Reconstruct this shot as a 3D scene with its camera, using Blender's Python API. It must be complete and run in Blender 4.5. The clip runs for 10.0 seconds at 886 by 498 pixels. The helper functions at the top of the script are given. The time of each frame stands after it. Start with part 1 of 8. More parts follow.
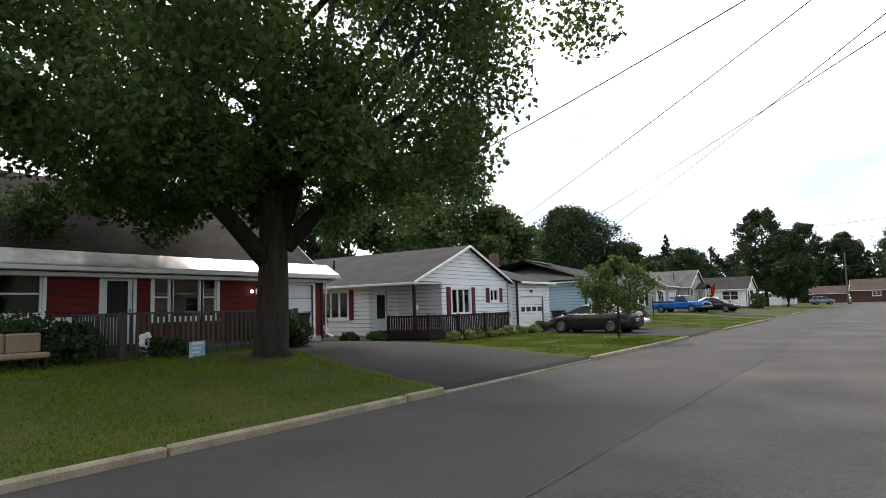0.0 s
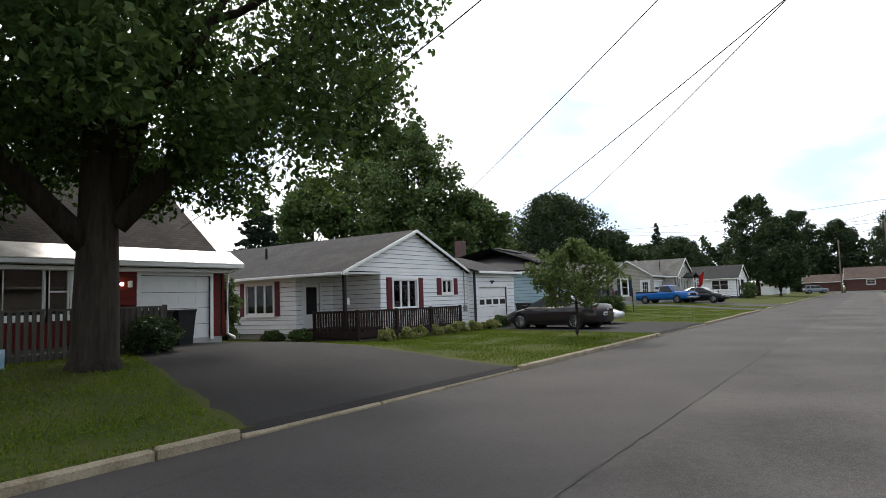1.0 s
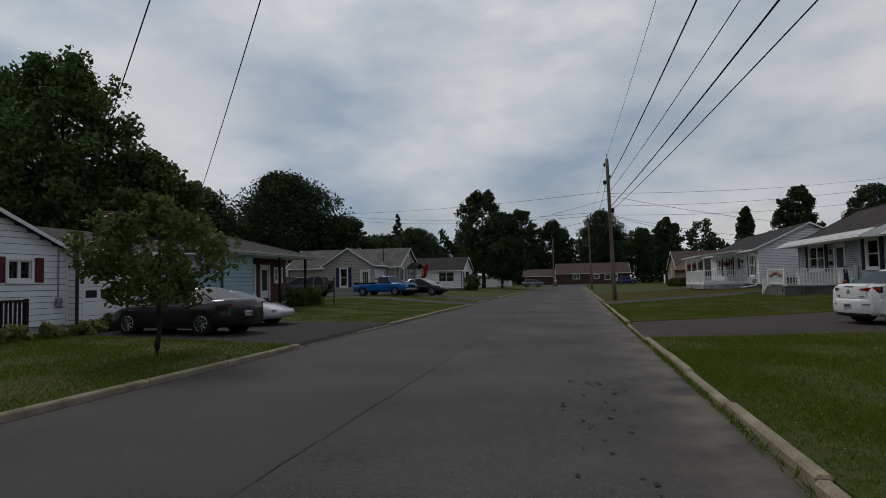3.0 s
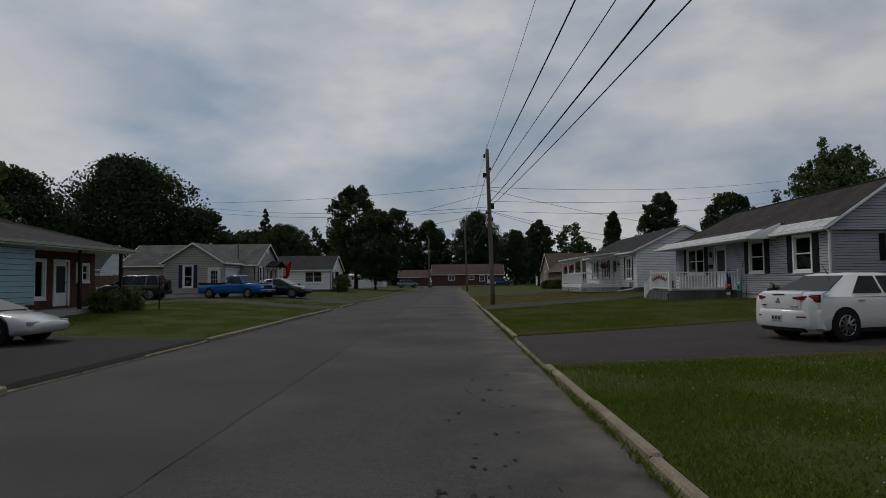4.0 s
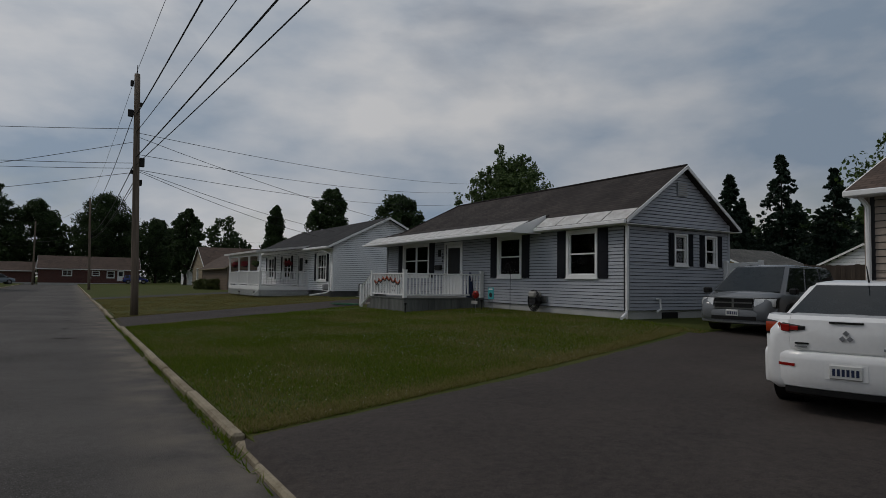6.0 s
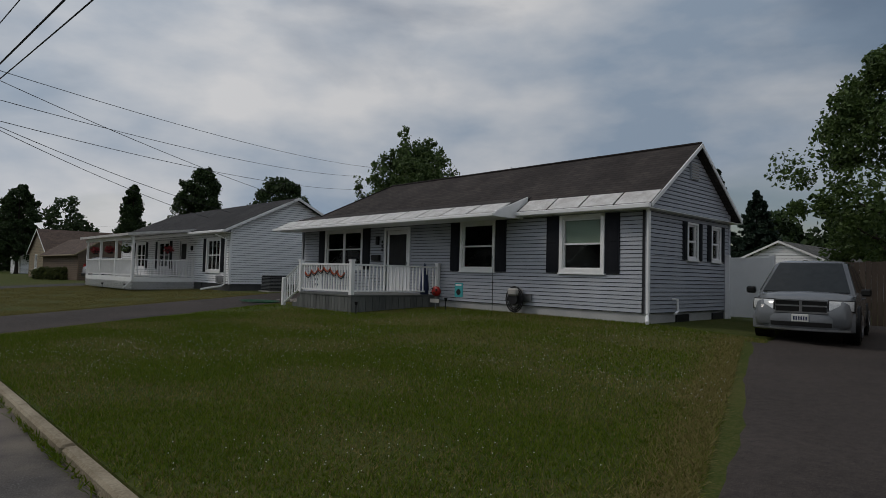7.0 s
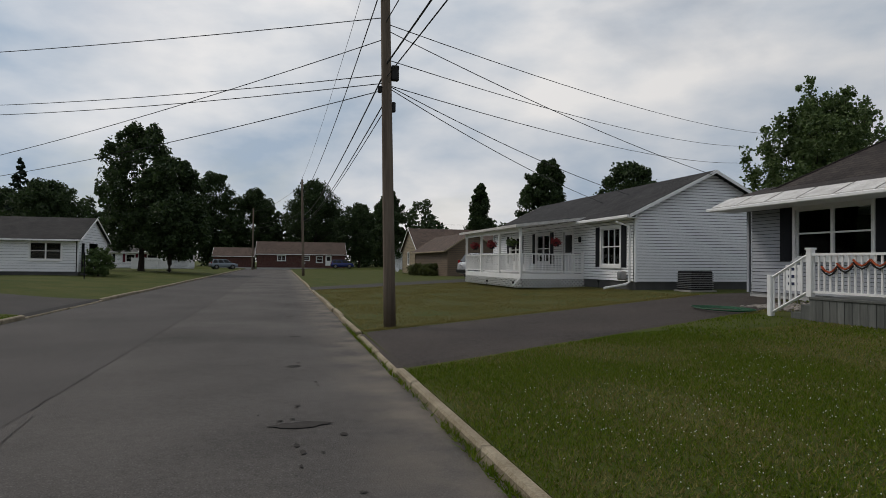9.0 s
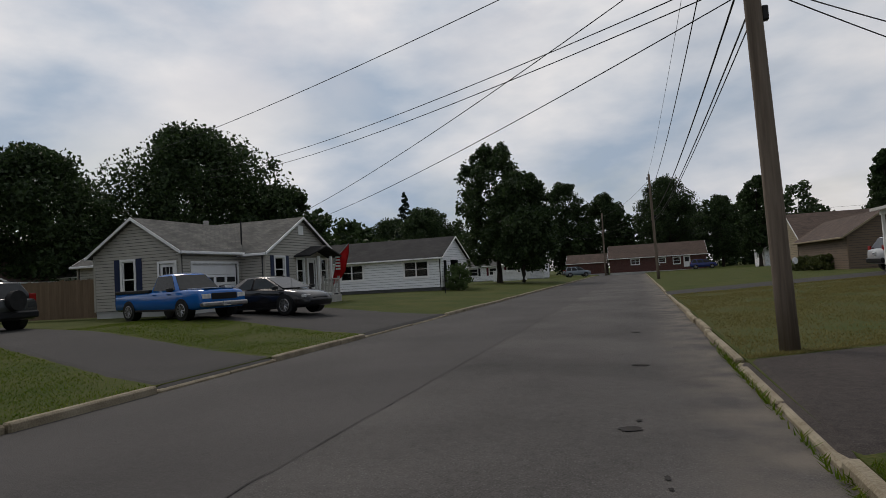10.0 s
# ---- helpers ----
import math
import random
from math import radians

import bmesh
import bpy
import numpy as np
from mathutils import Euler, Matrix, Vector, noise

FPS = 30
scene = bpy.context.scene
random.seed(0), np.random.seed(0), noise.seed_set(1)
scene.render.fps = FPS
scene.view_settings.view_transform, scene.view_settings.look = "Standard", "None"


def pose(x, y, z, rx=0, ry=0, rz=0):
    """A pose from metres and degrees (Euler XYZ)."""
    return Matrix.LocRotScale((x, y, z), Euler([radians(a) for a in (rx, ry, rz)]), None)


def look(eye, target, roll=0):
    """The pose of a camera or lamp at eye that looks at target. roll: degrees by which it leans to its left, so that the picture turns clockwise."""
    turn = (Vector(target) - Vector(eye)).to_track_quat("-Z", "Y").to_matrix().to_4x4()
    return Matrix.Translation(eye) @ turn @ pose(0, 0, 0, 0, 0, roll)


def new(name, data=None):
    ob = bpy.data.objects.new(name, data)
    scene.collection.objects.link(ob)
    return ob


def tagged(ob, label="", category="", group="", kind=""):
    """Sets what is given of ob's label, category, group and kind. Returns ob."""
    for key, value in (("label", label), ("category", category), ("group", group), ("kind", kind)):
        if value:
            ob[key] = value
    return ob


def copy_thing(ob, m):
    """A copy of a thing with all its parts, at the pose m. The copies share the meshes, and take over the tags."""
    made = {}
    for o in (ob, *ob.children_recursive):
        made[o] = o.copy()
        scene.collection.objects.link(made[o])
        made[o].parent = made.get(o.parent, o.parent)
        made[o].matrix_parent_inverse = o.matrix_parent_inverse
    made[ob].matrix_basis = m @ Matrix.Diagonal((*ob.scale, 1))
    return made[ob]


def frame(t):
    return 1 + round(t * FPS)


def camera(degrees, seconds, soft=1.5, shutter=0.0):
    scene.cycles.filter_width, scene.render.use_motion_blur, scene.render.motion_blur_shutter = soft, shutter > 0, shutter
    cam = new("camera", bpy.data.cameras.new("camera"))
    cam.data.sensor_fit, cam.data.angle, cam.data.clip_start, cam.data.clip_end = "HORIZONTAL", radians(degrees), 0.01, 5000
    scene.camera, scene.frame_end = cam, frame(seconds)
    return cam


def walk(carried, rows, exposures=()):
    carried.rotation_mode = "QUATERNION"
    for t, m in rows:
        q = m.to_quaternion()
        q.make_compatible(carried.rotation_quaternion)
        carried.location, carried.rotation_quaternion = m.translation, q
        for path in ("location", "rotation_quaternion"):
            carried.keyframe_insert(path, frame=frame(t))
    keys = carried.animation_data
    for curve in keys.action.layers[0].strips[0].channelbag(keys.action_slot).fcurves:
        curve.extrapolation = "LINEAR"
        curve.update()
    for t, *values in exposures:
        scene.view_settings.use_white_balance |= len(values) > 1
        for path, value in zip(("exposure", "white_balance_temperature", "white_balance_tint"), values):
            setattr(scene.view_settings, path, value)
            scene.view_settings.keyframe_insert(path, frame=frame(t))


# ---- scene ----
cam = camera(71.0, 10.0, soft=0.8)
PATH = [
    (0, (0.419, 12.015, 1.560), (-0.714, 13.652, 1.750), -1.60),
    (0.5, (-0.062, 14.356, 1.618), (-1.197, 15.994, 1.797), -3.32),
    (1, (0.096, 16.696, 1.577), (-1.026, 18.344, 1.739), -2.00),
    (1.5, (-0.037, 18.914, 1.633), (-1.050, 20.634, 1.762), -2.16),
    (2, (0.111, 21.286, 1.622), (-0.721, 23.101, 1.734), -1.78),
    (2.5, (0.481, 23.274, 1.538), (-0.139, 25.172, 1.648), -1.35),
    (4, (0.435, 30.442, 1.613), (0.410, 32.439, 1.714), -0.65),
    (4.5, (0.499, 33.226, 1.578), (0.672, 35.215, 1.693), -0.35),
    (5, (0.568, 36.276, 1.596), (0.931, 38.239, 1.715), -0.10),
    (5.5, (0.783, 38.954, 1.618), (1.426, 40.845, 1.726), 0.56),
    (6, (0.688, 41.253, 1.603), (1.719, 42.964, 1.707), 0.81),
    (7.5, (0.790, 48.556, 1.619), (2.185, 49.987, 1.699), 1.58),
    (8, (0.607, 49.811, 1.561), (1.784, 51.427, 1.623), 1.67),
    (8.5, (0.690, 51.837, 1.545), (1.556, 53.639, 1.600), 1.47),
    (9, (0.464, 53.689, 1.637), (0.968, 55.624, 1.680), 0.53),
    (9.5, (0.474, 55.406, 1.618), (0.572, 57.403, 1.662), -0.85),
    (10, (0.839, 57.596, 1.517), (0.247, 59.505, 1.605), -3.28),
]
walk(cam, [(t, look(eye, target, roll)) for t, eye, target, roll in PATH], [(0, 1.12, 6900, 11), (1, 0.98, 6850, 11), (1.5, 0.7, 6800, 11), (2, 0.22, 6700, 11), (2.7, -0.42, 6650, 11), (4, -0.82, 6600, 11), (6, -0.84, 6650, 11), (7.5, -0.42, 6650, 11), (8.5, -0.17, 6900, 11), (9.3, -0.25, 6900, 12), (10, -0.31, 6900, 13)])

# ---------------------------------------------------------------- world, sun
SUN_EL, SUN_AZ = radians(46), radians(318)
world = bpy.data.worlds.new("sky")
scene.world = world
world.use_nodes = True
wn, wl = world.node_tree.nodes, world.node_tree.links
wn.clear()
w_out = wn.new("ShaderNodeOutputWorld")
w_bg = wn.new("ShaderNodeBackground")
w_sky = wn.new("ShaderNodeTexSky")
w_sky.sky_type, w_sky.sun_disc = "NISHITA", False
w_sky.sun_elevation, w_sky.sun_rotation = SUN_EL, SUN_AZ
w_sky.air_density, w_sky.dust_density = 1.2, 2.0
w_tc = wn.new("ShaderNodeTexCoord")
w_map = wn.new("ShaderNodeMapping")
w_map.inputs["Scale"].default_value = (1.0, 1.0, 2.3)
w_map.inputs["Rotation"].default_value = (0.12, 0.1, 0.6)
w_n1 = wn.new("ShaderNodeTexNoise")
w_n1.inputs["Scale"].default_value, w_n1.inputs["Detail"].default_value = 1.7, 7.0
w_n1.inputs["Roughness"].default_value = 0.5
w_n1.inputs["Distortion"].default_value = 0.5
w_cov = wn.new("ShaderNodeValToRGB")
w_cov.color_ramp.elements[0].position, w_cov.color_ramp.elements[1].position = 0.33, 0.54
w_cov.color_ramp.elements[0].color = (0.12, 0.12, 0.12, 1)
w_n2 = wn.new("ShaderNodeTexNoise")
w_n2.inputs["Scale"].default_value, w_n2.inputs["Detail"].default_value = 2.6, 8.0
w_n2.inputs["Roughness"].default_value = 0.5
w_cl = wn.new("ShaderNodeValToRGB")
w_cl.color_ramp.elements[0].position, w_cl.color_ramp.elements[1].position = 0.37, 0.63
w_cl.color_ramp.elements[0].color = (0.385, 0.50, 0.65, 1)
w_cl.color_ramp.elements[1].color = (0.89, 0.915, 0.95, 1)
w_mul = wn.new("ShaderNodeVectorMath")
w_mul.operation = "SCALE"
w_mul.inputs["Scale"].default_value = 0.085
w_mix = wn.new("ShaderNodeMix")
w_mix.data_type = "RGBA"
wl.new(w_tc.outputs["Generated"], w_map.inputs["Vector"])
wl.new(w_map.outputs["Vector"], w_n1.inputs["Vector"])
wl.new(w_map.outputs["Vector"], w_n2.inputs["Vector"])
wl.new(w_n1.outputs["Fac"], w_cov.inputs["Fac"])
wl.new(w_n2.outputs["Fac"], w_cl.inputs["Fac"])
wl.new(w_sky.outputs["Color"], w_mul.inputs[0])
wl.new(w_cov.outputs["Color"], w_mix.inputs["Factor"])
wl.new(w_mul.outputs["Vector"], w_mix.inputs["A"])
w_dot = wn.new("ShaderNodeVectorMath")
w_dot.operation = "DOT_PRODUCT"
w_dot.inputs[1].default_value = (math.sin(SUN_AZ) * math.cos(SUN_EL), math.cos(SUN_AZ) * math.cos(SUN_EL), math.sin(SUN_EL))
w_glow = wn.new("ShaderNodeMapRange")
w_glow.inputs["From Min"].default_value, w_glow.inputs["From Max"].default_value = 0.0, 0.95
w_glow.inputs["To Min"].default_value, w_glow.inputs["To Max"].default_value = 0.82, 1.12
w_lit = wn.new("ShaderNodeVectorMath")
w_lit.operation = "SCALE"
wl.new(w_tc.outputs["Generated"], w_dot.inputs[0])
wl.new(w_dot.outputs["Value"], w_glow.inputs["Value"])
wl.new(w_cl.outputs["Color"], w_lit.inputs[0])
wl.new(w_glow.outputs["Result"], w_lit.inputs["Scale"])
wl.new(w_lit.outputs["Vector"], w_mix.inputs["B"])
wl.new(w_mix.outputs["Result"], w_bg.inputs["Color"])
w_bg.inputs["Strength"].default_value = 1.0
wl.new(w_bg.outputs["Background"], w_out.inputs["Surface"])

sun_data = bpy.data.lights.new("sun", "SUN")
sun_data.energy, sun_data.angle, sun_data.color = 1.15, radians(14), (1.0, 0.96, 0.9)
sun = new("sun", sun_data)
sun.matrix_world = look((0, 0, 60), (60 - 60 - math.sin(SUN_AZ) * 50, -math.cos(SUN_AZ) * 50, 60 - 50 * math.tan(SUN_EL)))

# ---------------------------------------------------------------- materials


def material(name, c1, c2=None, rough=0.7, metal=0.0, scale=6.0, grain=60.0, bump=0.15, vary=0.0, spec=0.2, coat=0.0, stretch=(1, 1, 1), island=False, mid=0.0, speck=0.0, speck_col=(0.3, 0.29, 0.27)):
    """Two colours mixed by a broad and a fine noise, with fine relief."""
    m = bpy.data.materials.new(name)
    m.use_nodes = True
    n, l = m.node_tree.nodes, m.node_tree.links
    b = n["Principled BSDF"]
    c2 = c2 or tuple(c * 0.8 for c in c1)
    tc = n.new("ShaderNodeTexCoord")
    mp = n.new("ShaderNodeMapping")
    mp.inputs["Scale"].default_value = stretch
    l.new(tc.outputs["Object"], mp.inputs["Vector"])
    n1 = n.new("ShaderNodeTexNoise")
    n1.inputs["Scale"].default_value, n1.inputs["Detail"].default_value = scale, 5.0
    n2 = n.new("ShaderNodeTexNoise")
    n2.inputs["Scale"].default_value, n2.inputs["Detail"].default_value = grain, 3.0
    l.new(mp.outputs["Vector"], n1.inputs["Vector"])
    l.new(mp.outputs["Vector"], n2.inputs["Vector"])
    add = n.new("ShaderNodeMath")
    add.operation = "MULTIPLY_ADD"
    add.inputs[1].default_value = 0.4
    l.new(n2.outputs["Fac"], add.inputs[0])
    sc = n.new("ShaderNodeMath")
    sc.operation = "MULTIPLY"
    sc.inputs[1].default_value = 0.6
    l.new(n1.outputs["Fac"], sc.inputs[0])
    l.new(sc.outputs[0], add.inputs[2])
    if mid:
        n3 = n.new("ShaderNodeTexNoise")
        n3.inputs["Scale"].default_value, n3.inputs["Detail"].default_value = math.sqrt(scale * grain) * 1.6, 4.0
        n3.inputs["Roughness"].default_value = 0.7
        l.new(mp.outputs["Vector"], n3.inputs["Vector"])
        m3 = n.new("ShaderNodeMath")
        m3.operation = "MULTIPLY_ADD"
        m3.inputs[1].default_value = mid
        l.new(n3.outputs["Fac"], m3.inputs[0])
        sc.inputs[1].default_value = 0.6 - mid
        l.new(sc.outputs[0], m3.inputs[2])
        l.new(m3.outputs[0], add.inputs[2])
    r = n.new("ShaderNodeValToRGB")
    r.color_ramp.elements[0].position, r.color_ramp.elements[1].position = 0.36, 0.64
    r.color_ramp.elements[0].color = (*c1, 1)
    r.color_ramp.elements[1].color = (*c2, 1)
    l.new(add.outputs[0], r.inputs["Fac"])
    col = r.outputs["Color"]
    if speck:
        vo = n.new("ShaderNodeTexVoronoi")
        vo.inputs["Scale"].default_value = 30.0
        l.new(mp.outputs["Vector"], vo.inputs["Vector"])
        sp = n.new("ShaderNodeMapRange")
        sp.inputs["From Min"].default_value, sp.inputs["From Max"].default_value = 0.26, 0.12
        sp.inputs["To Min"].default_value, sp.inputs["To Max"].default_value = 0.0, speck
        l.new(vo.outputs["Distance"], sp.inputs["Value"])
        sm = n.new("ShaderNodeMix")
        sm.data_type = "RGBA"
        sm.inputs["B"].default_value = (*speck_col, 1)
        l.new(sp.outputs["Result"], sm.inputs["Factor"])
        l.new(col, sm.inputs["A"])
        col = sm.outputs["Result"]
    if vary:
        if island:
            src = n.new("ShaderNodeNewGeometry").outputs["Random Per Island"]
        else:
            src = n.new("ShaderNodeObjectInfo").outputs["Random"]
        mr = n.new("ShaderNodeMapRange")
        mr.inputs["To Min"].default_value, mr.inputs["To Max"].default_value = 1 - vary, 1 + vary
        l.new(src, mr.inputs["Value"])
        hsv = n.new("ShaderNodeHueSaturation")
        l.new(mr.outputs["Result"], hsv.inputs["Value"])
        l.new(col, hsv.inputs["Color"])
        col = hsv.outputs["Color"]
    l.new(col, b.inputs["Base Color"])
    b.inputs["Roughness"].default_value = rough
    b.inputs["Metallic"].default_value = metal
    b.inputs["Specular IOR Level"].default_value = spec
    b.inputs["Coat Weight"].default_value = coat
    b.inputs["Coat Roughness"].default_value = 0.05
    if bump:
        bp = n.new("ShaderNodeBump")
        bp.inputs["Strength"].default_value = bump
        bp.inputs["Distance"].default_value = 0.02
        l.new(n2.outputs["Fac"], bp.inputs["Height"])
        l.new(bp.outputs["Normal"], b.inputs["Normal"])
    return m


def shingle_material(name, c1, c2, row=0.14):
    """Rows of shingles along the object's length, with stains."""
    m = material(name, c1, c2, rough=0.9, scale=0.9, grain=40, bump=0.4)
    n, l = m.node_tree.nodes, m.node_tree.links
    b = n["Principled BSDF"]
    tc = n.new("ShaderNodeTexCoord")
    br = n.new("ShaderNodeTexBrick")
    br.inputs["Scale"].default_value = 1.0
    br.inputs["Brick Width"].default_value, br.inputs["Row Height"].default_value = 0.32, row
    br.inputs["Mortar Size"].default_value = 0.012
    br.inputs["Color1"].default_value = (0.75, 0.75, 0.75, 1)
    br.inputs["Color2"].default_value = (1.15, 1.12, 1.08, 1)
    br.inputs["Mortar"].default_value = (0.45, 0.45, 0.45, 1)
    l.new(tc.outputs["UV"], br.inputs["Vector"])
    mx = n.new("ShaderNodeMix")
    mx.data_type, mx.blend_type = "RGBA", "MULTIPLY"
    mx.inputs["Factor"].default_value = 1.0
    l.new(b.inputs["Base Color"].links[0].from_socket, mx.inputs["A"])
    l.new(br.outputs["Color"], mx.inputs["B"])
    l.new(mx.outputs["Result"], b.inputs["Base Color"])
    return m


def brick_material(name):
    m = material(name, (0.105, 0.042, 0.032), (0.075, 0.033, 0.028), rough=0.85, scale=3, bump=0.3)
    n, l = m.node_tree.nodes, m.node_tree.links
    b = n["Principled BSDF"]
    tc = n.new("ShaderNodeTexCoord")
    br = n.new("ShaderNodeTexBrick")
    br.inputs["Scale"].default_value = 1.0
    br.inputs["Brick Width"].default_value, br.inputs["Row Height"].default_value = 0.21, 0.075
    br.inputs["Mortar Size"].default_value = 0.01
    br.inputs["Color1"].default_value = (0.7, 0.7, 0.7, 1)
    br.inputs["Color2"].default_value = (1.3, 1.25, 1.2, 1)
    br.inputs["Mortar"].default_value = (1.5, 2.2, 2.6, 1)
    l.new(tc.outputs["UV"], br.inputs["Vector"])
    mx = n.new("ShaderNodeMix")
    mx.data_type, mx.blend_type = "RGBA", "MULTIPLY"
    mx.inputs["Factor"].default_value = 1.0
    l.new(b.inputs["Base Color"].links[0].from_socket, mx.inputs["A"])
    l.new(br.outputs["Color"], mx.inputs["B"])
    l.new(mx.outputs["Result"], b.inputs["Base Color"])
    return m


def leaf_material(name, c1, c2, through_light=0.3, spec=0.3):
    m = bpy.data.materials.new(name)
    m.use_nodes = True
    n, l = m.node_tree.nodes, m.node_tree.links
    b = n["Principled BSDF"]
    g = n.new("ShaderNodeNewGeometry")
    r = n.new("ShaderNodeValToRGB")
    r.color_ramp.elements[0].color, r.color_ramp.elements[1].color = (*c1, 1), (*c2, 1)
    l.new(g.outputs["Random Per Island"], r.inputs["Fac"])
    l.new(r.outputs["Color"], b.inputs["Base Color"])
    b.inputs["Roughness"].default_value = 0.55
    b.inputs["Specular IOR Level"].default_value = spec
    t = n.new("ShaderNodeBsdfTranslucent")
    l.new(r.outputs["Color"], t.inputs["Color"])
    mix = n.new("ShaderNodeMixShader")
    mix.inputs["Fac"].default_value = through_light
    out = n["Material Output"]
    l.new(b.outputs["BSDF"], mix.inputs[1])
    l.new(t.outputs["BSDF"], mix.inputs[2])
    l.new(mix.outputs["Shader"], out.inputs["Surface"])
    return m


def glass_material(name, tint=(0.9, 0.93, 0.92), rough=0.02):
    m = bpy.data.materials.new(name)
    m.use_nodes = True
    n, l = m.node_tree.nodes, m.node_tree.links
    gl = n.new("ShaderNodeBsdfGlossy")
    gl.inputs["Roughness"].default_value = rough
    tr = n.new("ShaderNodeBsdfTransparent")
    tr.inputs["Color"].default_value = (*tint, 1)
    fr = n.new("ShaderNodeFresnel")
    fr.inputs["IOR"].default_value = 1.5
    mx = n.new("ShaderNodeMixShader")
    l.new(fr.outputs["Fac"], mx.inputs["Fac"])
    l.new(tr.outputs["BSDF"], mx.inputs[1])
    l.new(gl.outputs["BSDF"], mx.inputs[2])
    l.new(mx.outputs["Shader"], n["Material Output"].inputs["Surface"])
    return m


M = {}
M["asphalt"] = material("asphalt", (0.040, 0.0365, 0.0345), (0.076, 0.069, 0.065), rough=0.85, scale=0.35, grain=70, bump=0.6, spec=0.25, mid=0.16, speck=0.12)
M["asphalt_coarse"] = material("asphalt_coarse", (0.032, 0.029, 0.027), (0.116, 0.106, 0.098), rough=0.85, scale=0.35, grain=70, bump=0.9, spec=0.25, mid=0.18, speck=0.42, speck_col=(0.21, 0.20, 0.19))


def sandy_edge(m, x_in, x_out, col):
    """Sand and dust that gathers along the curb, thinning out towards the lane."""
    n, l = m.node_tree.nodes, m.node_tree.links
    b = n["Principled BSDF"]
    tc = n.new("ShaderNodeTexCoord")
    sx = n.new("ShaderNodeSeparateXYZ")
    l.new(tc.outputs["Object"], sx.inputs["Vector"])
    mr = n.new("ShaderNodeMapRange")
    mr.inputs["From Min"].default_value, mr.inputs["From Max"].default_value = x_in, x_out
    mr.interpolation_type = "SMOOTHSTEP"
    l.new(sx.outputs["X"], mr.inputs["Value"])
    nz = n.new("ShaderNodeTexNoise")
    nz.inputs["Scale"].default_value, nz.inputs["Detail"].default_value = 1.3, 6.0
    l.new(tc.outputs["Object"], nz.inputs["Vector"])
    cr = n.new("ShaderNodeMapRange")
    cr.inputs["From Min"].default_value, cr.inputs["From Max"].default_value = 0.35, 0.65
    l.new(nz.outputs["Fac"], cr.inputs["Value"])
    mu = n.new("ShaderNodeMath")
    mu.operation = "MULTIPLY"
    l.new(mr.outputs["Result"], mu.inputs[0])
    l.new(cr.outputs["Result"], mu.inputs[1])
    mx = n.new("ShaderNodeMix")
    mx.data_type = "RGBA"
    mx.inputs["B"].default_value = (*col, 1)
    l.new(mu.outputs[0], mx.inputs["Factor"])
    l.new(b.inputs["Base Color"].links[0].from_socket, mx.inputs["A"])
    l.new(mx.outputs["Result"], b.inputs["Base Color"])


sandy_edge(M["asphalt_coarse"], 0.9, 2.0, (0.17, 0.145, 0.12))
M["drive_dark"] = material("drive_dark", (0.011, 0.0105, 0.0105), (0.034, 0.031, 0.030), rough=0.9, scale=0.6, grain=80, bump=0.8, spec=0.25, mid=0.34, speck=0.30, speck_col=(0.10, 0.095, 0.09))
M["drive_brown"] = material("drive_brown", (0.024, 0.0198, 0.018), (0.080, 0.065, 0.057), rough=0.9, scale=0.5, grain=80, bump=0.8, spec=0.25, mid=0.34, speck=0.30, speck_col=(0.14, 0.125, 0.115))
M["drive_grey"] = material("drive_grey", (0.036, 0.034, 0.0325), (0.060, 0.055, 0.052), rough=0.9, scale=0.6, grain=70, bump=0.6, mid=0.3, speck=0.1)
M["crack"] = material("crack", (0.030, 0.028, 0.027), (0.066, 0.061, 0.057), rough=0.95, bump=0)
M["patch"] = material("patch", (0.030, 0.027, 0.025), (0.052, 0.047, 0.044), rough=0.95, scale=5, grain=80, bump=0.2, spec=0.15)
M["curb"] = material("curb", (0.36, 0.31, 0.225), (0.18, 0.145, 0.095), rough=0.9, scale=2.2, grain=45, bump=0.6)
M["concrete"] = material("concrete", (0.42, 0.40, 0.37), (0.30, 0.285, 0.26), rough=0.9, scale=1.6, grain=40, bump=0.3)
M["lawn"] = material("lawn", (0.026, 0.050, 0.006), (0.092, 0.088, 0.028), rough=0.95, scale=0.45, grain=30, bump=0.9, spec=0.1, mid=0.28)
M["dry_lawn"] = material("dry_lawn", (0.0840, 0.0810, 0.0300), (0.0540, 0.0690, 0.0180), rough=0.95, scale=0.8, grain=30, bump=0.8, spec=0.1)
M["siding_grey"] = material("siding_grey", (0.40, 0.42, 0.455), (0.35, 0.37, 0.405), rough=0.55, scale=1.2, grain=30, bump=0.05, vary=0.03)
M["siding_white"] = material("siding_white", (0.84, 0.845, 0.855), (0.76, 0.765, 0.78), rough=0.55, scale=1.0, grain=25, bump=0.05)
M["siding_beige"] = material("siding_beige", (0.42, 0.40, 0.35), (0.37, 0.35, 0.31), rough=0.6, scale=1.0, grain=25, bump=0.05)
M["siding_tan"] = material("siding_tan", (0.30, 0.245, 0.165), (0.25, 0.205, 0.14), rough=0.6, scale=1.0, grain=25, bump=0.05)
M["siding_brown"] = material("siding_brown", (0.17, 0.125, 0.09), (0.14, 0.105, 0.078), rough=0.7, scale=1.0, grain=25, bump=0.05)
M["siding_pink"] = material("siding_pink", (0.36, 0.30, 0.255), (0.31, 0.26, 0.22), rough=0.6, scale=1.0, grain=25, bump=0.05)
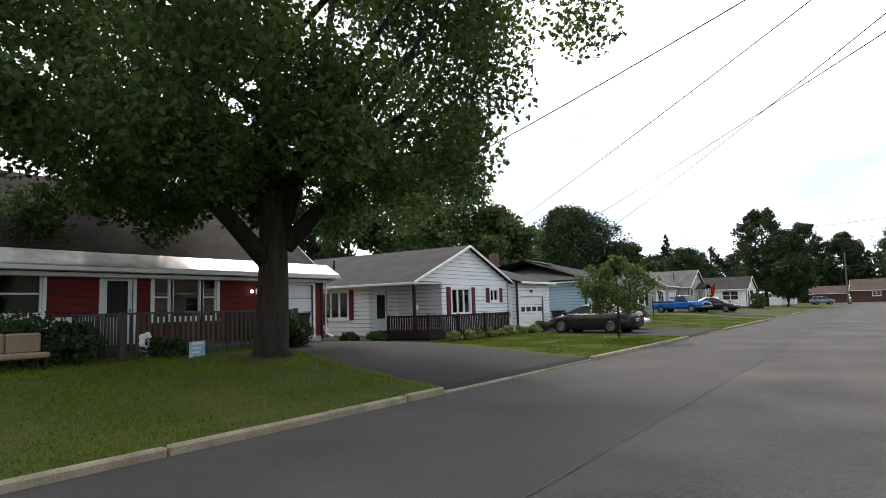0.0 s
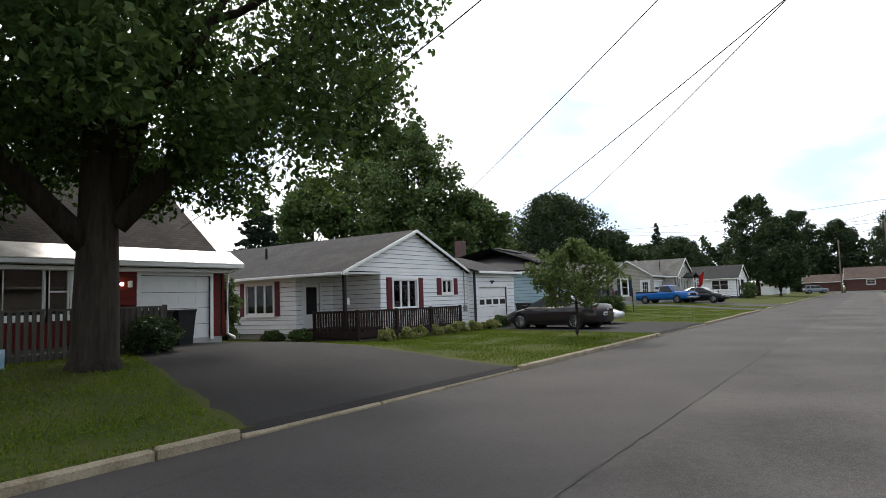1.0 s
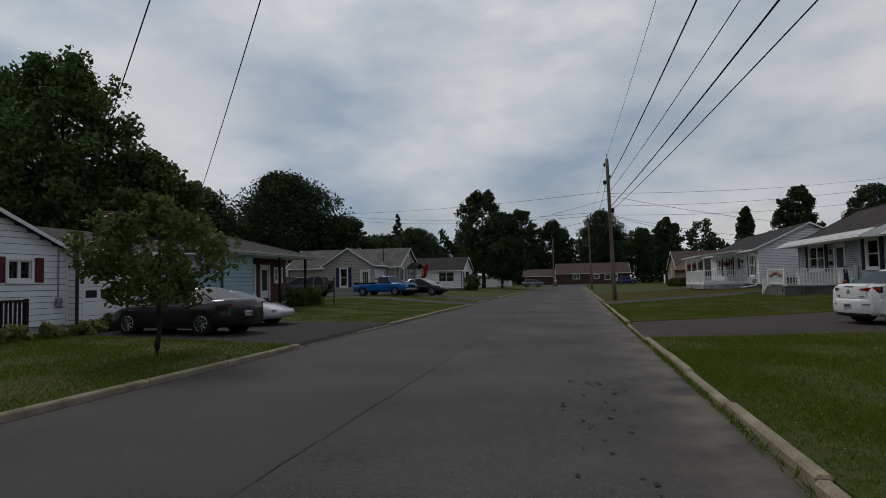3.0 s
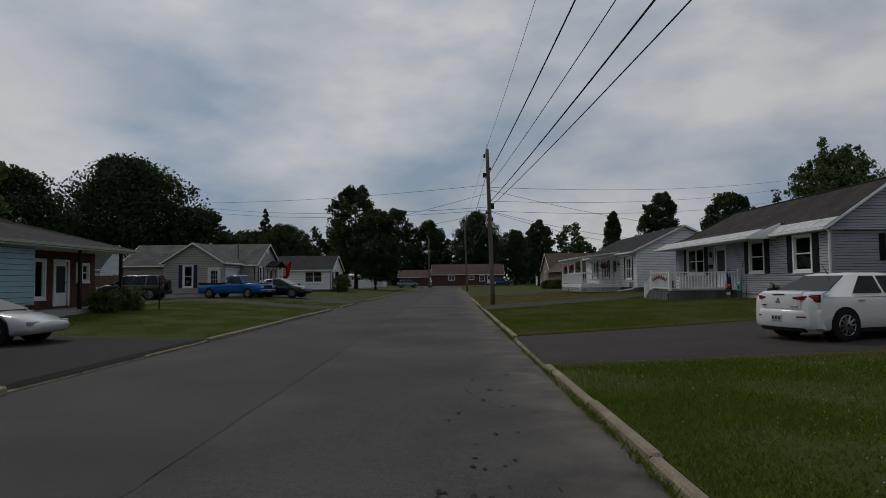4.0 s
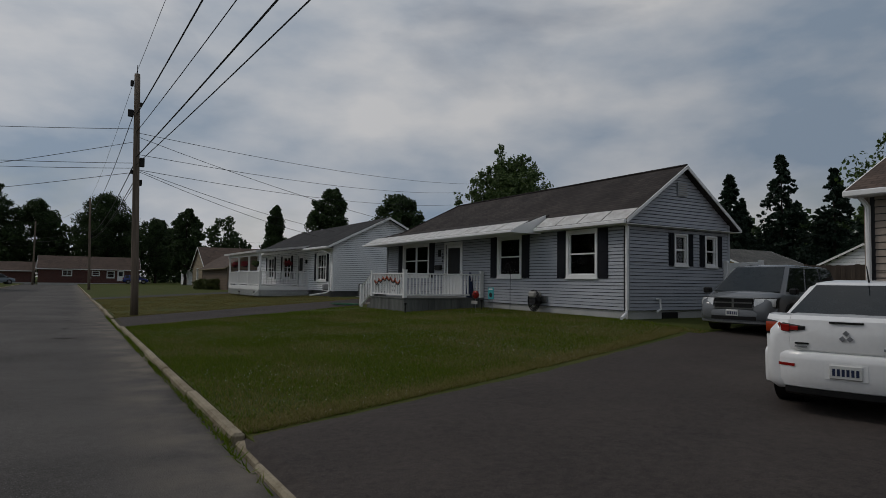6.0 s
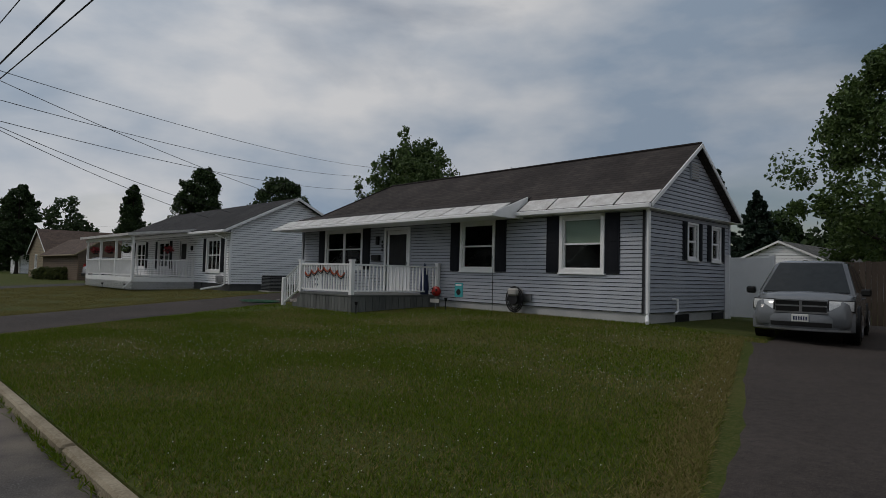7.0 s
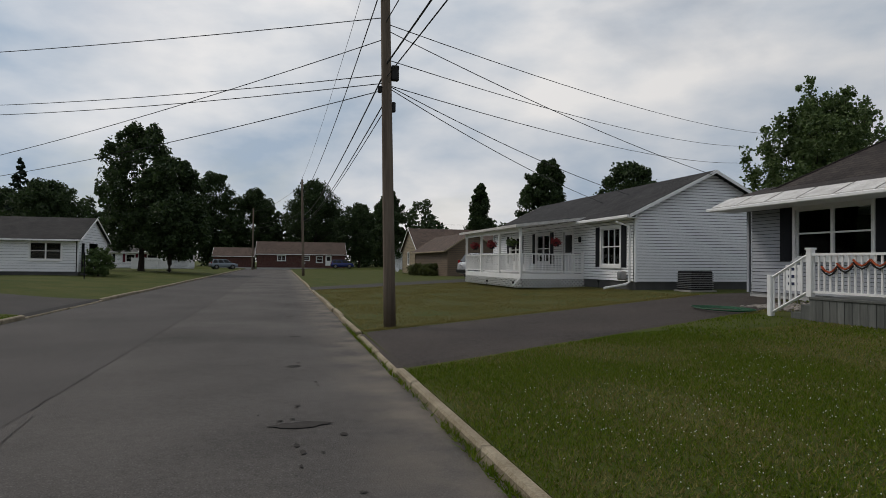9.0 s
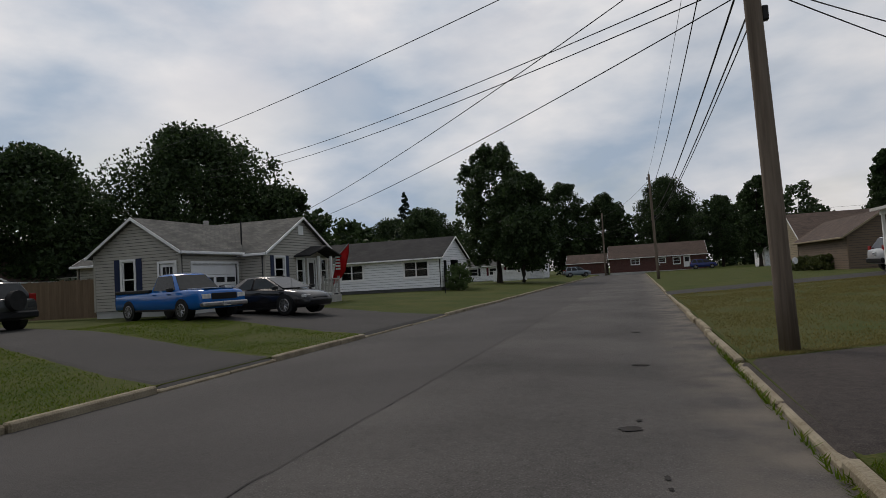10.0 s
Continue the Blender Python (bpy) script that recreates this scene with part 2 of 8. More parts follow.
M["siding_blue"] = material("siding_blue", (0.33, 0.46, 0.52), (0.28, 0.40, 0.46), rough=0.6, scale=1.0, grain=25, bump=0.05)
M["siding_red"] = material("siding_red", (0.16, 0.018, 0.014), (0.11, 0.014, 0.012), rough=0.7, scale=1.2, grain=25, bump=0.1)
M["siding_yellow"] = material("siding_yellow", (0.45, 0.33, 0.15), (0.40, 0.29, 0.13), rough=0.6, bump=0.05)
M["brick"] = brick_material("brick")
M["white_paint"] = material("white_paint", (0.85, 0.85, 0.845), (0.78, 0.78, 0.77), rough=0.45, scale=3, grain=50, bump=0.06)
M["grey_paint"] = material("grey_paint", (0.42, 0.40, 0.37), (0.34, 0.33, 0.31), rough=0.6, scale=3, grain=50, bump=0.1)
M["foundation"] = material("foundation", (0.50, 0.50, 0.49), (0.40, 0.40, 0.39), rough=0.85, scale=1.4, grain=35, bump=0.3)
M["foundation_dark"] = material("foundation_dark", (0.10, 0.10, 0.10), (0.07, 0.07, 0.07), rough=0.85, scale=1.4, grain=35, bump=0.3)
M["shutter_black"] = material("shutter_black", (0.012, 0.013, 0.017), (0.017, 0.018, 0.022), rough=0.6, bump=0.05, spec=0.1)
M["shutter_red"] = material("shutter_red", (0.13, 0.018, 0.03), (0.10, 0.015, 0.025), rough=0.55, bump=0.05)
M["shutter_blue"] = material("shutter_blue", (0.02, 0.03, 0.07), (0.025, 0.035, 0.08), rough=0.55, bump=0.05)
M["roof_dark"] = shingle_material("roof_dark", (0.030, 0.025, 0.0235), (0.066, 0.056, 0.052))
M["roof_black"] = shingle_material("roof_black", (0.020, 0.020, 0.0215), (0.044, 0.043, 0.044))
M["roof_grey"] = shingle_material("roof_grey", (0.075, 0.076, 0.072), (0.155, 0.152, 0.142))
M["roof_brown"] = shingle_material("roof_brown", (0.085, 0.062, 0.052), (0.125, 0.09, 0.073))
M["tin"] = material("tin", (0.62, 0.63, 0.64), (0.36, 0.36, 0.36), rough=0.42, metal=0.75, scale=2.2, grain=30, bump=0.1)
M["metal_white"] = material("metal_white", (0.66, 0.65, 0.63), (0.42, 0.40, 0.38), rough=0.5, scale=3.0, grain=20, bump=0.08)
# near-black behind the siding: shade between the boards, put into the colour
M["shadow_backing"] = material("shadow_backing", (0.06, 0.06, 0.065), (0.045, 0.045, 0.05), rough=0.9, bump=0)
M["pane"] = glass_material("pane")
M["curtain"] = material("curtain", (0.62, 0.60, 0.56), (0.42, 0.41, 0.39), rough=0.9, scale=3, bump=0.1, stretch=(6, 6, 0.4))
M["blind"] = material("blind", (0.52, 0.60, 0.50), (0.46, 0.54, 0.45), rough=0.9, scale=3, bump=0.1)
# interior dimness behind the windows, put into the colour
M["dim_room"] = material("dim_room", (0.10, 0.095, 0.09), (0.07, 0.068, 0.065), rough=0.95, bump=0)
M["bark"] = material("bark", (0.055, 0.043, 0.034), (0.022, 0.018, 0.015), rough=0.95, scale=6, grain=18, bump=1.0, stretch=(1, 1, 0.15))
M["pole_wood"] = material("pole_wood", (0.20, 0.16, 0.125), (0.11, 0.085, 0.065), rough=0.9, scale=5, grain=30, bump=0.6, stretch=(1, 1, 0.05))
M["deck_grey"] = material("deck_grey", (0.16, 0.165, 0.155), (0.10, 0.105, 0.10), rough=0.85, scale=3, grain=30, bump=0.3, stretch=(1, 1, 0.1), vary=0.18)
M["deck_old"] = material("deck_old", (0.095, 0.088, 0.074), (0.05, 0.046, 0.04), rough=0.9, scale=3, grain=30, bump=0.4, stretch=(1, 1, 0.1), vary=0.25)
M["deck_dark"] = material("deck_dark", (0.030, 0.015, 0.012), (0.018, 0.010, 0.009), rough=0.7, scale=4, grain=30, bump=0.3)
M["fence_wood"] = material("fence_wood", (0.085, 0.066, 0.052), (0.05, 0.04, 0.033), rough=0.9, scale=4, grain=30, bump=0.4, stretch=(1, 1, 0.1), vary=0.2)
M["fence_tan"] = material("fence_tan", (0.21, 0.145, 0.095), (0.15, 0.105, 0.07), rough=0.9, scale=3, grain=30, bump=0.4, stretch=(1, 1, 0.1), vary=0.12)
M["wire"] = material("wire", (0.02, 0.02, 0.02), (0.03, 0.03, 0.03), rough=0.6, bump=0)
M["black"] = material("black", (0.012, 0.012, 0.013), (0.02, 0.02, 0.02), rough=0.5, bump=0.05)
M["steel"] = material("steel", (0.35, 0.36, 0.37), (0.27, 0.27, 0.28), rough=0.4, metal=0.8, bump=0.05)
M["leaf_maple"] = leaf_material("leaf_maple", (0.028, 0.056, 0.014), (0.10, 0.155, 0.040), 0.5)
M["leaf_mid"] = leaf_material("leaf_mid", (0.036, 0.068, 0.018), (0.105, 0.158, 0.045))
M["leaf_light"] = leaf_material("leaf_light", (0.045, 0.082, 0.024), (0.115, 0.165, 0.055))
M["leaf_dark"] = leaf_material("leaf_dark", (0.016, 0.034, 0.011), (0.050, 0.082, 0.026))
M["leaf_olive"] = leaf_material("leaf_olive", (0.045, 0.060, 0.016), (0.10, 0.115, 0.035))
M["leaf_small"] = leaf_material("leaf_small", (0.050, 0.080, 0.020), (0.130, 0.165, 0.050), 0.4)
M["needle"] = leaf_material("needle", (0.010, 0.024, 0.014), (0.026, 0.048, 0.028))
M["grass_blade"] = leaf_material("grass_blade", (0.058, 0.112, 0.008), (0.150, 0.182, 0.022), 0.3, 0.05)
M["grass_dry"] = leaf_material("grass_dry", (0.16, 0.145, 0.042), (0.25, 0.21, 0.09), 0.3, 0.05)
M["clover"] = material("clover", (0.62, 0.62, 0.56), (0.5, 0.5, 0.44), rough=0.8, bump=0)
M["hosta"] = leaf_material("hosta", (0.15, 0.18, 0.045), (0.38, 0.37, 0.15))

# ---------------------------------------------------------------- mesh helpers


def part(name, bm, mat, parent=None, label="", smooth=False):
    me = bpy.data.meshes.new(name)
    bm.to_mesh(me)
    bm.free()
    me.materials.append(M[mat] if isinstance(mat, str) else mat)
    if smooth:
        me.polygons.foreach_set("use_smooth", [True] * len(me.polygons))
    ob = new(name, me)
    ob.parent = parent
    if label:
        ob["label"] = label
    return ob


def soup(name, verts, faces, mat, parent=None, label=""):
    me = bpy.data.meshes.new(name)
    me.from_pydata(verts, [], faces)
    me.materials.append(M[mat])
    ob = new(name, me)
    ob.parent = parent
    if label:
        ob["label"] = label
    return ob


def thing(name, at=(0, 0, 0), rz=0.0, label="", category="", group="", kind=""):
    ob = new(name)
    ob.empty_display_size = 0.2
    ob.matrix_basis = pose(*at, 0, 0, rz)
    return tagged(ob, label, category, group, kind)


def box(bm, x0, x1, y0, y1, z0, z1, bevel=0.0):
    vs = [bm.verts.new(p) for p in ((x0, y0, z0), (x1, y0, z0), (x1, y1, z0), (x0, y1, z0), (x0, y0, z1), (x1, y0, z1), (x1, y1, z1), (x0, y1, z1))]
    fs = [bm.faces.new([vs[i] for i in q]) for q in ((3, 2, 1, 0), (4, 5, 6, 7), (0, 1, 5, 4), (1, 2, 6, 5), (2, 3, 7, 6), (3, 0, 4, 7))]
    if bevel:
        es = list({e for f in fs for e in f.edges})
        bmesh.ops.bevel(bm, geom=es, offset=bevel, segments=1, affect="EDGES")
    return bm


def boxes(*args, bevel=0.0):
    bm = bmesh.new()
    for a in args:
        box(bm, *a, bevel=bevel)
    return bm


def hexa(bm, pts):
    """A block of eight corners: four below, then the four above."""
    vs = [bm.verts.new(p) for p in pts]
    for q in ((3, 2, 1, 0), (4, 5, 6, 7), (0, 1, 5, 4), (1, 2, 6, 5), (2, 3, 7, 6), (3, 0, 4, 7)):
        bm.faces.new([vs[i] for i in q])
    return bm


def tube(bm, pts, radii, sides=8, cap=True):
    """A tapered tube along points."""
    rings = []
    pts = [Vector(p) for p in pts]
    for i, p in enumerate(pts):
        d = (pts[min(i + 1, len(pts) - 1)] - pts[max(i - 1, 0)]).normalized()
        a = d.cross(Vector((0, 0, 1)))
        if a.length < 0.05:
            a = d.cross(Vector((1, 0, 0)))
        a.normalize()
        b = d.cross(a)
        r = radii[i] if isinstance(radii, (list, tuple)) else radii
        rings.append([bm.verts.new(p + (a * math.cos(k * math.tau / sides) + b * math.sin(k * math.tau / sides)) * r) for k in range(sides)])
    for r0, r1 in zip(rings, rings[1:]):
        for k in range(sides):
            bm.faces.new((r0[k], r0[(k + 1) % sides], r1[(k + 1) % sides], r1[k]))
    if cap:
        bm.faces.new(rings[0][::-1])
        bm.faces.new(rings[-1])
    return bm


def tubes(*specs, sides=8):
    bm = bmesh.new()
    for pts, r in specs:
        tube(bm, pts, r, sides)
    return bm


# ---------------------------------------------------------------- ground, road, curbs
ROAD_L, ROAD_R = -6.26, 2.11


def ground_z(x, y):
    if x > 2.2:
        top = np.interp(y, [30, 44, 49, 54, 75, 100, 140], [0.3, 0.22, 0.29, 0.55, 0.66, 0.5, 0.3])
        k = min(max((x - 2.3) / 12.0, 0), 1)
        return 0.07 + (top - 0.07) * k
    if x < -6.38:
        top = np.interp(y, [10, 28, 34, 47, 56, 76, 110, 150], [0.5, 0.5, 0.1, 0.1, 0.4, 0.5, 0.45, 0.3])
        k = min(max((-6.4 - x) / 9.0, 0), 1)
        k = k * k * (3 - 2 * k)
        return 0.08 + (top - 0.08) * k
    return -0.25


def sheet(x_list, y_list, zf):
    bm = bmesh.new()
    g = [[bm.verts.new((x, y, zf(x, y))) for y in y_list] for x in x_list]
    for i in range(len(x_list) - 1):
        for j in range(len(y_list) - 1):
            bm.faces.new((g[i][j], g[i + 1][j], g[i + 1][j + 1], g[i][j + 1]))
    return bm


gx = [-900, -300, -120, -60, -45, -35, -30, -26, -23, -20, -18, -16, -14, -12, -10, -8, -6.5, -6.41, -6.33, -2, 2.17, 2.25, 2.3, 4, 6, 8, 10, 12, 14, 16, 20, 30, 45, 60, 120, 300, 900]
gy = [-900, -300, -80, -20, 0, 8] + list(range(10, 130, 2)) + [135, 140, 150, 158, 160, 178, 180, 200, 300, 900]


def far_ground(x, y):
    z = ground_z(x, y)
    if 159 <= y <= 179 and z > -0.2:
        z = min(z, 0.02)
    return z if abs(x) < 200 and y < 320 else z - 0.0


tagged(part("ground", sheet(gx, gy, far_ground), "lawn"), "mown green suburban lawn with dry patches", "lawn", kind="structure")
for lane, xs, mt, lb in (("road_left_lane", [ROAD_L, -4.2, -2.1], "asphalt", "smooth worn grey asphalt lane of the street"), ("road_right_lane", [-2.1, 0.0, ROAD_R], "asphalt_coarse", "coarse worn grey asphalt lane of the street")):
    tagged(part(lane, sheet(xs, [-120, 0, 40, 80, 120, 169], lambda x, y: 0.0 - 0.004 * abs(x + 2.08)), mt), lb, "road", kind="structure")


def slab(name, corners, mat, label, lift=0.022, n=16):
    """A driveway laid on the ground between four corners."""
    a, b, c, d = [Vector(p) for p in corners]
    bm = bmesh.new()
    rows = []
    ts = [0.0, 0.012] + [i / n for i in range(1, n + 1)]
    for i, t in enumerate(ts):
        p, q = a.lerp(b, t), d.lerp(c, t)
        row = []
        for j in range(n + 1):
            v = p.lerp(q, j / n)
            w = 0.05 * math.sin(i * 1.7 + j * 2.3)
            edge = -0.03 if j in (0, n) else 0.0
            row.append(bm.verts.new((v.x, v.y + w, max(ground_z(v.x, v.y), 0.012) + lift + edge)))
        rows.append(row)
    for i in range(n + 1):
        for j in range(n):
            bm.faces.new((rows[i][j], rows[i + 1][j], rows[i + 1][j + 1], rows[i][j + 1]))
    bmesh.ops.recalc_face_normals(bm, faces=bm.faces)
    return tagged(part(name, bm, mat), label, "driveway", kind="structure")


slab("driveway_red_house", [(-6.3, 21.6, 0), (-18.0, 26.4, 0), (-18.0, 33.0, 0), (-6.3, 28.9, 0)], "drive_dark", "dark asphalt driveway with cracks and patches")
slab("driveway_white_house", [(-6.3, 39.8, 0), (-16.0, 42.6, 0), (-16.0, 49.6, 0), (-6.3, 47.6, 0)], "drive_dark", "dark asphalt driveway beside the lawn")
slab("driveway_brick_house", [(-6.3, 65.4, 0), (-24.0, 73.0, 0), (-24.0, 76.2, 0), (-6.3, 68.7, 0)], "drive_grey", "weathered grey asphalt driveway")
slab("driveway_grey_house", [(-6.3, 73.0, 0), (-17.6, 78.3, 0), (-17.6, 85.0, 0), (-6.3, 80.6, 0)], "drive_grey", "weathered grey asphalt driveway")
slab("driveway_front_right", [(2.15, 41.7, 0), (14.1, 43.2, 0), (14.1, 51.6, 0), (2.15, 47.5, 0)], "drive_brown", "brown-black asphalt driveway between two houses")
slab("driveway_back_right", [(14.1, 47.8, 0), (23.5, 48.0, 0), (23.5, 53.6, 0), (14.1, 51.2, 0)], "drive_brown", "brown-black asphalt driveway between two houses")
slab("driveway_middle_right", [(2.15, 62.6, 0), (14.0, 67.5, 0), (22.0, 74.5, 0), (2.15, 67.5, 0)], "drive_brown", "dark asphalt driveway between two houses")
slab("driveway_far_right", [(2.15, 88.0, 0), (16.0, 91.0, 0), (16.0, 96.5, 0), (2.15, 92.0, 0)], "drive_grey", "grey asphalt driveway beside the porch")
tagged(part("dry_lawn", sheet([2.3, 4, 6, 8, 10, 12, 14], list(range(68, 90, 2)), lambda x, y: ground_z(x, y) + 0.006), "dry_lawn"), "mown lawn turning straw-yellow in the dry summer", "lawn", kind="structure")
tagged(part("cross_street", sheet([-200, 0, 200], [169, 178], lambda x, y: -0.01), "asphalt"), "grey asphalt cross street at the end", "road", kind="structure")

# ---------------------------------------------------------------- houses


def uv_roof(bm, origin, along, up):
    uvl = bm.loops.layers.uv.new("UVMap")
    for f in bm.faces:
        for lp in f.loops:
            d = lp.vert.co - origin
            lp[uvl].uv = (d.dot(along), d.dot(up))


def wall(parent, name, p0, p1, z0, z1, mat, openings=(), peak=None, pitch=0.11, boards=True, separate=False, thick=0.14, inset=0.0):
    """A wall from p0 to p1 (its outside on the right-hand side), z0 to z1, with a gable up to peak=(distance, z), openings
    (a0, a1, b0, b1) cut through it, and lapped boards on its face."""
    p0, p1 = Vector((*p0, 0)), Vector((*p1, 0))
    length = (p1 - p0).length
    u = (p1 - p0).normalized()
    out = u.cross(Vector((0, 0, 1)))
    ops = [(min(o[0], o[1]), max(o[0], o[1]), o[2], o[3]) for o in openings]

    def limits(z):
        if z <= z1 or not peak:
            return 0.0, length
        k = (z - z1) / (peak[1] - z1)
        return peak[0] * k, length + (peak[0] - length) * k

    def spans(za, zb):
        a, b = limits((za + zb) / 2)
        cuts = [(a, b)]
        for o in ops:
            if o[3] > za + 1e-4 and o[2] < zb - 1e-4:
                nxt = []
                for s in cuts:
                    if o[1] <= s[0] or o[0] >= s[1]:
                        nxt.append(s)
                    else:
                        if o[0] > s[0]:
                            nxt.append((s[0], o[0]))
                        if o[1] < s[1]:
                            nxt.append((o[1], s[1]))
                cuts = nxt
        return [s for s in cuts if s[1] - s[0] > 0.03]

    def pt(a, d, z):
        q = p0 + u * a + out * d
        return (q.x, q.y, z)

    # solid backing, in bands that follow the openings
    top = peak[1] if peak else z1
    zs = sorted({z0, z1, *[min(max(z, z0), top) for o in ops for z in o[2:]]})
    bm = bmesh.new()
    bands = list(zip(zs, zs[1:]))
    for za, zb in bands:
        for a, b in spans(za, zb):
            hexa(bm, [pt(a, -thick, za), pt(b, -thick, za), pt(b, 0, za), pt(a, 0, za), pt(a, -thick, zb), pt(b, -thick, zb), pt(b, 0, zb), pt(a, 0, zb)])
    if peak:
        v = [bm.verts.new(pt(a, d, z)) for d in (-thick, 0) for a, z in ((0, z1), (length, z1), (peak[0], peak[1]))]
        for q in ((0, 2, 1), (3, 4, 5), (0, 1, 4, 3), (1, 2, 5, 4), (2, 0, 3, 5)):
            bm.faces.new([v[i] for i in q])
    bmesh.ops.recalc_face_normals(bm, faces=bm.faces)
    if not boards:
        uvl = bm.loops.layers.uv.new("UVMap")
        for f in bm.faces:
            for lp in f.loops:
                d = lp.vert.co - p0
                lp[uvl].uv = (d.dot(u), d.z)
    w = part(name, bm, "shadow_backing" if boards else mat, parent)
    if not boards:
        return w
    # lapped boards: lower edge stands proud; the dark gap below paints its shadow line
    zs = []
    z = z0
    while z < top - 0.02:
        zs.append((z, min(z + pitch, top)))
        z += pitch
    bm = bmesh.new()
    for za, zb in zs:
        cutset = sorted({za, zb, *[zc for o in ops for zc in o[2:] if za < zc < zb]})
        for zc, zd in zip(cutset, cutset[1:]):
            for a, b in spans(zc, zd):
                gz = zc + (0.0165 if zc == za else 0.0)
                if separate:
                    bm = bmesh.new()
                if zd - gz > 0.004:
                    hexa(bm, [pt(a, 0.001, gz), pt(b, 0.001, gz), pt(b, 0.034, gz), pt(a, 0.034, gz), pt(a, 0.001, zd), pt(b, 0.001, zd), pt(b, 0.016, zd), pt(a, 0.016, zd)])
                if separate:
                    bmesh.ops.recalc_face_normals(bm, faces=bm.faces)
                    part("siding_board", bm, mat, w)
    if not separate:
        bmesh.ops.recalc_face_normals(bm, faces=bm.faces)
        tagged(part("siding", bm, mat, w), kind="stuff")
    return w


class Face:
    """A place on a wall: distance a along it, d out of it, z."""

    def __init__(self, p0, p1):
        self.p0 = Vector((*p0, 0))
        self.u = (Vector((*p1, 0)) - self.p0).normalized()
        self.o = self.u.cross(Vector((0, 0, 1)))

    def pt(self, a, d, z):
        q = self.p0 + self.u * a + self.o * d
        return (q.x, q.y, z)

    def block(self, bm, a0, a1, d0, d1, z0, z1):
        return hexa(bm, [self.pt(a0, d0, z0), self.pt(a1, d0, z0), self.pt(a1, d1, z0), self.pt(a0, d1, z0), self.pt(a0, d0, z1), self.pt(a1, d0, z1), self.pt(a1, d1, z1), self.pt(a0, d1, z1)])

    def blocks(self, *bl):
        bm = bmesh.new()
        for b in bl:
            self.block(bm, *b)
        bmesh.ops.recalc_face_normals(bm, faces=bm.faces)
        return bm


def window(parent, f, a0, a1, z0, z1, frame_mat="white_paint", sashes=1, rail=True, shutters="", shutter_w=0.36, dress="", trim=0.10, bars=0):
    """A window in the opening a0..a1, z0..z1 of face f: casing, sashes with panes, shutters."""
    t = trim
    w = part("window", f.blocks((a0 - t, a1 + t, 0.0, 0.06, z1, z1 + t), (a0 - t, a1 + t, 0.0, 0.065, z0 - t, z0), (a0 - t, a0, 0.0, 0.06, z0, z1), (a1, a1 + t, 0.0, 0.06, z0, z1)), frame_mat, parent)
    part("sill", f.blocks((a0 - t - 0.03, a1 + t + 0.03, 0.0, 0.085, z0 - t - 0.035, z0 - t)), frame_mat, w)
    n = sashes
    for k in range(n):
        b0, b1 = a0 + (a1 - a0) * k / n, a0 + (a1 - a0) * (k + 1) / n
        s = 0.045
        zm = (z0 + z1) / 2
        bl = [(b0, b0 + s, -0.06, 0.012, z0, z1), (b1 - s, b1, -0.06, 0.012, z0, z1), (b0 + s, b1 - s, -0.06, 0.012, z0, z0 + s), (b0 + s, b1 - s, -0.06, 0.012, z1 - s, z1)]
        if rail:
            bl.append((b0 + s, b1 - s, -0.05, 0.015, zm - s / 2, zm + s / 2))
        for i in range(bars):
            bb = b0 + s + (b1 - b0 - 2 * s) * (i + 1) / (bars + 1)
            bl.append((bb - 0.009, bb + 0.009, -0.04, 0.005, z0 + s, z1 - s))
        part("sash", f.blocks(*bl), frame_mat, w)
        pane = part("pane", f.blocks((b0 + s, b1 - s, -0.035, -0.029, z0 + s, z1 - s)), "pane", w)
        pane.visible_shadow = False
        if dress == "curtain":
            bm = bmesh.new()
            for side in (0, 1):
                c0 = b0 + 0.05 if side == 0 else b1 - 0.05 - (b1 - b0) * 0.3
                for i in range(8):
                    cc = c0 + (b1 - b0) * 0.3 * i / 8
                    f.block(bm, cc, cc + (b1 - b0) * 0.3 / 8, -0.16 - 0.02 * (i % 2), -0.14 - 0.02 * (i % 2), z0, z1)
            part("curtain", bm, "curtain", w)
        if dress == "blind":
            part("blind", f.blocks((b0, b1, -0.075, -0.068, zm + 0.02, z1)), "blind", w)
    if shutters:
        for c0 in (a0 - t - 0.02 - shutter_w, a1 + t + 0.02):
            bl = [(c0, c0 + shutter_w, 0.0, 0.05, z0 - t, z1 + t)]
            for q in (0.06, 0.53):
                h = (z1 - z0 + 2 * t)
                bl.append((c0 + 0.06, c0 + shutter_w - 0.06, 0.05, 0.06, z0 - t + q * h, z0 - t + (q + 0.41) * h))
            part("shutter", f.blocks(*bl), shutters, w)
    return w


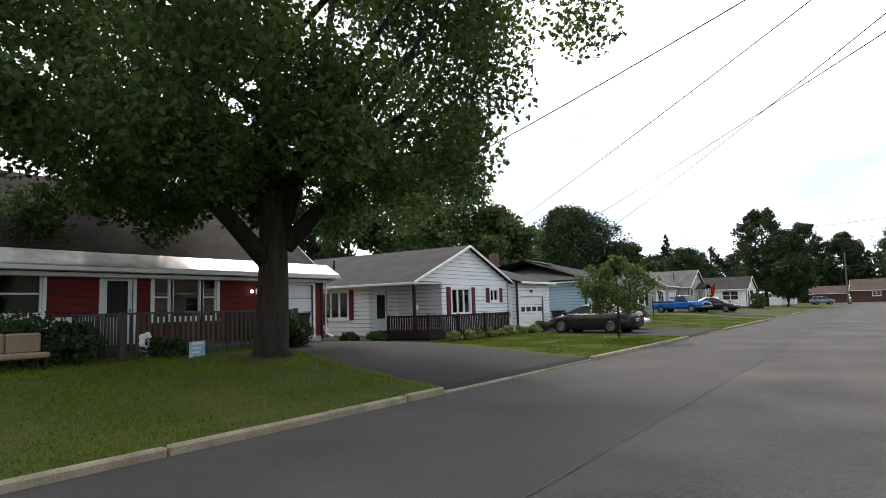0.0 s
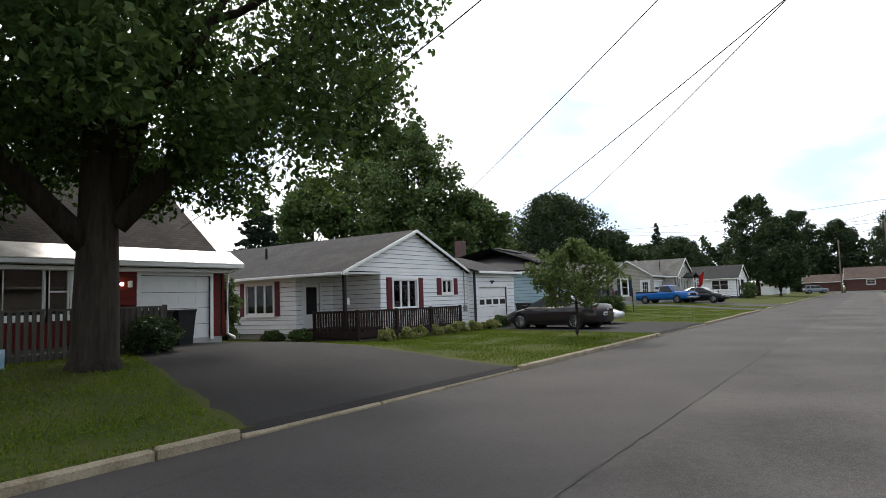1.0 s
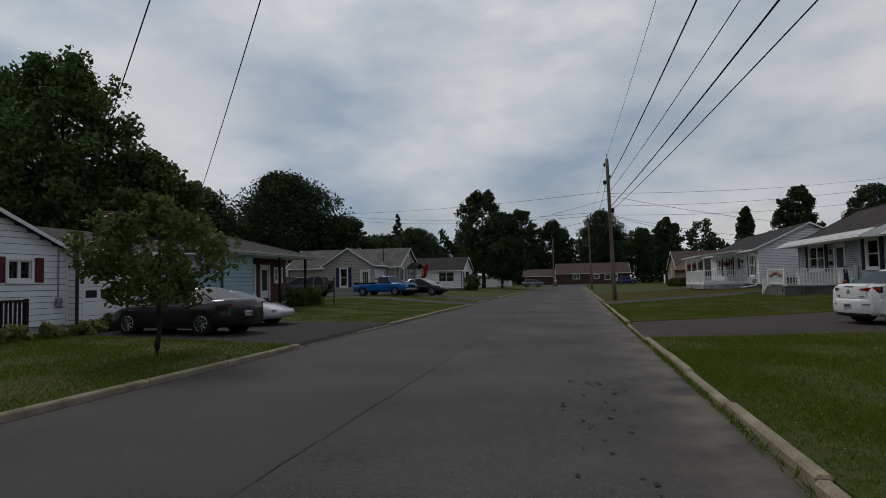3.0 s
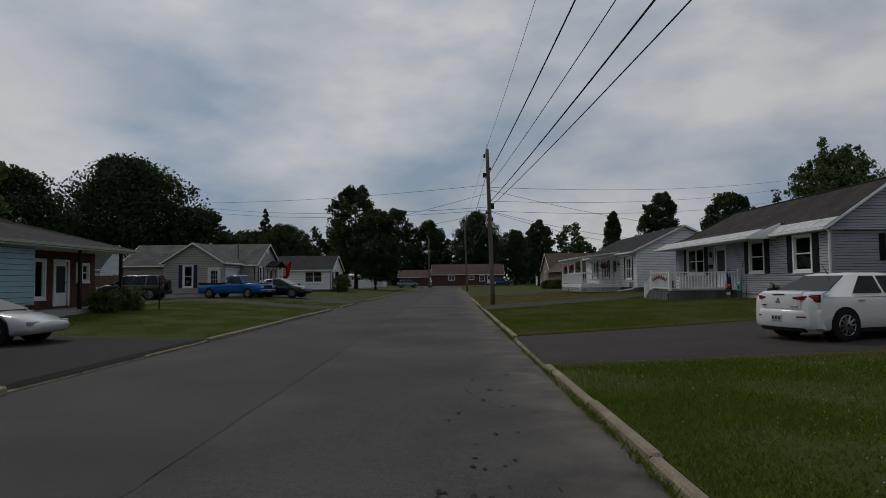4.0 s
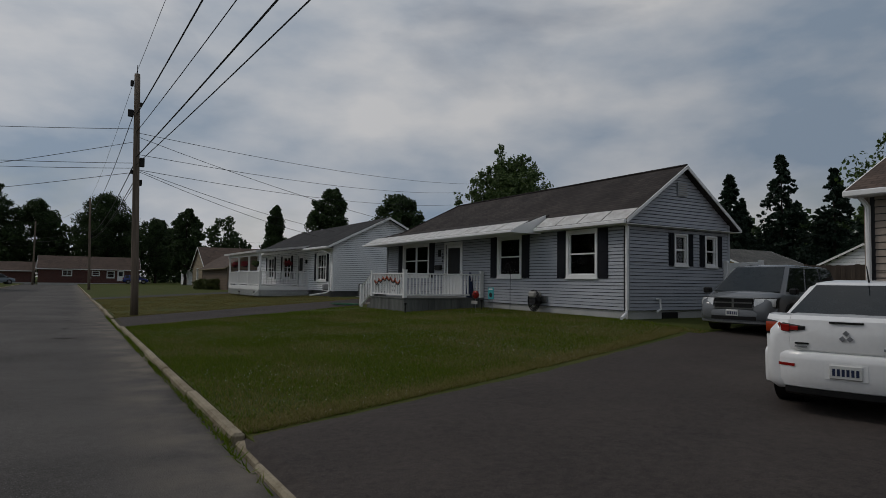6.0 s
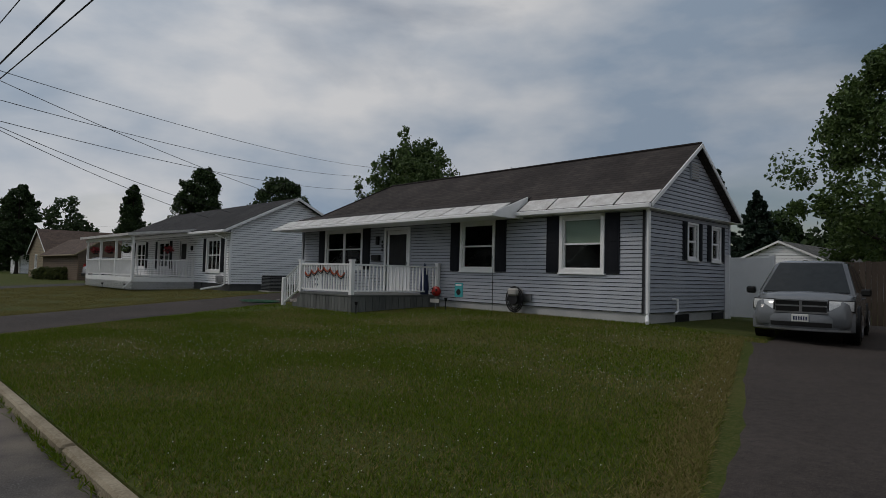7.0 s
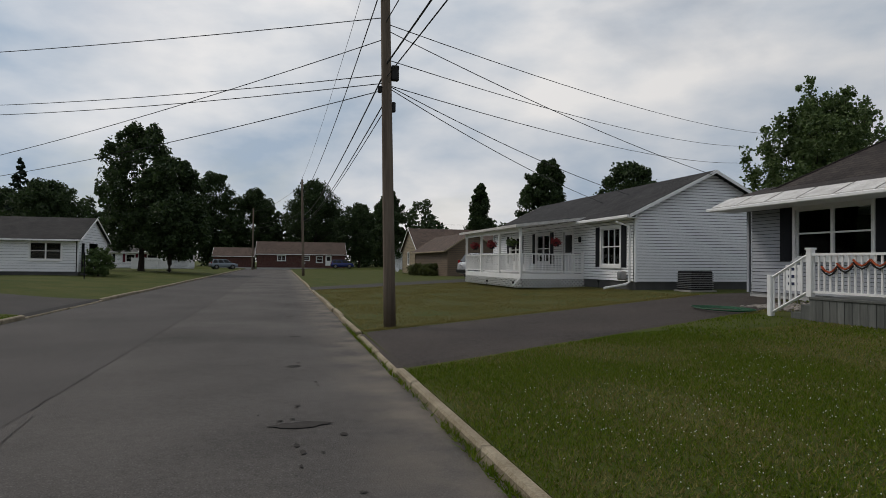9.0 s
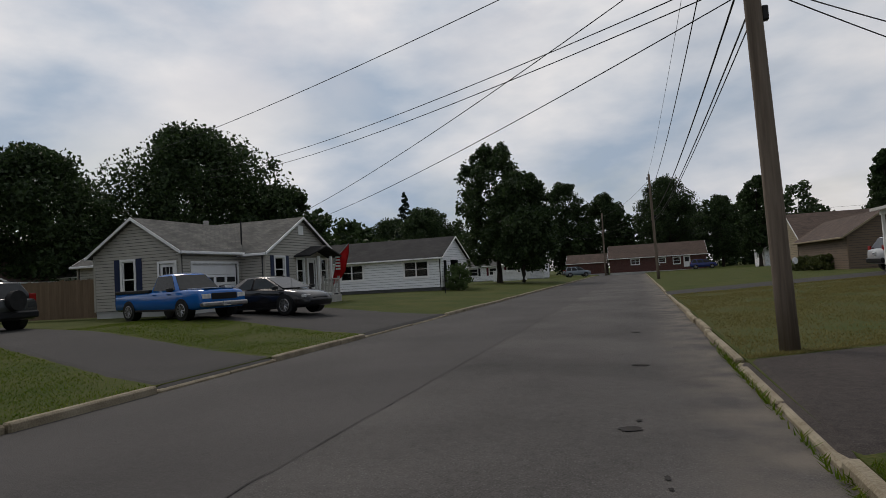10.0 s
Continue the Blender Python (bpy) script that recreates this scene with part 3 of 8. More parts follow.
def door(parent, f, a0, a1, z0, z1, mat="white_paint", glass=(0.5, 0.92), frame_mat="white_paint", bars=False):
    t = 0.10
    d = part("door", f.blocks((a0, a1, -0.07, -0.02, z0, z1)), mat, parent)
    part("casing", f.blocks((a0 - t, a0, 0.0, 0.05, z0, z1 + t), (a1, a1 + t, 0.0, 0.05, z0, z1 + t), (a0, a1, 0.0, 0.05, z1, z1 + t)), frame_mat, d)
    h = z1 - z0
    ga, gb = a0 + 0.14, a1 - 0.14
    if glass:
        za, zb = z0 + glass[0] * h, z0 + glass[1] * h
        part("door_glass", f.blocks((ga, gb, -0.02, -0.012, za, zb)), "black", d)
        rail = [(ga - 0.05, gb + 0.05, -0.02, -0.004, zb, zb + 0.05), (ga - 0.05, gb + 0.05, -0.02, -0.004, za - 0.05, za), (ga - 0.05, ga, -0.02, -0.004, za, zb), (gb, gb + 0.05, -0.02, -0.004, za, zb)]
        if bars:
            for i in (1, 2):
                rail.append((ga + (gb - ga) * i / 3 - 0.012, ga + (gb - ga) * i / 3 + 0.012, -0.012, -0.004, za, zb))
                rail.append((ga, gb, -0.012, -0.004, za + (zb - za) * i / 3 - 0.012, za + (zb - za) * i / 3 + 0.012))
        part("glass_frame", f.blocks(*rail), mat, d)
    part("handle", f.blocks((a1 - 0.10, a1 - 0.05, -0.02, 0.04, z0 + 0.95, z0 + 1.05)), "steel", d)
    return d


def garage_door(parent, f, a0, a1, z0, z1, lights=4, row=2, mat="white_paint", frame_mat="white_paint"):
    g = thing("garage_door")
    g.parent = parent
    h = (z1 - z0) / 4
    for k in range(4):
        part("panel", f.blocks((a0, a1, -0.10, -0.05, z0 + k * h, z0 + (k + 1) * h - 0.012)), mat, g)
    n = max(lights, 4)
    w = (a1 - a0) / n
    for k in range(4):
        for i in range(n):
            b = (a0 + i * w + 0.10, a0 + (i + 1) * w - 0.10, -0.05, -0.04, z0 + k * h + 0.12, z0 + (k + 1) * h - 0.13)
            if lights and k == row:
                part("pane", f.blocks(b), "black", g)
            else:
                part("raised_panel", f.blocks(b), mat, g)
    t = 0.11
    part("casing", f.blocks((a0 - t, a0, 0.0, 0.05, z0, z1 + t), (a1, a1 + t, 0.0, 0.05, z0, z1 + t), (a0, a1, 0.0, 0.05, z1, z1 + t)), frame_mat, g)
    return g


def slope(parent, name, e0, e1, r0, r1, mat, thick=0.10, label=""):
    """One slope of a roof: eave e0-e1, ridge r0-r1."""
    e0, e1, r0, r1 = [Vector(p) for p in (e0, e1, r0, r1)]
    dz = Vector((0, 0, -thick))
    bm = bmesh.new()
    hexa(bm, [e0 + dz, e1 + dz, r1 + dz, r0 + dz, e0, e1, r1, r0])
    bmesh.ops.recalc_face_normals(bm, faces=bm.faces)
    al = (e1 - e0).normalized()
    up = ((r0 - e0) - al * (r0 - e0).dot(al)).normalized()
    uv_roof(bm, e0, al, up)
    return part(name, bm, mat, parent, label)


def gable_roof(parent, x0, x1, y0, y1, ze, zr, axis, mat, over=0.3, rake=0.25, trim="white_paint", gutter=True):
    """Roof over a plan with its ridge along axis; ze: height where the slope meets the wall."""
    if axis == "y":
        xm = (x0 + x1) / 2
        k = (zr - ze) / (xm - x0)
        zo = ze - k * over
        a, b = y0 - rake, y1 + rake
        slope(parent, "roof_slope", (x0 - over, a, zo + 0.1), (x0 - over, b, zo + 0.1), (xm, a, zr + 0.1), (xm, b, zr + 0.1), mat)
        slope(parent, "roof_slope", (x1 + over, b, zo + 0.1), (x1 + over, a, zo + 0.1), (xm, b, zr + 0.1), (xm, a, zr + 0.1), mat)
        for s, xe in ((-1, x0 - over), (1, x1 + over)):
            part("soffit", boxes((min(xe, xe - s * over), max(xe, xe - s * over), a + 0.02, b - 0.02, zo - 0.03, zo - 0.012)), trim, parent)
            if gutter:
                part("gutter", boxes((min(xe, xe + s * 0.11), max(xe, xe + s * 0.11), a, b, zo - 0.03, zo + 0.085), bevel=0.015), trim, parent)
        for ya in (a, b):
            bm = bmesh.new()
            d = -0.03 if ya == a else 0.03
            for xe in (x0 - over, x1 + over):
                hexa(bm, [(xe, ya, zo - 0.03), (xe, ya + d, zo - 0.03), (xm, ya + d, zr - 0.03), (xm, ya, zr - 0.03), (xe, ya, zo + 0.1), (xe, ya + d, zo + 0.1), (xm, ya + d, zr + 0.1), (xm, ya, zr + 0.1)])
            bmesh.ops.recalc_face_normals(bm, faces=bm.faces)
            part("bargeboard", bm, trim, parent)
    else:
        ym = (y0 + y1) / 2
        k = (zr - ze) / (ym - y0)
        zo = ze - k * over
        a, b = x0 - rake, x1 + rake
        slope(parent, "roof_slope", (b, y0 - over, zo + 0.1), (a, y0 - over, zo + 0.1), (b, ym, zr + 0.1), (a, ym, zr + 0.1), mat)
        slope(parent, "roof_slope", (a, y1 + over, zo + 0.1), (b, y1 + over, zo + 0.1), (a, ym, zr + 0.1), (b, ym, zr + 0.1), mat)
        for s, ye in ((-1, y0 - over), (1, y1 + over)):
            part("soffit", boxes((a + 0.02, b - 0.02, min(ye, ye - s * over), max(ye, ye - s * over), zo - 0.03, zo - 0.012)), trim, parent)
            if gutter:
                part("gutter", boxes((a, b, min(ye, ye + s * 0.11), max(ye, ye + s * 0.11), zo - 0.03, zo + 0.085), bevel=0.015), trim, parent)
        for xa in (a, b):
            bm = bmesh.new()
            d = -0.03 if xa == a else 0.03
            for ye in (y0 - over, y1 + over):
                hexa(bm, [(xa, ye, zo - 0.03), (xa + d, ye, zo - 0.03), (xa + d, ym, zr - 0.03), (xa, ym, zr - 0.03), (xa, ye, zo + 0.1), (xa + d, ye, zo + 0.1), (xa + d, ym, zr + 0.1), (xa, ym, zr + 0.1)])
            bmesh.ops.recalc_face_normals(bm, faces=bm.faces)
            part("bargeboard", bm, trim, parent)


def shell(parent, x0, x1, y0, y1, zg, zf, ze, zr, axis, mat, ops=None, pitch=0.11, boards=True, separate=(), found="foundation", hipped=""):
    """Foundation and four walls; ops: openings by side (s, e, n, w), distances along each wall as seen from outside, left to right."""
    ops = ops or {}
    part("foundation", boxes((x0 + 0.02, x1 - 0.02, y0 + 0.02, y1 - 0.02, zg - 0.5, zf)), found, parent)
    faces = {"s": ((x0, y0), (x1, y0)), "e": ((x1, y0), (x1, y1)), "n": ((x1, y1), (x0, y1)), "w": ((x0, y1), (x0, y0))}
    res = {}
    for side, (p0, p1) in faces.items():
        length = (Vector(p1) - Vector(p0)).length
        gable = (side in "sn") == (axis == "y") and side not in hipped
        inset = 0.142
        q0, q1 = Vector(p0), Vector(p1)
        ud = (q1 - q0).normalized()
        off = 0.0
        if not gable:
            q0, q1 = q0 + ud * inset, q1 - ud * inset
            off = inset
        o = [(a - off, b - off, c, d) for a, b, c, d in ops.get(side, ())]
        wall(parent, "wall", q0, q1, zf, ze, mat, o, peak=(length / 2, zr) if gable else None, pitch=pitch, boards=boards, separate=side in separate)
        res[side] = Face(p0, p1)
    bl = []
    for cx, cy in ((x0, y0), (x1, y0), (x1, y1), (x0, y1)):
        bl.append((cx - 0.045, cx + 0.045, cy - 0.045, cy + 0.045, zf - 0.01, ze))
    if boards:
        for b in bl:
            part("corner_board", boxes(b), mat, parent)
    # ceiling and floor coloured dark, as an unlit interior
    part("ceiling", boxes((x0 + 0.15, x1 - 0.15, y0 + 0.15, y1 - 0.15, ze - 0.12, ze - 0.04)), "dim_room", parent)
    part("floor_slab", boxes((x0 + 0.15, x1 - 0.15, y0 + 0.15, y1 - 0.15, zf + 0.002, zf + 0.05)), "dim_room", parent)
    return res


def railing(parent, p0, p1, z, h=0.92, mat="white_paint", gap=0.125, bal=0.035, posts=(True, True), post=0.10):
    """A railing from p0 to p1 with top and bottom rail, balusters and posts."""
    p0, p1 = Vector((*p0, 0)), Vector((*p1, 0))
    f = Face(p0.xy, p1.xy)
    length = (p1 - p0).length
    r = part("top_rail", f.blocks((0, length, -0.04, 0.04, z + h - 0.05, z + h)), mat, parent)
    part("bottom_rail", f.blocks((0, length, -0.025, 0.025, z + 0.08, z + 0.13)), mat, parent)
    n = max(2, int(length / gap))
    for i in range(n):
        a = (i + 0.5) * length / n
        part("baluster", f.blocks((a - bal / 2, a + bal / 2, -bal / 2, bal / 2, z + 0.13, z + h - 0.05)), mat, parent)
    for on, a in zip(posts, (0, length)):
        if on:
            ps = part("post", f.blocks((a - post / 2, a + post / 2, -post / 2, post / 2, z, z + h + 0.08)), mat, parent)
            part("post_cap", f.blocks((a - post * 0.65, a + post * 0.65, -post * 0.65, post * 0.65, z + h + 0.08, z + h + 0.12)), mat, ps)
    return r


# grey house with the white porch
def porch_house():
    H = thing("house", label="low grey clapboard house with black shutters and a white porch", category="house")
    x0, x1, y0, y1, zg, zf, ze, zr = 14.9, 19.7, 54.2, 70.4, 0.55, 0.80, 3.62, 5.27
    L = y1 - y0
    wz0, wz1 = 1.87, 3.24
    # front wall runs from north to south as seen from the street
    wa = lambda y: y1 - y
    opsw = [(wa(56.72), wa(55.5), wz0, wz1), (wa(60.6), wa(59.3), wz0, wz1), (wa(68.5), wa(66.1), wz0, wz1), (wa(64.55), wa(63.3), 1.02, 3.2)]
    opss = [(2.1, 2.62, 2.25, 3.15), (3.6, 4.1, 2.25, 3.15)]
    F = shell(H, x0, x1, y0, y1, zg, zf, ze, zr, "y", "siding_grey", {"w": opsw, "s": opss}, pitch=0.105, separate="ws", hipped="n")
    window(H, F["w"], *opsw[0], shutters="shutter_black", dress="blind", shutter_w=0.42)
    window(H, F["w"], *opsw[1], shutters="shutter_black", shutter_w=0.42)
    window(H, F["w"], *opsw[2], shutters="shutter_black", sashes=2, shutter_w=0.45)
    door(H, F["w"], *opsw[3], glass=(0.42, 0.93))
    for o in opss:
        window(H, F["s"], *o, shutters="shutter_black", shutter_w=0.24, trim=0.06)
    # roof with a gable to the south and a hip to the north
    k = (zr - ze) / ((x1 - x0) / 2)
    ov, xm = 0.32, (x0 + x1) / 2
    zo, ya, yb = ze - k * 0.32, y0 - 0.25, y1 + 0.32
    rn = yb - 3.4
    xa, xb = x0 - ov, x1 + ov
    slope(H, "roof_slope", (xa, ya, zo + 0.1), (xa, yb, zo + 0.1), (xm, ya, zr + 0.1), (xm, rn, zr + 0.1), "roof_dark")
    slope(H, "roof_slope", (xb, yb, zo + 0.1), (xb, ya, zo + 0.1), (xm, rn, zr + 0.1), (xm, ya, zr + 0.1), "roof_dark")
    slope(H, "roof_slope", (xa, yb, zo + 0.1), (xb, yb, zo + 0.1), (xm - 0.01, rn, zr + 0.1), (xm + 0.01, rn, zr + 0.1), "roof_dark")
    part("ridge_cap", tubes(([(xm, ya, zr + 0.105), (xm, rn, zr + 0.105)], 0.045), sides=6), "roof_dark", H)
    for pa, pb in (((xa, yb, zo + 0.1), (xm, rn, zr + 0.1)), ((xb, yb, zo + 0.1), (xm, rn, zr + 0.1))):
        part("hip_cap", tubes(([pa, pb], 0.04), sides=6), "roof_dark", H)
    part("soffit", boxes((xa, xb, ya + 0.02, yb - 0.02, zo - 0.03, zo - 0.012)), "white_paint", H)
    part("gutter", boxes((xa - 0.11, xa, ya, 58.1, zo - 0.03, zo + 0.085), bevel=0.015), "white_paint", H)
    part("gutter", boxes((xb, xb + 0.11, ya, yb, zo - 0.03, zo + 0.085), bevel=0.015), "white_paint", H)
    bm = bmesh.new()
    for xe in (xa, xb):
        hexa(bm, [(xe, ya, zo - 0.01), (xe, ya - 0.03, zo - 0.01), (xm, ya - 0.03, zr - 0.01), (xm, ya, zr - 0.01), (xe, ya, zo + 0.1), (xe, ya - 0.03, zo + 0.1), (xm, ya - 0.03, zr + 0.1), (xm, ya, zr + 0.1)])
    bmesh.ops.recalc_face_normals(bm, faces=bm.faces)
    part("bargeboard", bm, "white_paint", H)
    for yy, hh in ((61.0, 0.16), (57.6, 0.12)):
        part("vent_pipe", tubes(([(xm + 0.35, yy, zr - 0.2), (xm + 0.35, yy, zr + 0.1 + hh)], 0.05), sides=8), "white_paint", H)
    # bright metal panels along the eaves, one by one
    def eave_panel(ya, yb, xo, zo, depth):
        p = boxes()
        kk = k
        hexa(p, [(xo, ya, zo), (xo, yb, zo), (xo + depth, yb, zo + kk * depth), (xo + depth, ya, zo + kk * depth), (xo, ya, zo + 0.018), (xo, yb, zo + 0.018), (xo + depth, yb, zo + kk * depth + 0.018), (xo + depth, ya, zo + kk * depth + 0.018)])
        bmesh.ops.recalc_face_normals(p, faces=p.faces)
        part("eave_panel", p, "metal_white", H, "weathered white metal eave panel")
    xo = x0 - 0.34
    zo = ze - k * 0.32 + 0.105
    ya = y0 - 0.25
    for i in range(4):
        eave_panel(ya + i * 1.04, ya + (i + 1) * 1.04 - 0.055, xo, zo, 0.5)
    # projecting porch eave
    ys = 58.2
    part("porch_eave", boxes((13.75, 14.7, ys, y1 + 0.3, ze - 0.30, ze - 0.18)), "white_paint", H)
    xo2, zo2 = 13.7, ze - 0.20
    for i in range(11):
        a = ys + i * (y1 + 0.3 - ys) / 11
        b = boxes()
        dpt, rise = 0.66, 0.31
        w = (y1 + 0.3 - ys) / 11 - 0.07
        hexa(b, [(xo2, a, zo2), (xo2, a + w, zo2), (xo2 + dpt, a + w, zo2 + rise), (xo2 + dpt, a, zo2 + rise), (xo2, a, zo2 + 0.03), (xo2, a + w, zo2 + 0.03), (xo2 + dpt, a + w, zo2 + rise + 0.03), (xo2 + dpt, a, zo2 + rise + 0.03)])
        bmesh.ops.recalc_face_normals(b, faces=b.faces)
        part("eave_panel", b, "metal_white", H, "weathered white metal eave panel")
    slope(H, "roof_slope", (xo2 + 0.63, ys, zo2 + 0.305), (xo2 + 0.63, y1 + 0.3, zo2 + 0.305), (15.75, ys, zo2 + 0.73), (15.75, y1 + 0.3, zo2 + 0.73), "roof_dark", 0.05)
    slope(H, "eave_underlay", (xo2 + 0.02, ys, zo2 - 0.004), (xo2 + 0.02, y1 + 0.3, zo2 - 0.004), (xo2 + 0.64, ys, zo2 + 0.285), (xo2 + 0.64, y1 + 0.3, zo2 + 0.285), "roof_dark", 0.03)
    bm = bmesh.new()
    hexa(bm, [(13.68, ys - 0.05, ze - 0.31), (15.1, ys - 0.05, ze - 0.31), (15.1, ys, ze - 0.31), (13.68, ys, ze - 0.31), (13.68, ys - 0.05, zo2 + 0.03), (15.1, ys - 0.05, zo2 + 0.57), (15.1, ys, zo2 + 0.57), (13.68, ys, zo2 + 0.03)])
    bmesh.ops.recalc_face_normals(bm, faces=bm.faces)
    part("eave_end", bm, "white_paint", H)
    part("gutter", boxes((13.58, 13.7, ys - 0.05, y1 + 0.35, ze - 0.31, ze - 0.215), bevel=0.015), "white_paint", H)
    part("downspout", tubes(([(14.62, 54.15, 3.45), (14.78, 54.12, 3.3), (14.78, 54.12, 0.85), (14.70, 54.1, 0.72), (14.25, 53.85, 0.62)], 0.05), sides=6), "white_paint", H)
    part("gable_vent", boxes((17.07, 17.53, 54.12, 54.17, 4.4, 4.85)), "siding_grey", H)
    for i in range(6):
        part("vent_slat", boxes((17.10, 17.50, 54.10, 54.12, 4.43 + i * 0.07, 4.46 + i * 0.07)), "grey_paint", H)
    # water pipe and basement windows on the gable wall
    part("vent_pipe", tubes(([(16.1, 54.15, 1.15), (16.1, 54.02, 1.15), (16.1, 54.0, 0.85), (15.9, 53.98, 0.78)], 0.035), sides=8), "white_paint", H)
    for xx in (16.4, 18.6):
        part("basement_window", boxes((xx, xx + 0.7, 54.17, 54.23, 0.5, 0.74)), "black", H)
    # porch deck
    dx0, dx1, dy0, dy1, dz = 11.3, 14.88, 61.6, 64.5, 0.98
    part("deck", boxes((dx0, dx1, dy0, dy1, dz - 0.06, dz), bevel=0.01), "deck_grey", H)
    n = 17
    for i in range(n):
        a = dy0 + (dy1 - dy0) * i / n
        part("skirt_board", boxes((dx0 + 0.02, dx0 + 0.05, a + 0.008, a + (dy1 - dy0) / n - 0.008, 0.35, dz - 0.06)), "deck_grey", H)
    for yy in (dy0 + 0.02, dy1 - 0.05):
        for i in range(14):
            a = dx0 + 0.06 + (dx1 - dx0 - 0.06) * i / 14
            part("skirt_board", boxes((a + 0.008, a + (dx1 - dx0 - 0.06) / 14 - 0.008, yy, yy + 0.03, 0.35, dz - 0.06)), "deck_grey", H)
    railing(H, (dx0 + 0.06, dy1), (dx0 + 0.06, dy0 + 0.06), dz, post=0.12, gap=0.14)
    railing(H, (dx0 + 0.06, dy0 + 0.06), (dx1 - 0.08, dy0 + 0.06), dz, posts=(False, True), post=0.12, gap=0.14)
    # steps on the north side with their sloping rail
    for i in range(3):
        part("step", boxes((dx0 + 0.1, dx0 + 1.5, dy1 + i * 0.28, dy1 + (i + 1) * 0.28 + 0.03, 0.35, dz - 0.18 * (i + 1)), bevel=0.01), "deck_grey", H)
    xr = dx0 + 0.06
    part("stair_post", boxes((xr - 0.06, xr + 0.06, dy1 + 1.05, dy1 + 1.17, 0.4, 1.42), bevel=0.01), "white_paint", H)
    b = bmesh.new()
    for dzz in (0.92, 0.13):
        tube(b, [(xr, dy1, dz + dzz), (xr, dy1 + 1.1, 0.42 + dzz)], 0.035, 4)
    part("stair_rail", b, "white_paint", H)
    for i in range(7):
        t = (i + 0.5) / 7
        zz = dz + (0.42 - dz) * t
        part("baluster", boxes((xr - 0.018, xr + 0.018, dy1 + 1.1 * t - 0.018, dy1 + 1.1 * t + 0.018, zz + 0.13, zz + 0.92)), "white_paint", H)
    # light and letterbox by the door
    part("wall_lamp", boxes((14.78, 14.88, 64.95, 65.1, 2.7, 3.0), bevel=0.02), "black", H, "black lantern wall lamp")
    part("mailbox", boxes((14.74, 14.88, 64.85, 65.3, 2.1, 2.32), bevel=0.02), "black", H, "black wall mailbox")
    bl = [(14.85, 14.87, 64.75, 64.81, z, z + 0.10) for z in (2.75, 2.6, 2.45)]
    part("number_bar", boxes(*bl), "black", H)
    return H


porch_house()


# white house with the lattice porch
def lattice_house():
    H = thing("house", label="white clapboard house with a roofed porch and hanging baskets", category="house")
    x0, x1, y0, y1, zg, zf, ze, zr = 13.7, 20.5, 75.0, 91.5, 0.66, 0.95, 3.65, 5.3
    wa = lambda y: y1 - y
    opsw = [(wa(77.6), wa(76.1), 1.6, 3.1), (wa(81.3), wa(80.3), 1.15, 3.15), (wa(84.6), wa(82.9), 1.7, 3.1), (wa(88.5), wa(86.9), 1.7, 3.1)]
    F = shell(H, x0, x1, y0, y1, zg, zf, ze, zr, "y", "siding_white", {"w": opsw}, pitch=0.115, found="foundation_dark")
    window(H, F["w"], *opsw[0], shutters="shutter_black", bars=2)
    door(H, F["w"], *opsw[1], mat="siding_white")
    window(H, F["w"], *opsw[2], shutters="shutter_black", sashes=2)
    window(H, F["w"], *opsw[3], shutters="shutter_black", sashes=2)
    gable_roof(H, x0, x1, y0, y1, ze, zr, "y", "roof_black", over=0.45, rake=0.3)
    # porch roof and deck
    px0, py0, py1, dz = 10.6, 79.2, 87.5, 1.15
    slope(H, "porch_roof", (px0 - 0.3, py0 - 0.3, 3.32), (px0 - 0.3, py1 + 0.3, 3.32), (x0, py0 - 0.3, 3.72), (x0, py1 + 0.3, 3.72), "metal_white", 0.12)
    part("porch_beam", boxes((px0 - 0.05, px0 + 0.09, py0, py1, 3.02, 3.2)), "white_paint", H)
    part("deck", boxes((px0, x0 - 0.02, py0, py1, dz - 0.22, dz), bevel=0.01), "white_paint", H)
    for yy in (py0 + 0.06, (py0 * 2 + py1) / 3, (py0 + 2 * py1) / 3, py1 - 0.06):
        part("porch_post", boxes((px0, px0 + 0.11, yy - 0.055, yy + 0.055, dz, 3.02)), "white_paint", H)
    railing(H, (px0 + 0.06, py1 - 0.06), (px0 + 0.06, py0 + 0.06), dz, posts=(True, True), gap=0.15)
    railing(H, (px0 + 0.06, py0 + 0.06), (x0 - 0.05, py0 + 0.06), dz, posts=(False, True), gap=0.15)
    # lattice skirt
    for f, ln in ((Face((px0 + 0.01, py1), (px0 + 0.01, py0)), py1 - py0), (Face((px0, py0 + 0.01), (x0, py0 + 0.01)), x0 - px0)):
        bm = bmesh.new()
        z0, z1 = 0.55, dz - 0.22
        h = z1 - z0
        i = -h
        while i < ln:
            for s in (1, -1):
                a0, a1 = (i, i + h) if s > 0 else (i + h, i)
                lo, hi = max(min(a0, a1), 0), min(max(a0, a1), ln)
                if hi > lo:
                    pa, pb = [(a, z0 + (a - a0) / (a1 - a0) * h) for a in (lo, hi)]
                    tube(bm, [f.pt(pa[0], 0.01 * s, pa[1]), f.pt(pb[0], 0.01 * s, pb[1])], 0.02, 4)
            i += 0.17
        part("lattice", bm, "white_paint", H, "white diagonal lattice skirt")
        # added black sheet that stands for the shade under the deck
        part("lattice_backing", f.blocks((0, ln, -0.12, -0.08, z0, z1)), "black", H)
    part("downspout", tubes(([(13.2, 75.6, 3.3), (13.55, 75.2, 3.1), (13.55, 75.2, 0.95), (13.3, 75.1, 0.85), (12.3, 74.9, 0.72)], 0.05), sides=6), "white_paint", H)
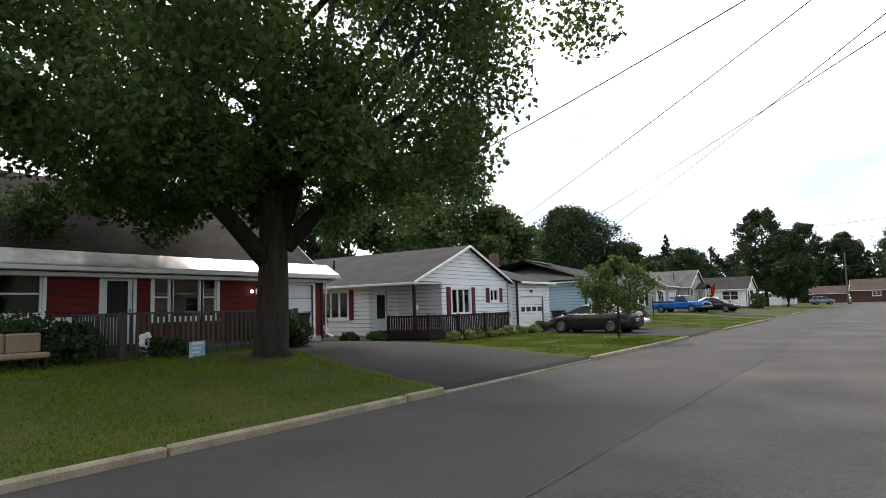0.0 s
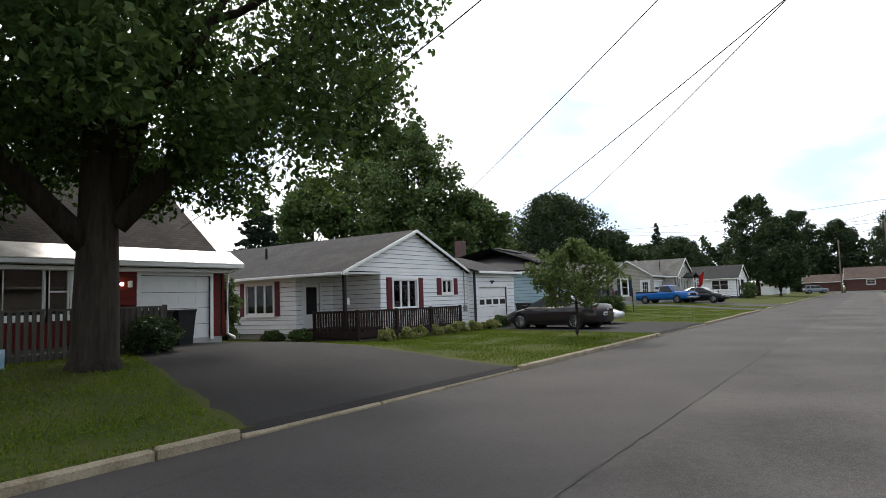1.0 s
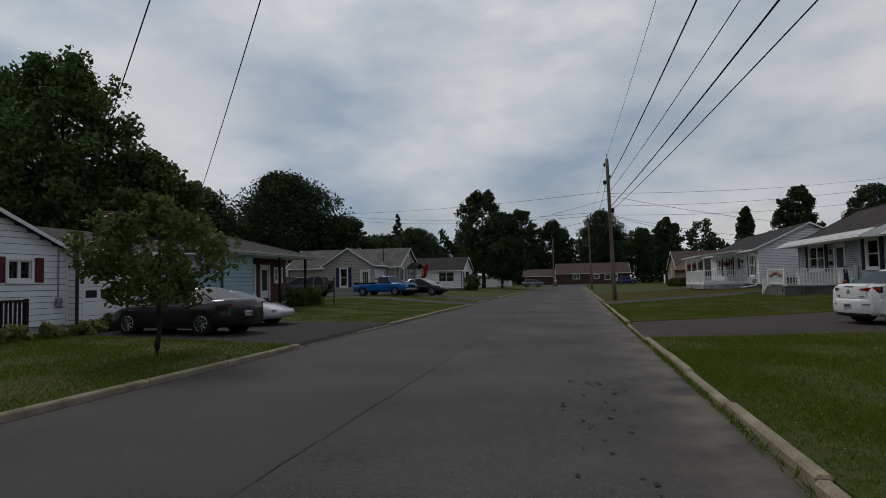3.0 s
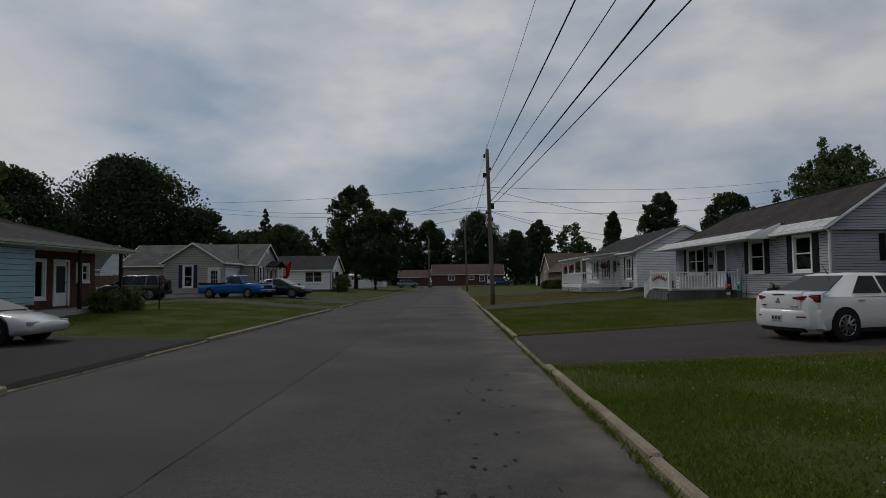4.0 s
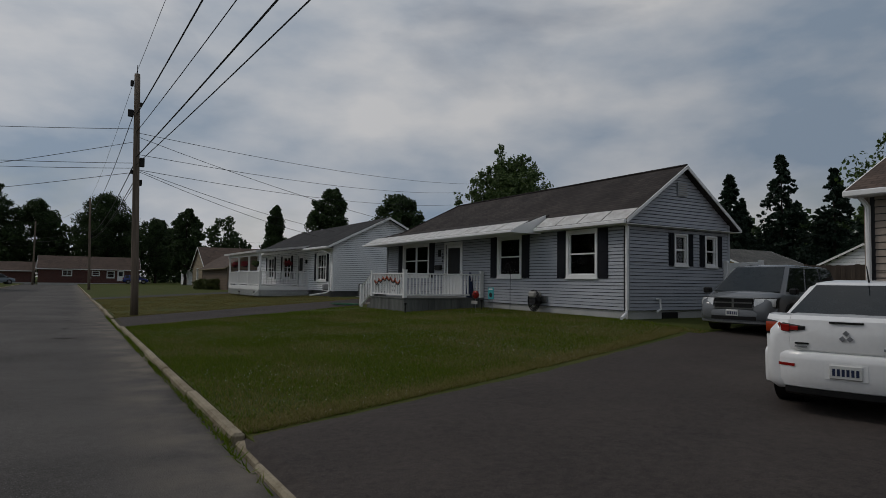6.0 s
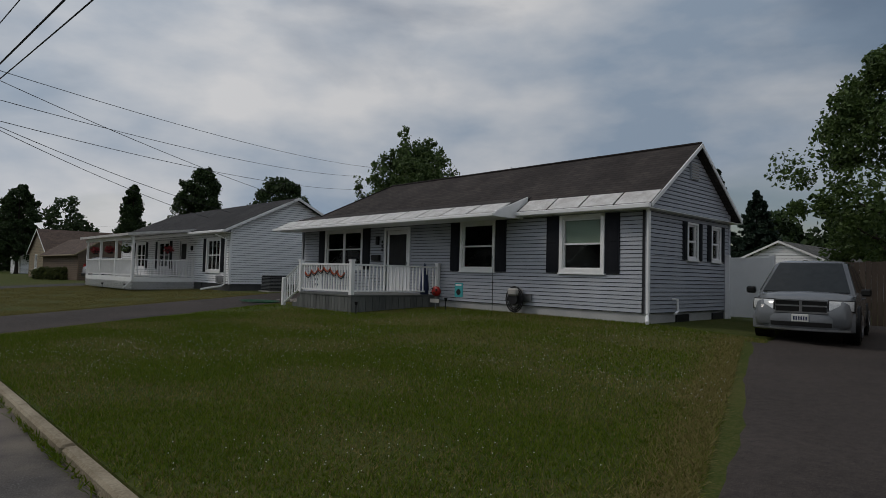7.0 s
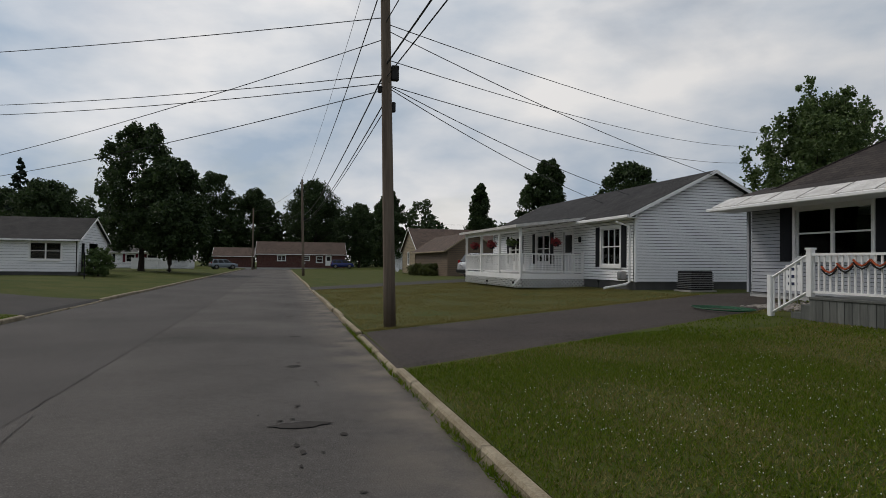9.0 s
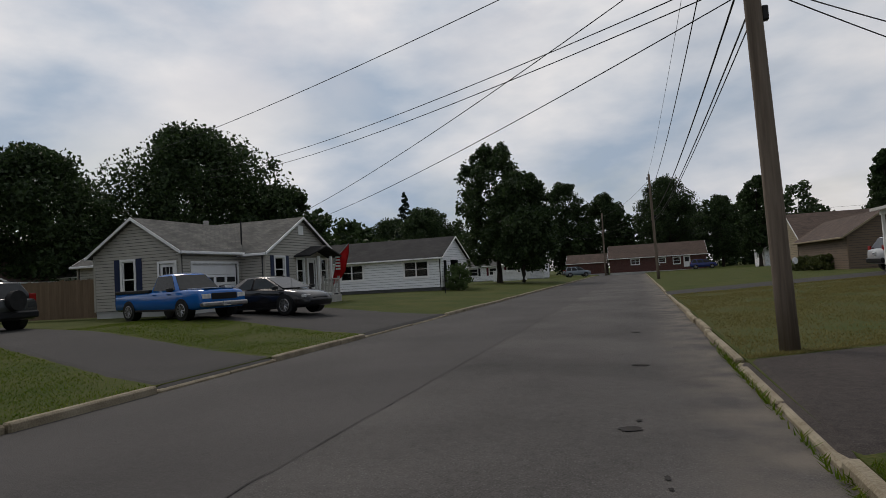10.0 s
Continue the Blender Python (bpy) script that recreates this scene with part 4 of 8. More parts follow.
    part("downspout", tubes(([(10.4, 79.1, 3.2), (10.62, 79.15, 2.95), (10.62, 79.15, 1.0), (10.2, 79.1, 0.62)], 0.04), sides=6), "white_paint", H)
    part("gas_meter", boxes((13.35, 13.62, 75.5, 75.8, 1.0, 1.35), bevel=0.04), "steel", H, "grey gas meter")
    part("wall_lamp", boxes((13.55, 13.66, 79.4, 79.52, 2.6, 2.85), bevel=0.02), "black", H)
    return H


lattice_house()


def simple_house(label, x0, x1, y0, y1, zg, zf, ze, zr, axis, wall_mat, roof_mat, ops=None, win=None, pitch=0.2, boards=True, over=0.35, found="foundation", trim="white_paint"):
    """A plain gabled house; win: (side, index, how) rows for its openings."""
    H = thing("house", label=label, category="house")
    F = shell(H, x0, x1, y0, y1, zg, zf, ze, zr, axis, wall_mat, ops, pitch, boards, found=found)
    for side, i, how, kw in (win or ()):
        {"window": window, "door": door, "garage": garage_door}[how](H, F[side], *ops[side][i], **kw)
    gable_roof(H, x0, x1, y0, y1, ze, zr, axis, roof_mat, over=over, trim=trim)
    return H, F


# white house with the gable to the street and a garage wing
def gable_house():
    x1, y0, y1, zg, zf, ze, zr = -17.1, 34.9, 44.1, 0.1, 0.32, 2.86, 4.72
    H = thing("house", label="white clapboard house with dark red shutters and a brown ramp", category="house")
    xr, ym = -19.9, 37.1
    ae = lambda y: y - ym
    opse = [(37.95 - ym, 39.65 - ym, 1.28, 2.52), (41.75 - ym, 42.6 - ym, 1.9, 2.52)]
    wall(H, "wall", (x1, ym), (x1, y1), zf, ze, "siding_white", opse, pitch=0.2)
    Fe = Face((x1, ym), (x1, y1))
    window(H, Fe, *opse[0], shutters="shutter_red", sashes=3, rail=False, dress="curtain")
    window(H, Fe, *opse[1], shutters="shutter_red", sashes=2, rail=False)
    # gable over the whole front
    yc = (y0 + y1) / 2
    wall(H, "gable_wall", (x1, y0), (x1, y1), ze - 0.02, ze, "siding_white", (), peak=((y1 - y0) / 2, zr), pitch=0.2)
    # recessed porch, south wall
    opss = [(9.9, 11.7, 1.2, 2.5), (5.0, 5.8, 1.6, 2.4)]
    wall(H, "wall", (-33.0, y0), (xr, y0), zf, ze, "siding_white", opss, pitch=0.2)
    Fs = Face((-33.0, y0), (xr, y0))
    window(H, Fs, *opss[0], shutters="shutter_red", sashes=3, rail=False, dress="curtain", shutter_w=0.3)
    window(H, Fs, *opss[1], sashes=1, shutters="shutter_red", shutter_w=0.25)
    opsr = [(0.45, 1.35, 0.55, 2.5)]
    wall(H, "wall", (xr, y0), (xr, ym), zf, ze, "siding_white", opsr, pitch=0.2)
    door(H, Face((xr, y0), (xr, ym)), *opsr[0], glass=(0.3, 0.9))
    wall(H, "wall", (xr, ym), (x1, ym), zf, ze, "siding_white", (), pitch=0.2)
    wall(H, "wall", (-33.0, y1), (-33.0, y0), zf, ze, "siding_white", (), peak=((y1 - y0) / 2, zr), pitch=0.2)
    part("wall", boxes((-33, x1 - 0.2, y1 - 0.14, y1, zf, ze)), "siding_white", H)
    part("foundation", boxes((-32.95, xr - 0.03, y0 + 0.03, y1 - 0.03, zg - 0.5, zf), (xr - 0.03, x1 - 0.03, ym + 0.03, y1 - 0.03, zg - 0.5, zf)), "foundation", H)
    part("porch_floor", boxes((xr, x1, y0, ym, zf + 0.1, zf + 0.2)), "deck_dark", H)
    part("ceiling", boxes((-32.8, x1 - 0.01, y0 + 0.02, y1 - 0.15, ze - 0.12, ze - 0.04)), "white_paint", H)
    part("porch_post", boxes((x1 - 0.12, x1, y0, y0 + 0.12, zf, ze)), "black", H)
    gable_roof(H, -33.0, x1, y0, y1, ze, zr, "x", "roof_black", over=0.35, rake=0.25)
    # porch lamp
    part("porch_lamp", tubes(([(x1 - 0.1, y0 + 0.25, 1.5), (x1 - 0.1, y0 + 0.25, 1.75)], 0.09)), "white_paint", H, "white globe lamp")
    # garage wing
    gx1, gy0, gy1, gze = -16.6, 44.1, 48.2, 2.75
    opg = [(0.25, 3.2, 0.08, 2.15)]
    wall(H, "wall", (gx1, gy0), (gx1, gy1), 0.05, gze + 0.25, "siding_white", opg, pitch=0.2)
    garage_door(H, Face((gx1, gy0), (gx1, gy1)), *opg[0], lights=4, row=2)
    wall(H, "wall", (-24, gy0 + 0.0), (gx1 - 0.15, gy0 + 0.0), 0.05, gze + 0.2, "siding_white", (), pitch=0.2)
    wall(H, "wall", (gx1 - 0.15, gy1), (-24, gy1), 0.05, gze + 0.2, "siding_white", (), pitch=0.2)
    slope(H, "roof_slope", (gx1 + 0.35, gy0 - 0.2, gze + 0.22), (gx1 + 0.35, gy1 + 0.3, gze + 0.22), (-20.2, gy0 - 0.2, 4.05), (-20.2, gy1 + 0.3, 4.05), "roof_black")
    slope(H, "roof_slope", (-24.5, gy1 + 0.3, gze + 0.2), (-24.5, gy0 - 0.2, gze + 0.2), (-20.2, gy1 + 0.3, 4.05), (-20.2, gy0 - 0.2, 4.05), "roof_black")
    bm = bmesh.new()
    v = [bm.verts.new(p) for p in ((gx1, gy1, gze), (-24, gy1, gze), (-20.2, gy1, 4.0))]
    bm.faces.new(v)
    bmesh.ops.solidify(bm, geom=bm.faces, thickness=0.1)
    part("gable_wall", bm, "siding_white", H)
    part("gutter", boxes((gx1 + 0.33, gx1 + 0.45, gy0 - 0.2, gy1 + 0.3, gze + 0.1, gze + 0.22), bevel=0.015), "white_paint", H)
    part("downspout", tubes(([(x1 + 0.05, y1 - 0.05, ze + 0.2), (x1 + 0.05, y1 - 0.05, 0.3)], 0.04), sides=6), "white_paint", H)
    part("vent_pipe", tubes(([(-24.5, 37.2, 3.6), (-24.5, 37.2, 4.4)], 0.06)), "black", H)
    part("garage_ornament", boxes((gx1 + 0.03, gx1 + 0.06, 45.5, 45.95, 2.42, 2.5), (gx1 + 0.03, gx1 + 0.07, 45.66, 45.79, 2.34, 2.42)), "black", H, "small dark winged wall ornament")
    part("meter_box", boxes((x1 + 0.035, x1 + 0.14, 43.55, 43.8, 0.95, 1.25), bevel=0.02), "steel", H, "grey electricity meter box")
    part("conduit", tubes(([(x1 + 0.06, 43.67, 1.25), (x1 + 0.06, 43.67, 3.2)], 0.03), sides=6), "grey_paint", H)
    # brown wooden ramp with railings along the front
    R = thing("ramp", label="dark brown wooden ramp with railings before the house", category="ramp")
    for k, (p, q) in enumerate((((-18.2, 34.3), (-15.9, 34.3)), ((-15.9, 34.3), (-15.6, 41.0)))):
        f = Face(p, q)
        ln = (Vector(q) - Vector(p)).length
        part("deck", f.blocks((0, ln, -1.2, 0, 0.38, 0.46)), "deck_dark", R)
        part("handrail", f.blocks((0, ln, -0.07, 0.07, 1.19, 1.27)), "deck_dark", R)
        part("rim_board", f.blocks((0, ln, 0.0, 0.04, 0.22, 0.46)), "deck_dark", R)
        part("foot_rail", f.blocks((0, ln, -0.03, 0.05, 0.10, 0.17)), "deck_old", R)
        npst = max(2, int(ln / 1.8) + 1)
        for i in range(npst):
            a = i * ln / (npst - 1)
            part("post", f.blocks((a - 0.05, a + 0.05, -0.05, 0.05, 0.05, 1.30)), "deck_dark", R)
        nb = int(ln / 0.14)
        for i in range(nb):
            a = (i + 0.5) * ln / nb
            part("baluster", f.blocks((a - 0.034, a + 0.034, -0.02, 0.02, 0.40, 1.20)), "deck_dark", R)
    return H


gable_house()


# red house under the maple
def red_house():
    H = thing("house", label="dark red house with a white aluminium eave and a garage", category="house")
    x1, x0, y0, y1, zg, zf, ze, zr = -18.0, -26.0, 12.5, 29.9, 0.5, 0.62, 2.95, 6.2
    ops = [(27.0 - y0, 29.4 - y0, 0.55, 2.62), (22.75 - y0, 25.0 - y0, 1.5, 2.8), (21.2 - y0, 22.1 - y0, 0.75, 2.8), (18.4 - y0, 19.6 - y0, 1.7, 2.8)]
    F = shell(H, x0, x1, y0, y1, zg, zf, ze, zr, "y", "siding_red", {"e": ops}, pitch=0.22)
    garage_door(H, F["e"], *ops[0], lights=0)
    window(H, F["e"], ops[1][0], ops[1][0] + 0.55, ops[1][2], ops[1][3], sashes=1)
    window(H, F["e"], ops[1][0] + 0.62, ops[1][1] - 0.62, ops[1][2], ops[1][3], sashes=1, rail=False)
    window(H, F["e"], ops[1][1] - 0.55, ops[1][1], ops[1][2], ops[1][3], sashes=1)
    door(H, F["e"], *ops[2], glass=(0.4, 0.92))
    window(H, F["e"], *ops[3], sashes=1)
    part("wainscot", boxes((x1 + 0.022, x1 + 0.06, y0, 21.0, 0.6, 1.6)), "siding_white", H, "white board panel below the windows")
    k = (zr - ze) / 4.0
    gable_roof(H, x0, x1, y0, y1, ze, zr, "y", "roof_dark", over=0.25, rake=0.2)
    # bright aluminium apron along the eave
    n = 18
    for i in range(n):
        a = y0 - 0.3 + (y1 - y0 + 0.6) * i / n
        w = (y1 - y0 + 0.6) / n - 0.004
        b = boxes()
        hexa(b, [(x1 + 0.75, a, 2.98), (x1 + 0.75, a + w, 2.98), (x1 + 0.02, a + w, 3.42), (x1 + 0.02, a, 3.42), (x1 + 0.75, a, 3.01), (x1 + 0.75, a + w, 3.01), (x1 + 0.02, a + w, 3.45), (x1 + 0.02, a, 3.45)])
        bmesh.ops.recalc_face_normals(b, faces=b.faces)
        part("eave_panel", b, "tin", H, "stained bright aluminium eave panel")
    part("porch_fascia", boxes((x1 + 0.02, x1 + 0.78, y0 - 0.3, y1 + 0.3, 2.86, 2.97)), "white_paint", H)
    part("downspout", tubes(([(x1 + 0.7, y1 + 0.2, 2.9), (x1 + 0.15, y1 + 0.1, 2.7), (x1 + 0.12, y1 + 0.1, 0.7), (x1 + 0.45, y1 + 0.15, 0.55)], 0.05), sides=6), "white_paint", H)
    part("wall_lamp", boxes((x1 + 0.03, x1 + 0.12, 26.6, 26.72, 2.25, 2.45), bevel=0.02), "white_paint", H)
    # weathered deck rail before the door
    R = thing("deck", label="weathered grey wooden deck with a picket rail", category="deck")
    for p, q in (((-18.0, 20.4), (-15.4, 20.4)), ((-15.4, 20.4), (-15.4, 26.2)), ((-15.4, 26.2), (-18.0, 26.2))):
        f = Face(p, q)
        ln = (Vector(q) - Vector(p)).length
        part("top_rail", f.blocks((0, ln, -0.06, 0.06, 1.62, 1.67)), "deck_old", R)
        part("rim_board", f.blocks((0, ln, -0.02, 0.02, 0.42, 0.64)), "deck_old", R)
        nb = int(ln / 0.16)
        for i in range(nb):
            a = (i + 0.5) * ln / nb
            part("picket", f.blocks((a - 0.045, a + 0.045, 0.02, 0.045, 0.5, 1.62)), "deck_old", R)
        part("post", f.blocks((-0.05, 0.05, -0.05, 0.05, 0.2, 1.7)), "deck_old", R)
    part("floor_boards", boxes((-17.95, -15.42, 20.42, 26.18, 0.6, 0.66)), "deck_old", R)


red_house()


# blue and brick hip-roofed house
def hip_house():
    H = thing("house", label="brick and pale blue house with a dark hip roof", category="house")
    x0, x1, y0, y1, zg, zf, ze, zr = -27.0, -16.4, 50.8, 59.6, 0.4, 0.55, 3.2, 5.0
    opsn = []
    opse = [(54.2 - y0, 55.9 - y0, 1.1, 2.6), (56.6 - y0, 57.5 - y0, 0.7, 2.6), (58.2 - y0, 59.0 - y0, 1.8, 2.5)]
    wall(H, "wall", (x1, 53.4), (x1, y1), zf, ze, "brick", [(a - (53.4 - y0), b - (53.4 - y0), c, d) for a, b, c, d in opse], boards=False)
    Fe = Face((x1, y0), (x1, y1))
    window(H, Fe, *opse[0], sashes=3, rail=False, dress="curtain")
    door(H, Fe, *opse[1], glass=(0.3, 0.9))
    window(H, Fe, *opse[2], sashes=2)
    wall(H, "wall", (x1 + 1.3, y0), (x1 + 1.3, 53.4), zf, ze, "siding_blue", (), pitch=0.2)
    wall(H, "wall", (x0, y0), (x1 + 1.16, y0), zf, ze, "siding_blue", (), pitch=0.2)
    wall(H, "wall", (x1 + 1.16, 53.4), (x1, 53.4), zf, ze, "siding_white", (), pitch=0.2)
    wall(H, "wall", (x1 - 0.15, y1), (x0, y1), zf, ze, "brick", (), boards=False)
    wall(H, "wall", (x0, y1 - 0.15), (x0, y0 + 0.15), zf, ze, "siding_blue", (), pitch=0.2)
    part("foundation", boxes((x0 + 0.1, x1 + 1.2, y0 + 0.1, y1 - 0.1, zg - 0.5, zf)), "foundation", H)
    part("porch_floor", boxes((x1, x1 + 1.5, 53.5, y1, zg - 0.3, zf + 0.05)), "concrete", H)
    for yy in (56.1, 59.3):
        part("porch_post", boxes((x1 + 1.3, x1 + 1.42, yy, yy + 0.12, zf, ze)), "black", H)
    o = 0.5
    ex0, ex1, ey0, ey1 = x0 - o, x1 + 1.3 + o, y0 - o, y1 + o
    xm = (ex0 + ex1) / 2
    hd = (ex1 - ex0) / 2
    ra, rb = ey0 + hd, ey1 - hd
    slope(H, "roof_slope", (ex1, ey0, ze), (ex1, ey1, ze), (xm, ra, zr), (xm, rb, zr), "roof_black")
    slope(H, "roof_slope", (ex0, ey1, ze), (ex0, ey0, ze), (xm, rb, zr), (xm, ra, zr), "roof_black")
    slope(H, "roof_slope", (ex0, ey0, ze), (ex1, ey0, ze), (xm - 0.01, ra, zr), (xm + 0.01, ra, zr), "roof_black")
    slope(H, "roof_slope", (ex1, ey1, ze), (ex0, ey1, ze), (xm + 0.01, rb, zr), (xm - 0.01, rb, zr), "roof_black")
    part("soffit", boxes((ex0, ex1, ey0, ey1, ze - 0.16, ze - 0.11)), "white_paint", H)
    part("gutter", boxes((ex1, ex1 + 0.1, ey0, ey1, ze - 0.1, ze + 0.01)), "grey_paint", H)
    part("chimney", boxes((-24.3, -23.7, 54, 54.6, 4.2, 5.7), bevel=0.02), "brick", H)


hip_house()


# beige house with the garage wing and the flag
def wing_house():
    H = thing("house", label="beige clapboard house with navy shutters and a garage wing", category="house")
    # south wing, gable to the south
    x0, x1, y0, y1, zg, zf, ze, zr = -22.3, -17.7, 79.5, 84.2, 0.6, 0.8, 3.3, 4.75
    ops = {"s": [(1.55, 2.2, 1.35, 2.95), (3.55, 4.35, 0.85, 2.75)], "e": [(0.75, 3.9, 0.75, 2.7)]}
    F = shell(H, x0, x1, y0, y1, zg, zf, ze, zr, "y", "siding_beige", ops, pitch=0.14)
    window(H, F["s"], *ops["s"][0], shutters="shutter_blue", shutter_w=0.3)
    door(H, F["s"], *ops["s"][1], glass=(0.35, 0.92), bars=True)
    garage_door(H, F["e"], *ops["e"][0], lights=4, row=2)
    gable_roof(H, x0, x1, y0, y1 + 4, ze, zr, "y", "roof_grey", over=0.25)
    # main part, gable to the street
    X0, X1, Y0, Y1 = -28.0, -16.4, 83.8, 90.8
    ops2 = {"e": [(0.9, 1.75, 1.75, 2.95), (3.0, 3.7, 1.6, 2.9), (5.6, 6.3, 1.6, 2.9), (4.15, 4.95, 0.85, 2.85)], "s": []}
    F2 = shell(H, X0, X1, Y0, Y1, zg, zf, 3.2, 5.05, "x", "siding_beige", ops2, pitch=0.14)
    window(H, F2["e"], *ops2["e"][0], shutters="shutter_blue", shutter_w=0.3)
    window(H, F2["e"], *ops2["e"][1], trim=0.06)
    window(H, F2["e"], *ops2["e"][2], trim=0.06)
    door(H, F2["e"], *ops2["e"][3], glass=(0.25, 0.92))
    gable_roof(H, X0, X1, Y0, Y1, 3.2, 5.05, "x", "roof_grey", over=0.25)
    # little gabled hood over the entrance
    slope(H, "hood_slope", (X1 + 1.0, Y0 + 2.7, 3.05), (X1 - 0.02, Y0 + 2.7, 3.05), (X1 + 1.0, Y0 + 4.55, 3.6), (X1 - 0.02, Y0 + 4.55, 3.6), "roof_black", 0.08)
    slope(H, "hood_slope", (X1 - 0.02, Y0 + 6.4, 3.05), (X1 + 1.0, Y0 + 6.4, 3.05), (X1 - 0.02, Y0 + 4.55, 3.6), (X1 + 1.0, Y0 + 4.55, 3.6), "roof_black", 0.08)
    for yy in (Y0 + 3.8, Y0 + 5.2):
        part("porch_post", boxes((X1 + 0.8, X1 + 0.9, yy, yy + 0.1, 0.7, 3.0)), "white_paint", H)
    part("step", boxes((X1 + 0.02, X1 + 1.3, Y0 + 3.6, Y0 + 5.5, 0.4, 0.85), bevel=0.01), "concrete", H)
    railing(H, (X1 + 1.2, Y0 + 3.6), (X1 + 1.2, Y0 + 5.4), 0.85, mat="grey_paint", gap=0.16)
    part("roof_vent", tubes(([(-21.0, 85.5, 4.5), (-21.0, 85.5, 5.2)], 0.14)), "grey_paint", H)
    part("vent_pipe", tubes(([(-18.2, 84.6, 3.6), (-18.2, 84.6, 4.9)], 0.04)), "black", H)
    part("gable_vent", boxes((X1 + 0.02, X1 + 0.05, Y0 + 3.25, Y0 + 3.75, 4.2, 4.7)), "white_paint", H)
    fl = thing("flag", label="red flag on a short slanted pole by the door", category="flag")
    part("pole", tubes(([(X1 + 0.05, 90.2, 2.35), (X1 + 1.45, 90.2, 3.75)], 0.02), sides=6), "steel", fl)
    bm = bmesh.new()
    g = [[bm.verts.new((X1 + 1.45 - 0.115 * i - 0.02 * j, 90.2 + 0.10 * math.sin(i * 0.9 + j * 0.5), 3.72 - 0.115 * i - 0.15 * j + 0.02 * math.sin(i))) for j in range(11)] for i in range(9)]
    for i in range(8):
        for j in range(10):
            bm.faces.new((g[i][j], g[i + 1][j], g[i + 1][j + 1], g[i][j + 1]))
    bmesh.ops.solidify(bm, geom=bm.faces, thickness=0.006)
    cloth = part("cloth", bm, material("flag_red", (0.50, 0.03, 0.03), (0.38, 0.02, 0.025), rough=0.8, bump=0.05), fl, smooth=True)
    for k in range(5):
        part("lettering_bar", boxes((X1 + 0.62, X1 + 0.92, 90.05, 90.06, 2.25 + k * 0.17, 2.35 + k * 0.17)), "white_paint", cloth)


wing_house()

ops = {"e": [(2.6, 4.9, 1.6, 2.85), (0.7, 1.5, 0.7, 2.8)], "s": [(0.8, 1.7, 0.75, 2.7), (3.0, 5.0, 1.6, 2.8), (8.6, 10.6, 1.6, 2.8)]}
simple_house("long low white clapboard house with a dark roof", -25.5, -13.8, 104.0, 111.5, 0.45, 0.7, 3.1, 4.75, "x", "siding_white", "roof_black", ops, [("s", 0, "door", {}), ("s", 1, "window", {"sashes": 2}), ("s", 2, "window", {"sashes": 2})], found="foundation_dark")

ops = {"s": [(4.0, 5.5, 1.7, 2.7), (9.0, 10.2, 1.8, 2.6), (13.5, 14.5, 0.75, 2.7), (11.6, 12.8, 1.4, 2.6)]}
simple_house("low brick house with a brown shingle roof", -4.2, 13.2, 182.0, 190.0, 0.1, 0.3, 3.1, 5.5, "x", "brick", "roof_brown", ops, [("s", 0, "window", {"sashes": 2}), ("s", 1, "window", {}), ("s", 2, "door", {}), ("s", 3, "window", {})], boards=False)
simple_house("low brick garage with a brown shingle roof", -12.5, -5.0, 184.0, 190.0, 0.1, 0.3, 2.6, 4.2, "x", "brick", "roof_brown", {}, [], boards=False)

ops = {"s": [(1.5, 3.0, 1.3, 2.4), (5.0, 6.2, 1.3, 2.4), (8.0, 9.4, 1.3, 2.4), (10.8, 11.7, 0.5, 2.5)]}
simple_house("small white house with a bright awning at the corner", -27.5, -13.5, 158.0, 164.0, 0.2, 0.4, 2.9, 4.6, "x", "siding_white", "roof_grey", ops, [("s", 0, "window", {"shutters": "shutter_black"}), ("s", 1, "window", {"shutters": "shutter_red"}), ("s", 2, "window", {"shutters": "shutter_red"}), ("s", 3, "door", {})])

# tan garage and house on the far right
ops = {"w": [(4.2, 5.0, 1.4, 2.6)]}
simple_house("tan clapboard garage with a brown roof", 14.0, 18.3, 104.0, 117.0, 0.3, 0.4, 2.75, 4.15, "y", "siding_brown", "roof_brown", {"s": []}, [], pitch=0.16, trim="siding_tan")
simple_house("tan clapboard house with a brown gabled roof", 14.4, 28.0, 117.6, 126.0, 0.3, 0.4, 3.0, 5.3, "x", "siding_tan", "roof_brown", {"w": [(3.0, 3.9, 1.4, 2.7)]}, [("w", 0, "window", {})], pitch=0.16)
simple_house("distant white house with a grey roof", 20.0, 30.0, 165.0, 174.0, 0.1, 0.3, 3.0, 5.3, "y", "siding_white", "roof_grey", {"w": [(2.0, 4.2, 1.6, 2.6)]}, [("w", 0, "window", {"sashes": 2})])

# neighbour house at the driveway
ops = {"n": [], "w": [(1.6, 2.8, 1.9, 3.2)]}
NH, NF = simple_house("tan-pink clapboard house with a brown shingle roof", 14.3, 23.0, 34.0, 47.45, 0.5, 0.8, 3.6, 5.8, "y", "siding_pink", "roof_brown", ops, [("w", 0, "window", {})], pitch=0.14)
part("downspout", tubes(([(14.1, 47.5, 3.4), (14.2, 47.4, 3.2), (14.2, 47.4, 0.6)], 0.05), sides=6), "white_paint", NH)

